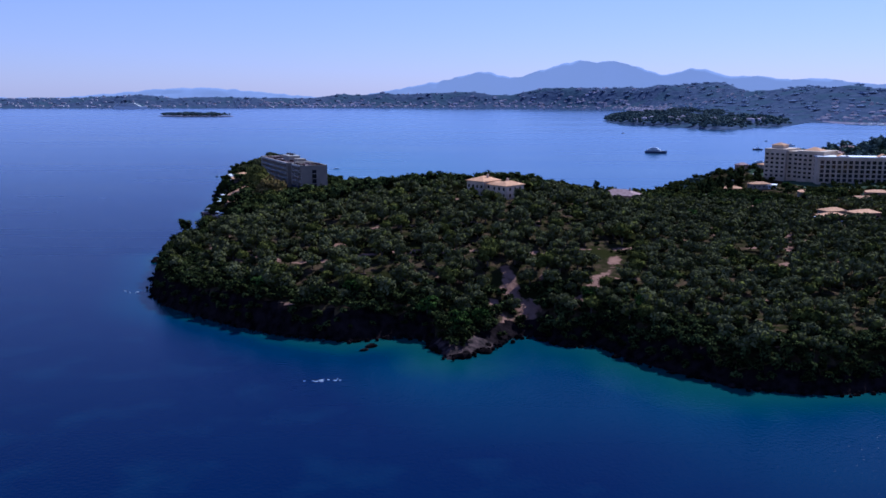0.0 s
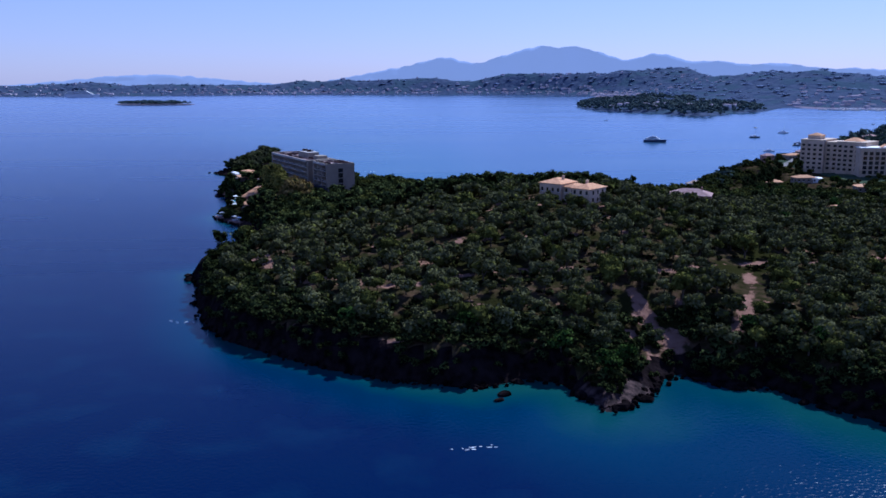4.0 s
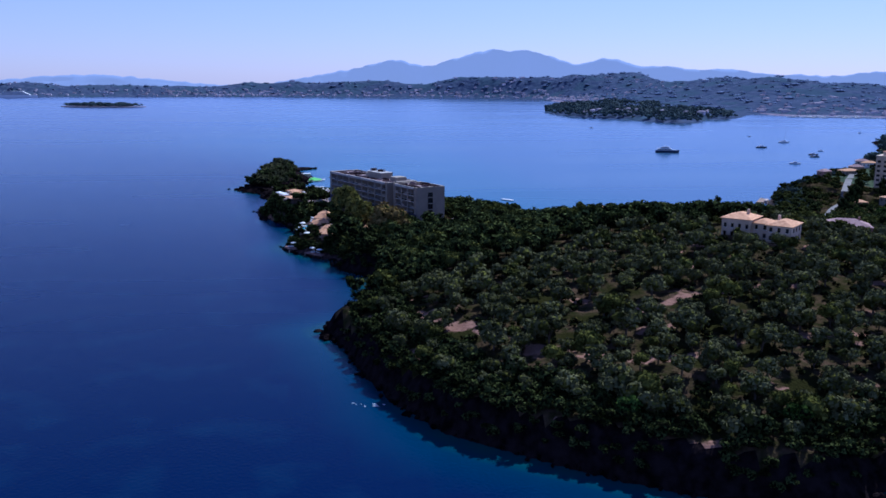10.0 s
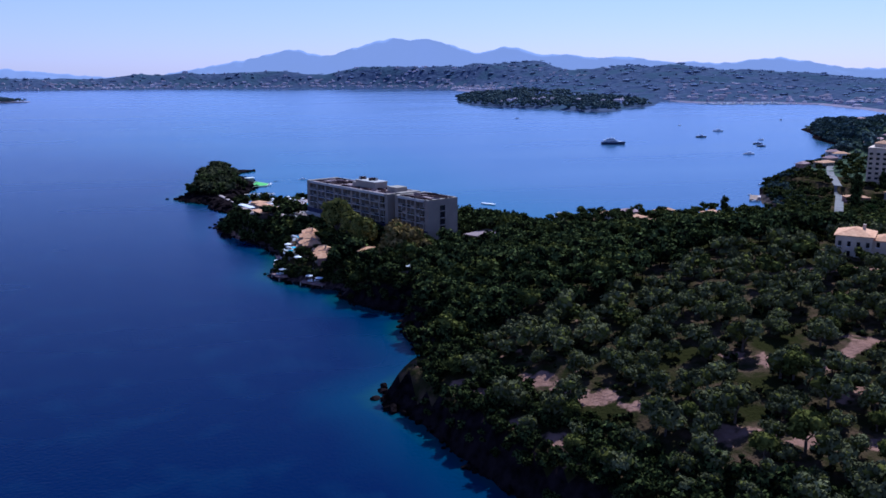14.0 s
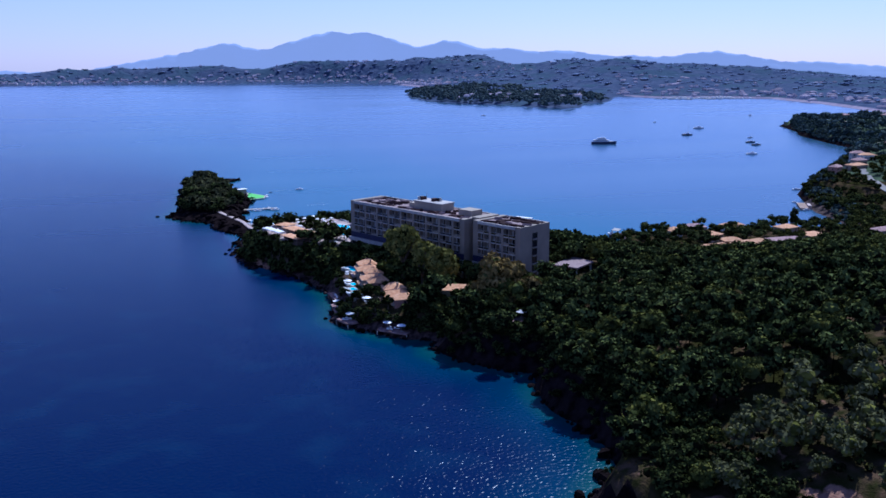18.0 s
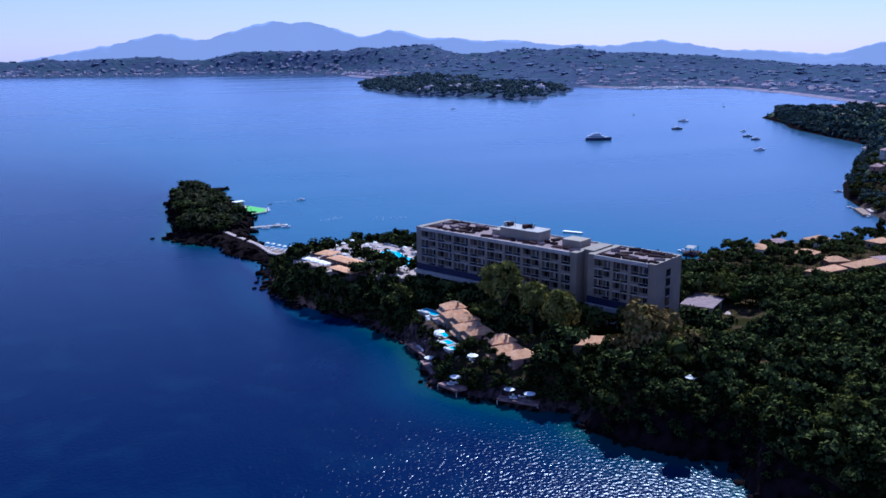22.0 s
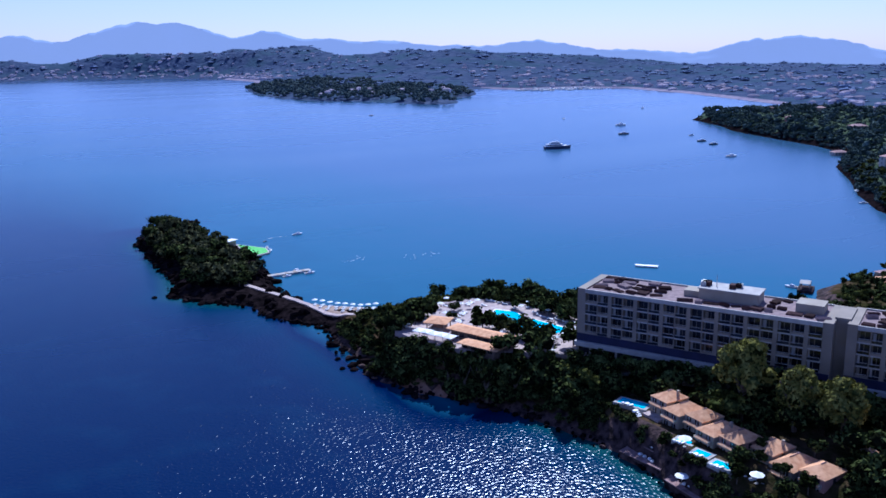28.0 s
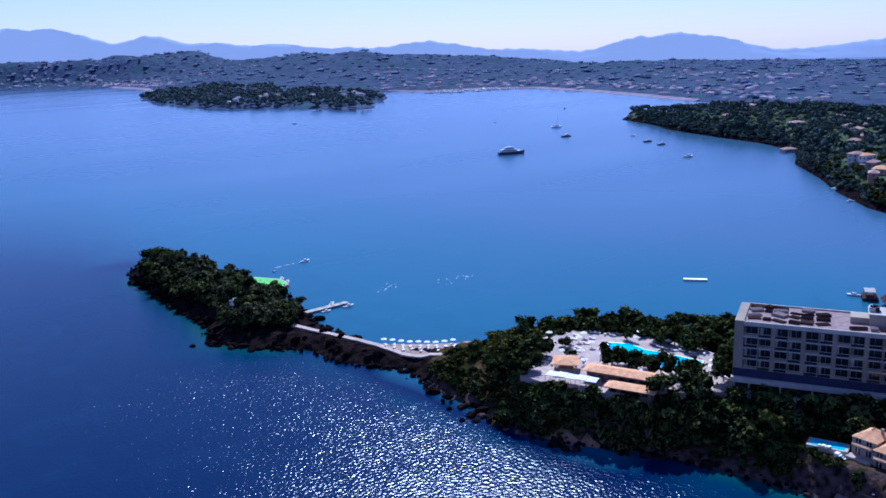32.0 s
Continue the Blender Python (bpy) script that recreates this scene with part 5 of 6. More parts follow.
slopes = scatter([(-2600, 4150), (-1000, 4330), (300, 4360), (700, 4100), (800, 3790), (785, 3420), (700, 3180), (600, 2990), (640, 2700), (820, 2300), (1001, 2390), (1186, 2205), (1250, 2085), (1075, 1612), (960, 1200), (2300, 1200), (3000, 2400), (2600, 3400), (1800, 4200), (700, 4800), (-2600, 4800)], 56.0, 73, 0.48)
slopes = slopes[(reach(slopes[:, 0], slopes[:, 1], FAR) > 40) & in_sight(slopes[:, 0], slopes[:, 1]) & (ripple(slopes[:, 0], slopes[:, 1], 300, 74) + 0.5 * ripple(slopes[:, 0], slopes[:, 1], 120, 75) > -1.15)]
hs = 7 + 11 * rng.rand(len(slopes)) ** 2
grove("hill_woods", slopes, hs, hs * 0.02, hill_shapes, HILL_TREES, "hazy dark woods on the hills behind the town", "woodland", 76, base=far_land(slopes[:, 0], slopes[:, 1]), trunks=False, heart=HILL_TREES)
# The small wooded island out at sea.
island = thing("island", (-800, 2885, 0), -7, "small flat wooded island with a pale rocky rim", "island")
ring = [(118 * math.cos(a) * (1 + 0.08 * math.sin(3 * a)), 46 * math.sin(a) * (1 + 0.1 * math.cos(2 * a))) for a in np.linspace(0, 2 * math.pi, 40, endpoint=False)]
part("shore", Geo().fan([(x * 1.04, y * 1.08) for x, y in ring], -3, 1.6), FAR_ROOF, island)
spots = scatter([(x * 0.94, y * 0.9) for x, y in ring], 10.0, 22, 0.45)
v, f = [], []
n = 0
for x, y in spots:
    s = far_shapes[rng.randint(6)]
    r = rng.uniform(4.0, 9.0) * (0.5 + 0.55 * math.sqrt(max(0.0, 1 - (x / 122) ** 2)))
    v.append(s[0] * r + np.array([x, y, 2.5 + r * 0.55]))
    f.append(s[1] + n)
    n += len(s[0])
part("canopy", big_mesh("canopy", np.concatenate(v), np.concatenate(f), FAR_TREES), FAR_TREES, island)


# ---- rocks along the water ----
def boulder_mesh(seed, mat=ROCK):
    r = np.random.RandomState(seed)
    v = ICO_V * (1 + r.uniform(-0.28, 0.28, (12, 1))) * np.array([1.2, 0.95, 0.7])
    tri = []
    pts = [tuple(p) for p in v]
    for a, b, c in ICO_F:
        n = len(pts)
        pts += [tuple((v[a] + v[b]) / 2 * r.uniform(1.0, 1.16)), tuple((v[b] + v[c]) / 2 * r.uniform(1.0, 1.16)), tuple((v[c] + v[a]) / 2 * r.uniform(1.0, 1.16))]
        tri += [(a, n, n + 2), (b, n + 1, n), (c, n + 2, n + 1), (n, n + 1, n + 2)]
    return big_mesh("boulder", pts, tri, mat)


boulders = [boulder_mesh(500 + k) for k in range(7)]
brown_boulders = [boulder_mesh(520 + k, BROWN_ROCK) for k in range(5)]
rrng = random.Random(11)


def along(line, step):
    out = []
    for (x0, y0), (x1, y1) in zip(line, line[1:]):
        n = max(1, int(math.hypot(x1 - x0, y1 - y0) / step))
        out += [(x0 + (x1 - x0) * k / n, y0 + (y1 - y0) * k / n) for k in range(n)]
    return out


SHORE = along(COAST[3:75], 3.4)
for x, y in SHORE:
    rocky = (-12 < x < 16 and y < 325) or (y > 440 and y < 500) or y > 680
    if rrng.random() < (0.85 if rocky else 0.42):
        s = rrng.uniform(0.7, 2.0) * (1.25 if rocky else 1.0)
        ob = thing("boulder", (x + rrng.uniform(-2.2, 2.2), y + rrng.uniform(-2.2, 2.2), rrng.uniform(-0.2, 0.5)), rrng.uniform(0, 360), "dark weathered shore boulder at the water's edge", "rock", "shore rocks", brown_boulders[rrng.randrange(5)] if 575 < y < 800 and rrng.random() < 0.25 else boulders[rrng.randrange(7)])
        ob.scale = (s, s * rrng.uniform(0.7, 1.1), s * rrng.uniform(0.6, 1.0))
for x, y, s in ((-136, 461, 1.4), (-123.5, 415, 1.2), (-176, 742, 2.0), (-178, 738, 1.4), (-181, 741, 1.0), (-175, 748, 1.5), (-178, 750, 1.1), (-22, 316, 1.8), (-24, 312, 1.2), (-210, 862, 1.6)):
    ob = thing("boulder", (x, y, 0.1), 40, "dark boulder standing in the shallows", "rock", "shore rocks", boulders[int(s * 10) % 7])
    ob.scale = (s, s, s * 0.8)
for k in range(22):
    s = rrng.uniform(1.0, 2.4)
    ob = thing("boulder", (-129 + rrng.uniform(-5, 5), 458 + rrng.uniform(-9, 10), rrng.uniform(-0.3, 1.2)), rrng.uniform(0, 360), "dark jagged rock on the point below the cliff", "rock", "shore rocks", boulders[k % 7])
    ob.scale = (s, s * rrng.uniform(0.7, 1.0), s * rrng.uniform(0.7, 1.1))
for k in range(34):
    f, s = rrng.random(), rrng.uniform(0.9, 2.4)
    ob = thing("boulder", (-178 + 32 * f + rrng.uniform(-3.5, 3.5), 994 + 27 * f + rrng.uniform(-3, 3), rrng.uniform(0.0, 1.6) * (1 - 0.5 * f)), rrng.uniform(0, 360), "dark rock on the low reef beyond the islet", "rock", "shore rocks", boulders[k % 7])
    ob.scale = (s, s * rrng.uniform(0.7, 1.0), s * rrng.uniform(0.7, 1.2))
for k in range(46):
    y, s = rrng.uniform(690, 792), rrng.uniform(0.5, 1.5)
    x = float(np.interp(y, [690, 710, 728, 745, 765, 785, 792], [-158, -171, -174, -172, -172, -166, -170])) + rrng.uniform(-4.5, 2.5)
    ob = thing("boulder", (x, y, rrng.uniform(-0.2, 0.8)), rrng.uniform(0, 360), "rough brown rock in the water below the terrace", "rock", "shore rocks", boulders[k % 7] if k % 4 else brown_boulders[k % 5])
    ob.scale = (s, s * rrng.uniform(0.7, 1.0), s * rrng.uniform(0.6, 1.0))
rub, rubf, n = [], [], 0
for x, y in along(COAST[3:75], 0.8):
    v = ICO_V * rrng.uniform(0.3, 0.9) + np.array([x + rrng.uniform(-2.0, 3.0), y + rrng.uniform(-2.5, 2.5), rrng.uniform(-0.1, 0.7)])
    rub.append(v)
    rubf.append(ICO_F + n)
    n += 12
for k in range(420):
    x, y = rrng.uniform(-206, -150), rrng.uniform(780, 985)
    d = float(reach(np.array([x]), np.array([y]), COAST)[0])
    if -1.5 < d < 7 and (x + 200) * 0.35 < (y - 780) * 0.12 + 9:
        rub.append(ICO_V * (1 + np.array([rrng.uniform(-0.25, 0.25) for _ in range(12)])[:, None]) * np.array([1.2, 0.9, 0.8]) * rrng.uniform(0.8, 2.4) + np.array([x, y, max(0, ground(x, y)) + 0.1]))
        rubf.append(ICO_F + n)
        n += 12
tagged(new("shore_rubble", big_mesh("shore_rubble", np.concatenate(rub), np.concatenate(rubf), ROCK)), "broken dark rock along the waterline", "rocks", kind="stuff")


# ---- single trees ----
tall_shapes = [crown_shape(600 + k, 14, 70, flat=1.0, lobe=0.40, low=-0.6, leaf=0.11) for k in range(4)]
big_shapes = [crown_shape(640 + k, 36, 90, flat=0.95, lobe=0.27, low=-0.6, leaf=0.078) for k in range(3)]
# Evergreen hearts darken these crowns, standing in for shade below the tops.
big_meshes = {m.name: [crown_mesh(s, m, FOREST) for s in big_shapes] for m in (TAWNY, RUSSET)}
tall_meshes = {m.name: [crown_mesh(s, m) for s in tall_shapes] for m in (FOREST, TAWNY, BRIGHT, RUSSET)}
round_meshes = [crown_mesh(s, FOREST) for s in wood_shapes]
spire = crown_mesh((lambda s: (s[0] * np.array([0.20, 0.20, 0.9]), s[1], s[2]))(crown_shape(700, 16, 50, flat=1.0, lobe=0.40, low=-0.9, leaf=0.12)), FOREST)


def tree(x, y, z, r, top, crown, kind="tree", label="", tall=1.0):
    t = thing(kind, (x, y, z), (x * 37 + y * 17) % 360, label, "tree")
    stem = max(1.0, top - z - r * 0.8 * tall)
    part("trunk", trunk_meshes[int(abs(x)) % 4], BARK, t, m=Matrix.Diagonal((stem * 0.7, stem * 0.7, stem, 1)))
    part("crown", crown, crown.materials[0], t, m=Matrix.Translation((0, 0, top - z - r * tall)) @ Matrix.Diagonal((r, r, r * tall, 1)))
    return t


PLANE = "tall olive-green plane tree before the hotel"
tree(-123, 631, 7, 8.4, 31.5, big_meshes[TAWNY.name][0], "plane_tree", PLANE, 1.1)
tree(-119, 618, 7, 5.8, 27.2, big_meshes[TAWNY.name][1], "plane_tree", PLANE, 1.2)
tree(-114.5, 608.5, 8, 6.4, 27.0, big_meshes[TAWNY.name][2], "plane_tree", PLANE, 1.2)
tree(-104, 580, 9, 11.0, 28.5, big_meshes[RUSSET.name][0], "plane_tree", "large browning plane tree beside the villas", 1.05)
tree(-98, 572, 9, 5.4, 22.5, tall_meshes[RUSSET.name][0], "plane_tree", "browning plane tree beside the villas", 1.1)
tree(-110, 572, 7, 4.5, 19.0, tall_meshes[FOREST.name][1], "plane_tree", "dark plane tree above the cliff")
for k, (x, y, z, r, top) in enumerate([(-141.8, 717.4, 13, 3.4, 19.5), (-139.7, 712.9, 13, 3.0, 18.5), (-138.5, 709, 13, 2.8, 18), (-137.3, 702.9, 13, 3.4, 19), (-135.8, 694.1, 13, 3.8, 20), (-151.8, 737.7, 13, 4.0, 19.5), (-163, 733, 13, 4.0, 19),
                                       (-128.8, 687.9, 13, 3.2, 19.5), (-117.7, 693.4, 13, 3.2, 19), (-113.5, 708.9, 12, 3.0, 18), (-113.7, 714.8, 12, 3.0, 18), (-114.3, 720.9, 12, 3.2, 18.5), (-107.6, 736.4, 10, 3.4, 17), (-111.2, 743, 10, 3.6, 17.5),
                                       (-118, 749, 10, 3.2, 17), (-104, 722, 8, 3.4, 16), (-100, 712, 8, 3.2, 15.5), (-126, 752, 10, 3.0, 16), (-136, 754, 9, 3.2, 15.5), (-147, 752, 9, 3.0, 15), (-105, 700, 9, 3.4, 16), (-154, 748, 9, 3.0, 15), (-163, 745, 8, 3.2, 14), (-138.9, 738.5, 13, 1.9, 16.5), (-162, 737, 12, 3.2, 17.5), (-145, 731, 13, 1.6, 16), (-104, 728, 9, 3.6, 17), (-101, 741, 8, 3.4, 15.5), (-120.5, 728, 13, 2.0, 17), (-117, 737, 13, 2.4, 17.5)]):
    tree(x, y, z, r * (1.4 if k < 11 else 1.18), top + (1.3 if k < 11 else 0.3), round_meshes[k % 7], "tree", "dark round-crowned tree beside the pool terrace")
for x, y, r in ((-161.5, 699, 2.8), (-158, 691.5, 3.0), (-152.5, 686, 3.2), (-147, 682, 3.0), (-163.5, 704.5, 2.4), (-158.4, 697.2, 2.6), (-160.2, 701.6, 2.4), (-156, 693.6, 2.8), (-150.5, 689.5, 2.8)):
    tree(x, y, ground(x, y), r, 13.0 + 0.4 * r, round_meshes[int(r * 10) % 7], "tree", "dark round-crowned tree below the pool terrace", 1.9)
for k, (x, y, r) in enumerate([(-178, 847, 3.0), (-174.5, 850, 3.3), (-171, 854, 2.8), (-181.5, 851, 2.6), (-176, 856, 3.4), (-170, 861, 3.0)]):
    tree(x, y, ground(x, y), r, ground(x, y) + 1.7 * r, round_meshes[(3 * k) % 7], "tree", "dark round bush-like tree on the end of the islet")
for k, (x, y) in enumerate([(-131, 649), (-130, 640), (-129, 632), (-129, 622), (-134, 616), (-127, 607), (-126, 600), (-122, 592), (-116, 592), (-121, 600), (-146.5, 612.5), (-142, 603), (-133, 661), (-139, 607), (-137.5, 601), (-141, 616), (-147.5, 606)]):
    tree(x, y, ground(x, y), 1.9 + 0.3 * (k % 4), ground(x, y) + 4.0 + 0.7 * (k % 3), round_meshes[k % 7], "garden_tree", "clipped dark garden tree among the villas")
for x, y, top in ((112.6, 688.4, 15), (361, 891, 24), (96, 676, 12), (236, 704, 24), (226, 716, 22), (204, 690, 19), (214, 700, 20), (182, 664, 17), (190, 672, 17), (-114, 752, 18), (-22, 690, 12), (-17, 690, 11.5)):
    z = ground(x, y)
    c = thing("cypress", (x, y, z), 0, "slim dark cypress standing above the other trees", "tree", "cypresses")
    part("trunk", Geo().tube((0, 0, -0.4), (0, 0, 2), 0.2, 0.15), BARK, c)
    part("crown", spire, FOREST, c, m=Matrix.Translation((0, 0, (top - z) * 0.53)) @ Matrix.Diagonal((top - z, top - z, (top - z) * 0.52, 1)))
for k, (x, y, r) in enumerate([(160, 600, 4.2), (172, 588, 4.6), (186, 596, 4.0), (150, 586, 3.6), (205, 612, 4.4), (120, 470, 3.0), (60, 440, 2.8), (-64, 350, 2.8), (-30, 338, 3.2), (5, 318, 3.6), (-5, 330, 3.4), (12, 326, 3.0), (48, 332, 3.2), (62, 318, 3.4), (192, 602, 4.2), (160, 540, 3.8), (190, 659, 3.4), (198, 648, 3.6), (226, 635, 3.6), (175, 534, 3.6), (240, 660, 3.6), (222, 668, 3.4), (-45.7, 608.7, 4.0), (-40, 604, 3.4), (-38, 626, 3.2)]):
    z = ground(x, y)
    tree(x, y, z, r, z + r * 2.0, tall_meshes[BRIGHT.name][k % 4], "tree", "fresh green broadleaf tree among darker ones")


# ---- pool terrace ----
terrace = tagged(new("pool_terrace", Geo().fan(DECK, 9.0, 13.0).mesh("pool_terrace", PAVING)), "pale paved terrace round the hotel pool", "terrace", kind="structure")
POOL_RING = [(-126.6, 731.3), (-122.8, 725.5), (-123.6, 718.7), (-121.6, 709.6), (-119.8, 700.8), (-124.2, 699.0), (-130.8, 703.5), (-135.4, 710.7), (-137.6, 717.3), (-133.3, 724.5)]
pool = thing("swimming_pool", (0, 0, 0), 0, "large free-form turquoise swimming pool", "pool")
part("coping", Geo().fan([(-129 + (x + 129) * 1.08, 714 + (y - 714) * 1.05) for x, y in POOL_RING], 12.6, 13.06), WHITE, pool)
part("water", Geo().fan(POOL_RING, 12.6, 13.1), POOL, pool)


def pavilion(x, y, z, turn, w, d, tall, rise, label, posts=True, roof=TILE, hip=True):
    p = thing("pavilion", (x, y, z), turn, label, "pavilion")
    if posts:
        for sx in (-1, 1):
            for sy in (-1, 1):
                part("post", Geo().box(sx * (w / 2 - 0.3) - 0.15, sy * (d / 2 - 0.3) - 0.15, 0, sx * (w / 2 - 0.3) + 0.15, sy * (d / 2 - 0.3) + 0.15, tall), TIMBER, p)
        part("counter", Geo().box(-w / 2 + 1, -d / 2 + 1, 0, w / 2 - 1, d / 2 - 1, 1.1), TIMBER, p)
    else:
        # Dark wall colour stands in for the shadow under the eaves.
        part("wall", Geo().box(-w / 2 + 0.5, -d / 2 + 0.5, -1, w / 2 - 0.5, d / 2 - 0.5, tall), TIMBER_AND_SHADE, p)
        for k in range(int(w / 3)):
            part("window", Geo().box(-w / 2 + 1 + 3 * k, -d / 2 + 0.42, 0.8, -w / 2 + 2.6 + 3 * k, -d / 2 + 0.53, 2.0), GLASS, p)
    g = Geo()
    (g.hip if hip else g.gable)(-w / 2, -d / 2, tall, w / 2, d / 2, rise, 0.7)
    part("roof", g, roof, p)
    return p


pavilion(-153.8, 724.8, 13, -52, 6.4, 6.6, 2.8, 0.9, "small open pool bar with a tiled roof")
pavilion(-149.5, 706.5, 13, -70, 22, 5.2, 2.9, 0.8, "long tiled restaurant roof beside the pool", False)
pavilion(-153.9, 700.6, 12.3, -70, 13, 4.4, 2.2, 0.6, "lower tiled restaurant roof beside the pool", False)
marquee = thing("marquee", (-160.6, 716, 13.0), -68, "long white canvas marquee on the terrace edge", "marquee")
for k in range(5):
    part("canopy", Geo().hip(-7.4 + 3 * k, -1.8, 2.1 + 0.15 * (k % 2), -4.9 + 3 * k, 1.6, 0.6, 0.2), WHITE, marquee)
for k in range(6):
    for sy in (-2, 2):
        part("post", Geo().box(-7.6 + 3 * k, sy - 0.06, 0, -7.5 + 3 * k, sy + 0.06, 2.3), METAL, marquee)


def parasol_master(mat, label):
    p = thing("parasol", (0, 0, -50), 0, label, "parasol", "parasols")
    part("pole", Geo().tube((0, 0, 0), (0, 0, 2.5), 0.04, 0.04, 6), METAL, p)
    part("canopy", Geo().cone((0, 0), 1.7, 2.15, 2.75, 8), mat, p)
    part("base", Geo().box(-0.35, -0.35, 0, 0.35, 0.35, 0.12), CONCRETE, p)
    return p


def lounger_master():
    p = thing("sun_lounger", (0, 0, -50), 0, "white sun lounger with a pale cushion", "sun lounger", "sun loungers")
    part("frame", Geo().box(-0.35, -1.0, 0.22, 0.35, 1.0, 0.32), WHITE, p)
    part("cushion", Geo().box(-0.33, -0.95, 0.33, 0.33, 0.35, 0.42), WHITE, p)
    part("backrest", Geo().box(-0.33, 0.4, 0.36, 0.33, 1.15, 0.75, 0.05), WHITE, p)
    for sx in (-0.3, 0.3):
        for sy in (-0.8, 0.8):
            part("leg", Geo().box(sx - 0.03, sy - 0.03, 0, sx + 0.03, sy + 0.03, 0.22), METAL, p)
    return p


parasol, lounger = parasol_master(WHITE, "white canvas parasol on a metal pole"), lounger_master()

def put(master, x, y, z, turn):
    copy_thing(master, pose(x, y, z, 0, 0, turn))


prng = random.Random(21)
deck_spots = scatter(DECK, 2.7, 33, 0.25, 20)
for x, y in deck_spots:
    x, y = float(x), float(y)
    near_pool = float(reach(np.array([x]), np.array([y]), POOL_RING)[0])
    edge = float(reach(np.array([x]), np.array([y]), DECK)[0])
    if near_pool > -2.2 or edge < 1.5 or (-166 < x < -142 and 690 < y < 730 and not (y > 722 and x > -148)):
        continue
    r = prng.random()
    if r < 0.09:
        copy_thing(parasol, pose(x, y, 13.02) @ Matrix.Diagonal((0.66, 0.66, 0.88, 1)))
    elif r < 0.42:
        put(lounger, x, y, 13.02, prng.choice((25, 115, 30)))
for k in range(9):
    s = k / 8
    x, y = -161.2 + 18.2 * s, 806.2 - 17.4 * s
    copy_thing(parasol, pose(x, y, max(0.6, ground(x, y))) @ Matrix.Diagonal((0.68, 0.68, 0.85, 1)))
    for row in range(4):
        x, y = -161.6 + 17.6 * s - 1.3 * row + prng.uniform(-0.3, 0.3), 804.8 - 17.0 * s - 1.9 * row + prng.uniform(-0.3, 0.3)
        if x > -163 and prng.random() < 0.85:
            put(lounger, x, y, max(0.6, ground(x, y)), 128 + prng.uniform(-9, 9))


def villa_pool(x, y, z, turn, w, d):
    p = thing("plunge_pool", (x, y, z), turn, "small bright villa pool with a white edge", "pool", "villa pools")
    part("surround", Geo().box(-w / 2 - 0.9, -d / 2 - 0.7, -4, w / 2 + 0.9, d / 2 + 0.7, 0.0), CONCRETE, p)
    part("water", Geo().box(-w / 2, -d / 2, -0.5, w / 2, d / 2, 0.06), POOL, p)


for x, y, z, turn, w, d in ((-138.6, 652.6, 9.2, -72, 7.6, 3.2), (-143.2, 630.5, 8.5, -75, 3.6, 2.2), (-145, 623.6, 8.5, -80, 3.6, 2.2), (-145.6, 617.2, 8.5, -80, 4.2, 2.2), (-140.6, 612, 6.4, -80, 4.0, 2.4), (-128.4, 596.2, 6.2, -60, 6.8, 3.2)):
    villa_pool(x, y, z, turn, w, d)
    put(lounger, x - 2.2, y + 0.5, z, 70)
    put(lounger, x - 2.0, y - 0.9, z, 78)
    if int(y) in (612, 630):
        put(parasol, x - 2.6, y - 2.2, z, 0)


def sea_deck(ring, label):
    d = thing("sea_deck", (0, 0, 0), 0, label, "deck", "bathing decks")
    part("platform", Geo().fan(ring, 1.3, 1.9), ROSE_STONE, d)
    for x, y in ring:
        part("pile", Geo().tube((x * 0.99 + sum(p[0] for p in ring) / len(ring) * 0.01, y, -1.5), (x * 0.99 + sum(p[0] for p in ring) / len(ring) * 0.01, y, 1.35), 0.18, 0.18, 6), CONCRETE, d)


for ring in ([(-147.5, 641), (-143.5, 640.5), (-144, 629), (-148.5, 631)], [(-154.5, 609.5), (-147, 611), (-145.5, 603.5), (-152, 602)], [(-144, 592.5), (-140.2, 596.5), (-132.2, 588.2), (-136, 584)]):
    sea_deck(ring, "pinkish stone bathing deck on the rocks")
    cx, cy = sum(p[0] for p in ring) / 4, sum(p[1] for p in ring) / 4
    for k in range(4):
        put(lounger, cx + 1.3 * (k - 1.5), cy + 1.0 * (k % 2), 1.92, 60)
for x, y in ((-140.2, 592.4), (-136.8, 587.2), (-150, 607), (-145.5, 636)):
    put(parasol, x, y, 1.92, 0)
for ring, z in (([(-150.5, 645), (-146, 646), (-145, 634), (-149.5, 632)], 2.0), ([(-152.5, 628), (-148, 629), (-147.5, 617), (-153.5, 616)], 2.2), ([(-147.2, 640), (-144.6, 640), (-144.6, 633.5), (-147.2, 634)], 4.2)):
    g = thing("stone_terrace", (0, 0, 0), 0, "small pinkish stone terrace above the rocks", "terrace", "shore terraces")
    part("paving", Geo().fan(ring, z - 0.25, z), ROSE_STONE, g)
    part("wall", Geo().fan([(x + 0.12, y) for x, y in ring], -1.0, z - 0.26), BROWN_ROCK, g)
    cx, cy = sum(p[0] for p in ring) / 4, sum(p[1] for p in ring) / 4
    if z == 2.2:
        put(parasol, cx - 0.6, cy + 1.5, z, 0)
    for k in range(3):
        put(lounger, cx + 0.2, cy - 2.6 + 1.7 * k, z, 75 + 8 * k)
stairs = thing("garden_steps", (0, 0, 0), 0, "white concrete steps down to the sea", "steps")
for k in range(22):
    s = k / 21
    part("step", Geo().box(-141.3 - 3.2 * s - 0.7, 649 - 11 * s - 0.5, -1, -141.3 - 3.2 * s + 0.7, 649 - 11 * s + 0.5, 9.2 - 5.5 * s), WHITE, stairs)
canopy = thing("entrance_canopy", (0, 0, 0), 0, "flat concrete entrance roof beside the hotel", "canopy")
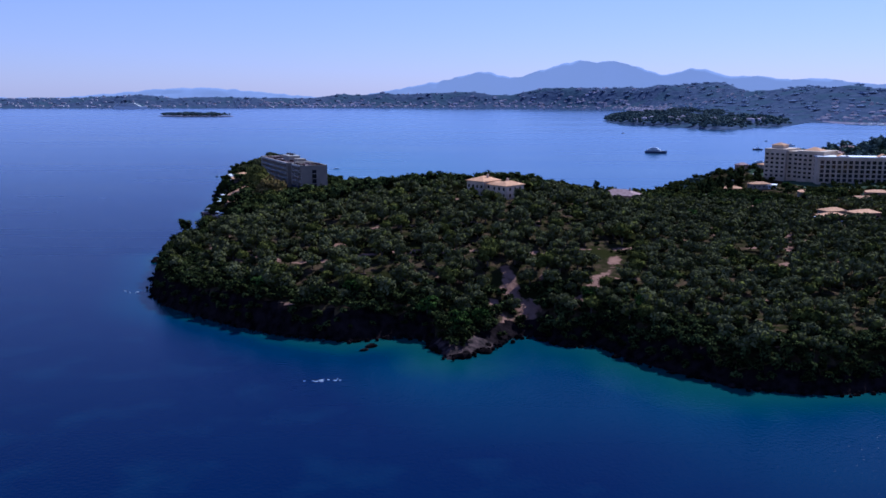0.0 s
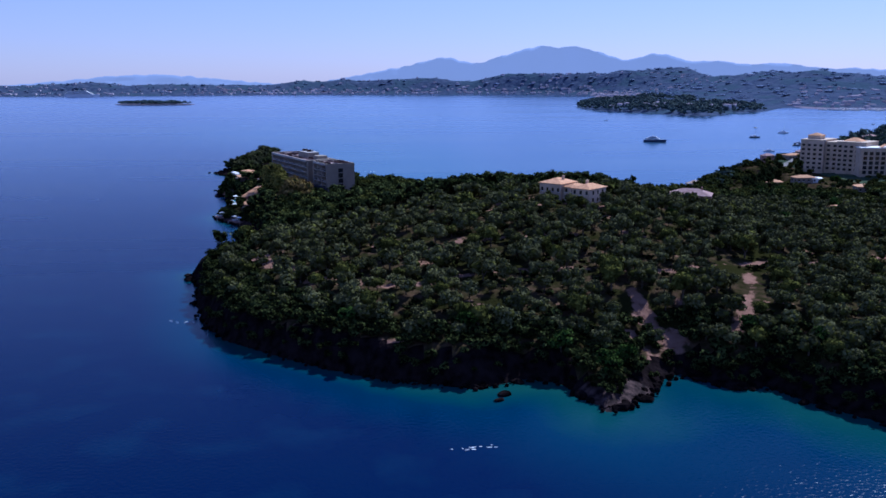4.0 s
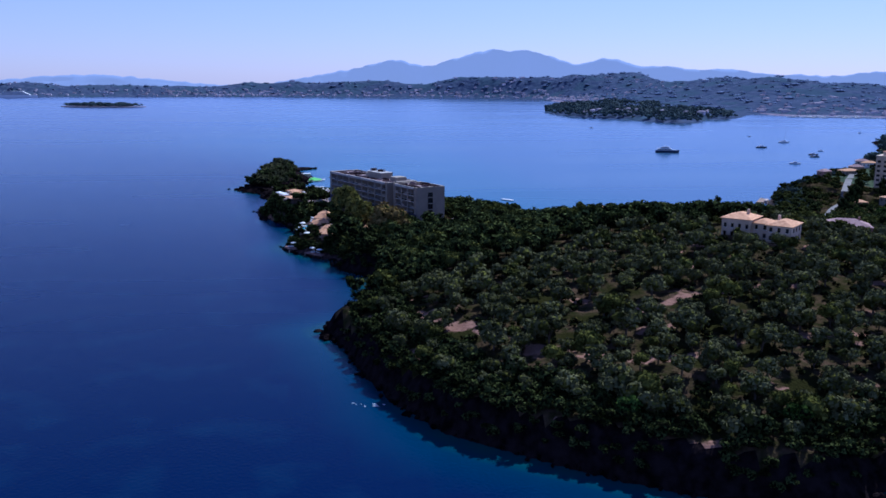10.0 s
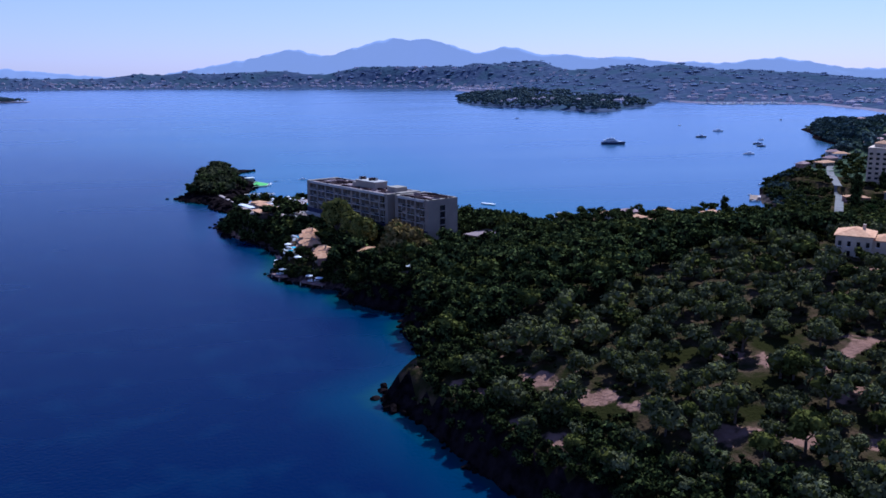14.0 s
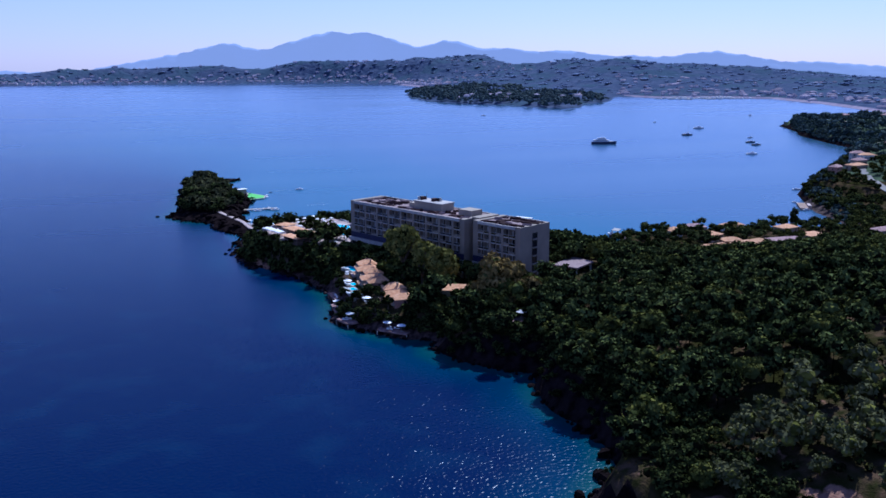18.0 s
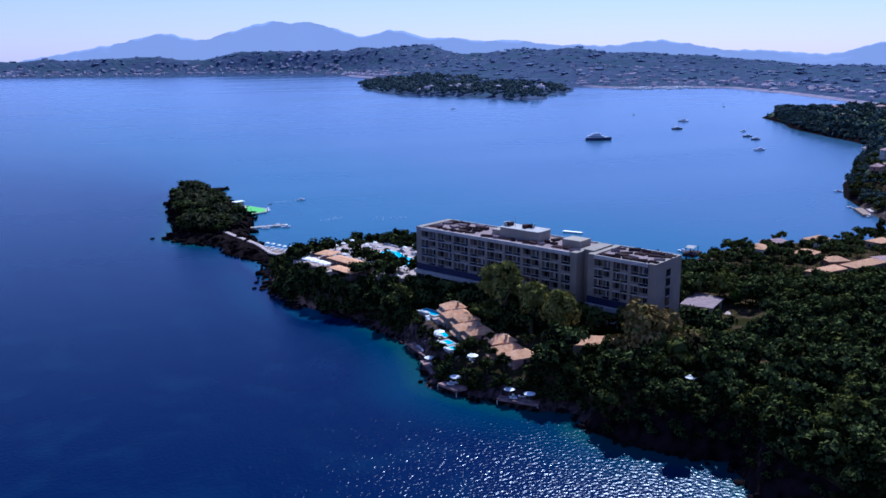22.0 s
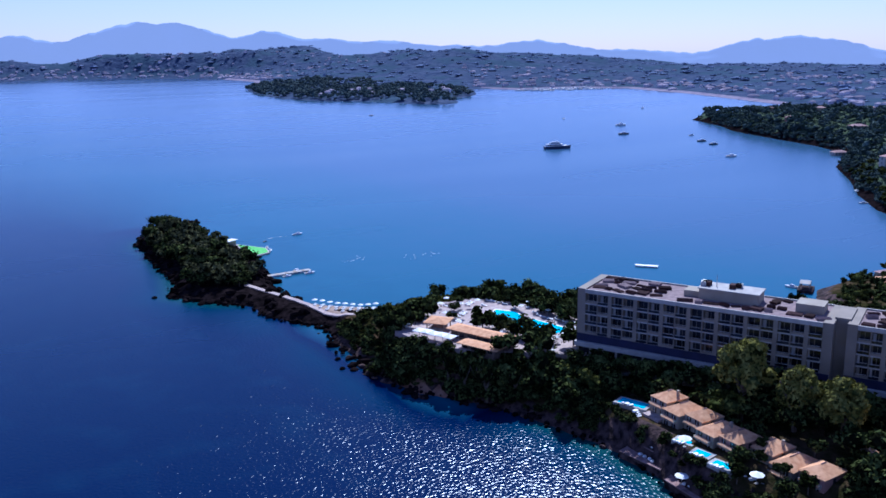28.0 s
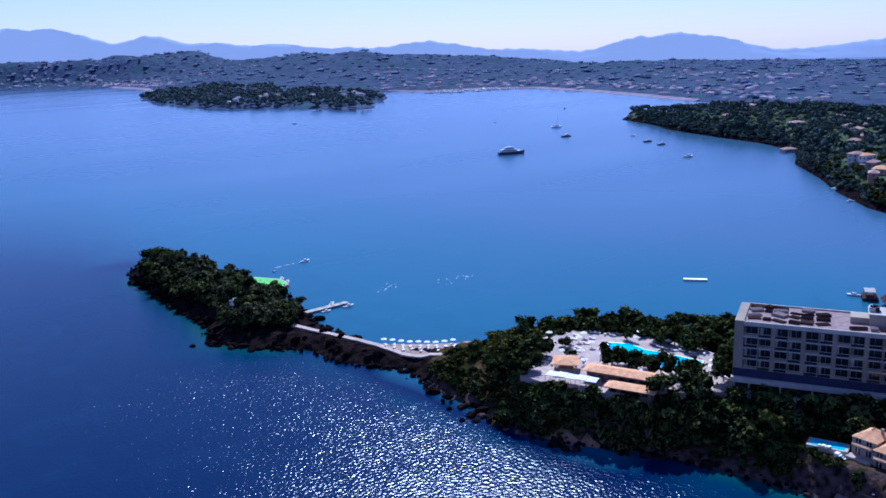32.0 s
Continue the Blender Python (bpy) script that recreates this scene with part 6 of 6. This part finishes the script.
part("roof", Geo().fan([(-55, 621), (-52, 609.5), (-63, 602), (-69, 610.5)], 14.2, 14.7), GRAVEL, canopy)
for x, y in ((-56, 619.5), (-53, 610), (-62.5, 603.5), (-67.5, 610)):
    part("column", Geo().box(x - 0.3, y - 0.3, 4, x + 0.3, y + 0.3, 14.25), CONCRETE, canopy)
part("drive", Geo().fan([(-52, 607), (-47, 596), (-58, 588), (-66, 597)], 8, 11.6), PAVING, canopy)
g = thing("stone_terrace", (-105.5, 560, ground(-105.5, 560)), 20, "small pinkish stone terrace in the dark wood", "terrace", "shore terraces")
part("paving", Geo().box(-3.4, -2.6, 0.1, 3.4, 2.6, 0.5), ROSE_STONE, g)
part("wall", Geo().box(-3.2, -2.4, -3, 3.2, 2.4, 0.09), BROWN_ROCK, g)
copy_thing(parasol, pose(-104.5, 561, ground(-105.5, 560) + 0.5))


# ---- the islet, its landing stages and boats ----
def ribbon(name, line, width, mat, label, category, lift=0.18):
    pts = along(line, 1.5) + [line[-1]]
    g = Geo()
    height = [max(0.7, ground(x, y)) for x, y in pts]
    height = [sum(height[max(0, k - 3):k + 4]) / len(height[max(0, k - 3):k + 4]) for k in range(len(pts))]
    for k, (x, y) in enumerate(pts):
        a, b = pts[max(0, k - 1)], pts[min(len(pts) - 1, k + 1)]
        nx, ny = -(b[1] - a[1]), b[0] - a[0]
        s = width / 2 / (math.hypot(nx, ny) + 1e-9)
        z = max(height[k], ground(x, y) if lift > 0.3 else 0) + lift
        g.v += [(x + nx * s, y + ny * s, z - 0.5), (x + nx * s, y + ny * s, z), (x - nx * s, y - ny * s, z), (x - nx * s, y - ny * s, z - 0.5)]
        if k:
            n = 4 * k
            g.f += [(n - 4 + i, n - 3 + i, n + 1 + i, n + i) for i in range(3)]
    return tagged(new(name, g.mesh(name, mat)), label, category, kind="structure")


ribbon("islet_path", [(-175, 847), (-173, 841.5), (-168.4, 828), (-165, 816), (-164.2, 803), (-163, 792), (-160.8, 785), (-155.5, 779.5)], 2.3, PAVING, "pale path along the rocky neck", "path", 0.35)
hut = thing("islet_shelter", (-182.5, 880, ground(-182.5, 880)), 35, "small white shelter on a pale concrete platform", "shelter")
part("platform", Geo().box(-3.6, -2.4, -2, 3.6, 2.4, 0.5), PAVING, hut)
part("wall", Geo().box(-1.8, -1.2, 0.51, 2.2, 1.6, 2.5), WHITE, hut)
part("roof", Geo().hip(-1.8, -1.2, 2.5, 2.2, 1.6, 0.5, 0.3), CONCRETE, hut)
part("door", Geo().box(-0.4, -1.26, 0.52, 0.5, -1.18, 2.3), TIMBER_AND_SHADE, hut)
mat_deck = thing("bathing_platform", (0, 0, 0), 0, "floating platform covered with bright green matting", "platform")
part("pontoon", Geo().fan([(-147.5, 941), (-137, 922), (-139.5, 911), (-152, 907)], 0.05, 0.7), CONCRETE, mat_deck)
part("matting", Geo().fan([(-146.8, 938.5), (-137.8, 921.5), (-140, 912.2), (-151, 908.6)], 0.7, 0.78), TURF, mat_deck)
kiosk = thing("beach_kiosk", (-151.5, 937, 1.6), 25, "white flat-roofed kiosk at the landing", "kiosk")
part("wall", Geo().box(-2.8, -1.5, -2, 2.8, 1.5, 2.2), CREAM, kiosk)
part("roof", Geo().box(-3.6, -2.3, 2.21, 3.6, 2.3, 2.45), WHITE, kiosk)
jetty = thing("jetty", (0, 0, 0), 0, "white wooden landing stage on piles", "jetty")
for k in range(15):
    part("plank", Geo().box(-158 + 1.4 * k, 864.6, 0.75, -158 + 1.4 * k + 1.32, 867.6, 0.9), CONCRETE if k % 3 else TIMBER, jetty)
for k in range(6):
    for y in (864.8, 867.4):
        part("pile", Geo().tube((-157.4 + 3.8 * k, y, -3), (-157.4 + 3.8 * k, y, 0.75), 0.14, 0.14, 6), TIMBER, jetty)


def boat(x, y, turn, length, kind="motorboat", label="small white motorboat on the water", hull=HULL, group="boats in the bay", cabin=True, mast=0.0):
    b = thing(kind, (x, y, 0), turn, label, "boat", group)
    w, h = length * 0.16, length * 0.11
    g = Geo()
    ring = [(-0.5, -0.8), (0.1, -1), (0.34, -0.7), (0.5, 0), (0.34, 0.7), (0.1, 1), (-0.5, 0.8)]
    n = len(ring)
    g.v = [(px * length * 0.94, py * w * 0.7, -0.3) for px, py in ring] + [(px * length, py * w, h * (1.0 + 0.35 * max(0, px))) for px, py in ring]
    g.f = [tuple(reversed(range(n))), tuple(range(n, 2 * n))] + [(i, (i + 1) % n, n + (i + 1) % n, n + i) for i in range(n)]
    part("hull", g, hull, b)
    part("deck", Geo().box(-length * 0.42, -w * 0.6, h, length * 0.2, w * 0.6, h * 1.15), TIMBER, b)
    if cabin:
        part("cabin", Geo().box(-length * 0.15, -w * 0.55, h * 1.1, length * 0.15, w * 0.55, h * 2.1, length * 0.03), HULL, b)
        part("windscreen", Geo().box(length * 0.1, -w * 0.5, h * 1.45, length * 0.15, w * 0.5, h * 1.9), GLASS, b)
    if mast:
        part("mast", Geo().tube((length * 0.08, 0, h), (length * 0.08, 0, mast), 0.12, 0.08, 6), METAL, b)
        part("boom", Geo().tube((length * 0.08, 0, h * 2.4), (-length * 0.36, 0, h * 2.3), 0.16, 0.14, 6), HULL, b)
    return b


def yacht():
    y = thing("motor_yacht", (277, 1186, 0), -25, "large motor yacht with a dark hull and white decks", "yacht")
    g = Geo()
    ring = [(-14, -3.0), (4, -3.1), (10, -2.2), (14.5, 0), (10, 2.2), (4, 3.1), (-14, 3.0)]
    n = len(ring)
    g.v = [(px * 0.95, py * 0.8, -0.6) for px, py in ring] + [(px, py, 2.6 + max(0, px) * 0.06) for px, py in ring]
    g.f = [tuple(reversed(range(n))), tuple(range(n, 2 * n))] + [(i, (i + 1) % n, n + (i + 1) % n, n + i) for i in range(n)]
    part("hull", g, NAVY, y)
    part("main_deck", Geo().box(-12, -2.6, 2.6, 6, 2.6, 4.9, 0.4), HULL, y)
    part("window_band", Geo().box(-10.5, -2.55, 3.4, 4.6, 2.55, 4.3), GLASS, y)
    part("upper_deck", Geo().box(-8, -2.2, 4.92, 3, 2.2, 6.8, 0.5), HULL, y)
    part("window_band", Geo().box(-6.8, -2.1, 5.4, 2.2, 2.1, 6.2), GLASS, y)
    part("sun_deck", Geo().box(-5, -1.6, 6.82, 1, 1.6, 7.5, 0.3), HULL, y)
    part("mast", Geo().tube((-2, 0, 7.4), (-2.6, 0, 10), 0.2, 0.08, 6), HULL, y)
    part("rail", Geo().box(6, -1.6, 3.3, 10, 1.6, 3.4), METAL, y)


yacht()
boat(512, 1340, -12, 15, "sailing_boat", "white sailing boat at anchor with bare mast", HULL, mast=17)
boat(433, 1252, -10, 14, "sailing_boat", "dark sailing boat at anchor with bare mast", NAVY, mast=15)
boat(442, 1142, -15, 11, label="dark motorboat at anchor", hull=NAVY)
boat(427, 1113, -10, 11, label="dark motorboat at anchor", hull=NAVY)
boat(481, 1192, 0, 8)
boat(358, 1033, -10, 12)
boat(767, 1556, 10, 8, "sailing_boat", "small sailing boat at anchor", HULL, mast=10)
boat(526, 1472, 20, 7)
boat(-109, 947, 10, 6)
boat(-131, 940, 30, 3.2, "water_scooter", "small dark water scooter", NAVY, cabin=False)
boat(-137, 917, 60, 5)
boat(-136, 924, 70, 5)
boat(-139, 862, 5, 5.5)
boat(-142.5, 870, 40, 5)
boat(-150, 862.5, 0, 4.5)
boat(346, 1726, -60, 9)
for k, (x, y, s) in enumerate([(-42, 700, 7), (-35, 699, 6), (20, 720, 6), (228, 820, 6), (172, 746, 6), (268, 850, 7), (186, 772, 5)]):
    boat(x, y, 30 + 40 * k, s)


def foam(x, y, turn, length, width, seed):
    """A ragged streak of white water, lying on the surface."""
    r = np.random.RandomState(seed)
    f = tagged(thing("white_water", (x, y, 0.07), turn), "thin streak of white water on the surface", "foam", kind="stuff")
    g = Geo()
    for k in range(int(length * 1.1)):
        cx, cy, s = r.uniform(-length / 2, length / 2), r.normal() * width * 0.35, r.uniform(0.12, 0.4)
        g.fan([(cx + s * 2.2 * math.cos(a) * r.uniform(0.5, 1), cy + s * 0.7 * math.sin(a) * r.uniform(0.5, 1)) for a in np.linspace(0, 6.28, 7)[:-1]], -0.05, 0.02 + 0.01 * (k % 3))
    part("spray", g, FOAM, f)


foam(-122, 390, -20, 9, 1.8, 1)
foam(-32.5, 284, 5, 12, 2.0, 2)
foam(324, 1768, 118, 78, 3.0, 3)
foam(-119, 947, 5, 16, 1.0, 4)
foam(-110, 874, 30, 14, 5.0, 5)
foam(-78, 862, 10, 20, 7.0, 6)
raft = thing("swimming_raft", (-4, 781, 0), -52, "long white floating raft", "raft")
part("deck", Geo().box(-5.2, -1.2, 0.3, 5.2, 1.2, 0.75), WHITE, raft)
for sy in (-0.8, 0.8):
    part("float", Geo().tube((-5, sy, 0.1), (5, sy, 0.1), 0.35, 0.35, 8), METAL, raft)
shed = thing("boathouse", (20, 714, 0), 30, "small white-roofed boathouse on a stone pier", "boathouse")
part("pier", Geo().box(-4.5, -3.5, -3, 4.5, 2.6, 1.2), BROWN_ROCK, shed)
part("roof", Geo().gable(-2.9, -1.9, 3.6, 2.9, 1.5, 0.7), CONCRETE, shed)
for sx in (-3, 3):
    for sy in (-2, 1.6):
        part("post", Geo().box(sx - 0.15, sy - 0.15, 1.2, sx + 0.15, sy + 0.15, 3.7), TIMBER, shed)
steps = thing("shore_pier", (178, 757, 0), 55, "stepped pale bathing pier on the far rocks", "pier")
part("platform", Geo().box(-12, -3, -2, 10, 2, 1.4), SAND, steps)
part("platform", Geo().box(-8, -5, -2, 2, -3, 2.4), PAVING, steps)


# ---- houses of the east shore ----
VILLA_WORDS = "low tiled house among trees above the bay"
for k, (x, y, w, d, turn) in enumerate(EAST_HOUSES):
    house(x, y, turn, w, d, 3.4, (CREAM, WHITE, BEIGE, ROSE)[k % 4], TILE if k % 5 else GREY_TILE, 1.5, "bungalow", VILLA_WORDS, "east shore houses", 1)
for k, (x, y, w, d, turn) in enumerate(BUNGALOWS):
    house(x, y, turn, w, d, 3.6, (CREAM, BEIGE, CREAM, ROSE)[k % 4], TILE, 1.4, "bungalow", "cream hotel bungalow with a clay tiled roof", "hotel bungalows", 1)
house(236, 684, -20, 12, 8, 3.0, WHITE, WHITE, 0.6, "pavilion", "white flat-roofed pavilion before the grand hotel", storeys=1)
for k, (x, y, w) in enumerate(HILL_HOUSES):
    house(x, y, 25 * k % 60 - 30, w * 0.72, w * 0.45, 6.0 if k % 3 else 3.6, (CREAM, CONCRETE, BEIGE, ROSE)[k % 4], GREY_TILE, 1.8, "house", "tiled house on the wooded slope across the bay", "hillside houses", 2 if k % 3 else 1)
ribbon("east_road", ROAD, 5.0, ASPHALT, "pale road running down through the trees", "road", 0.35)


def car_master():
    c = thing("parked_car", (0, 0, -50), 0, "pale parked car in the hotel car park", "car", "parked cars")
    part("body", Geo().box(-2.1, -0.85, 0.35, 2.1, 0.85, 0.95, 0.06), HULL, c)
    part("cabin", Geo().box(-1.3, -0.75, 0.95, 1.0, 0.75, 1.5, 0.22), GLASS, c)
    part("roof", Geo().box(-0.95, -0.5, 1.5, 0.65, 0.5, 1.54), HULL, c)
    for sx in (-1.3, 1.3):
        for sy in (-0.85, 0.75):
            part("wheel", Geo().tube((sx, sy, 0.33), (sx, sy + 0.1, 0.33), 0.33, 0.33, 10), GLASS, c)
    return c


car = car_master()
for k in range(18):
    x, y = 181 + 1.9 * (k % 9) + 1.5, 500 - 3.2 * (k % 9) - (8 if k > 8 else 0)
    put(car, x, y, ground(x, y) + 0.25, 65)
park = ribbon("car_park", [(180, 504), (190, 487), (200, 470)], 13, ASPHALT, "pale asphalt car park", "car park", 0.2)
for m in (parasol, lounger, car):
    for o in [*m.children_recursive, m]:
        bpy.data.objects.remove(o)

# ---- the far shore: town, marina, headland houses and the ship ----
frng = np.random.RandomState(77)
town = scatter([(-2300, 4080), (-1500, 4240), (-1000, 4350), (300, 4380), (720, 4120), (810, 3800), (800, 3430), (1000, 3300), (1500, 3500), (900, 4300), (300, 4750), (-2300, 4600)], 38.0, 70, 0.48)
bayside = scatter([(1005, 2400), (1035, 2250), (1190, 2215), (1258, 2085), (1190, 1840), (1085, 1610), (1010, 1455), (930, 1200), (1300, 1100), (1700, 1800), (1650, 2500), (1200, 2800)], 32.0, 71, 0.48)
quay = scatter([(-1000, 4300), (300, 4330), (720, 4080), (780, 3800), (770, 3430), (1000, 3270), (1250, 3400), (900, 4300), (300, 4600), (-1000, 4500)], 30.0, 72, 0.48)
quay = quay[reach(quay[:, 0], quay[:, 1], FAR) < 130]
places = np.concatenate([town, bayside, quay])
# thick along the water, in loose quarters further up
inland = reach(places[:, 0], places[:, 1], FAR)
quarter = np.sin(places[:, 0] / 97.0 + 1.3 * np.sin(places[:, 1] / 140.0)) * np.sin(places[:, 1] / 83.0 + 1.7 * np.sin(places[:, 0] / 190.0))
places = places + frng.uniform(-24, 24, places.shape)
places = places[(frng.rand(len(places)) < np.where(inland < 110, 0.8, np.clip(0.10 + 0.5 * quarter, 0.02, 0.5))) & in_sight(places[:, 0], places[:, 1]) & (reach(places[:, 0], places[:, 1], FAR) > 12)]
fz = far_land(places[:, 0], places[:, 1])
order = np.argsort(reach(places[:, 0], places[:, 1], FAR))
spread = Geo()
for rank, i in enumerate(order):
    x, y, z = float(places[i, 0]), float(places[i, 1]), float(fz[i])
    w, d, t = 7 + 15 * frng.rand() ** 2, frng.uniform(6, 11), frng.uniform(2.0, 5.5)
    if rank < 170:
        h = thing("town_house", (x, y, z), frng.uniform(0, 360), "pale tiled house of the town across the bay", "house", "town across the bay")
        part("wall", Geo().box(-w / 2, -d / 2, -4, w / 2, d / 2, t), FAR_WALL, h)
        part("roof", Geo().hip(-w / 2, -d / 2, t, w / 2, d / 2, 2.2), FAR_ROOF, h)
    else:
        spread.box(x - w / 2, y - d / 2, z - 4, x + w / 2, y + d / 2, z + t)
        spread.hip(x - w / 2, y - d / 2, z + t, x + w / 2, y + d / 2, 2.0)
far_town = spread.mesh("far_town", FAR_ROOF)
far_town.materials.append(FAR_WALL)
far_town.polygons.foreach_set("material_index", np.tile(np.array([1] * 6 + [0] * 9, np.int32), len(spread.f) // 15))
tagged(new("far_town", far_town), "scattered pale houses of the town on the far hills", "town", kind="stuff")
for k in range(16):
    x, y = 480 + 23 * k + frng.uniform(-10, 10), 2190 + frng.uniform(-90, 130) - (abs(k - 6) * 14 if k > 6 else 0)
    if float(reach(np.array([x]), np.array([y]), FAR)[0]) > 8:
        house(x, y, frng.uniform(-60, 60), frng.uniform(9, 20), frng.uniform(7, 10), frng.uniform(4, 7), FAR_WALL, FAR_ROOF, 2.2, "resort_house", "pale resort house among pines on the headland", "headland houses", fine=False, base=float(far_land(np.array([x]), np.array([y]))[0]) + 4)
for k in range(46):
    s = k / 45
    x, y = 1015 + 215 * s + frng.uniform(-12, 12), 2222 - 26 * s - 30 * frng.rand() - 6
    boat(x, y, frng.uniform(0, 180), frng.uniform(10, 20), "sailing_boat", "white yacht moored in the far marina", HULL, "marina boats", cabin=True, mast=frng.uniform(12, 18))
moored = frng.uniform((980, 2070), (1240, 2216), (420, 2))
moored = moored[(reach(moored[:, 0], moored[:, 1], FAR) < -6) & (moored[:, 1] > 2300 - 0.16 * moored[:, 0])][:60]
for x, y in moored:
    boat(float(x), float(y), frng.uniform(0, 180), frng.uniform(10, 18), "sailing_boat", "white yacht moored in the far marina", HULL, "marina boats", cabin=False, mast=frng.uniform(12, 18))
ship = thing("cruise_ship", (-1440, 4100, 0), 4, "white cruise ship lying off the distant port", "ship")
g = Geo()
ring = [(-70, -11), (50, -11), (78, 0), (50, 11), (-70, 11)]
part("hull", g.fan(ring, -3, 11), HULL, ship)
for k in range(4):
    part("deck", Geo().box(-66 + 4 * k, -10 + k * 0.4, 11.05 + 4 * k, 48 - 8 * k, 10 - k * 0.4, 14.9 + 4 * k), HULL if k % 2 == 0 else WHITE, ship)
    part("window_band", Geo().box(-64 + 4 * k, -10.2 + k * 0.4, 12.4 + 4 * k, 46 - 8 * k, 10.2 - k * 0.4, 13.6 + 4 * k), GLASS, ship)
part("funnel", Geo().box(-40, -4, 27, -28, 4, 37, 1.0), NAVY, ship)
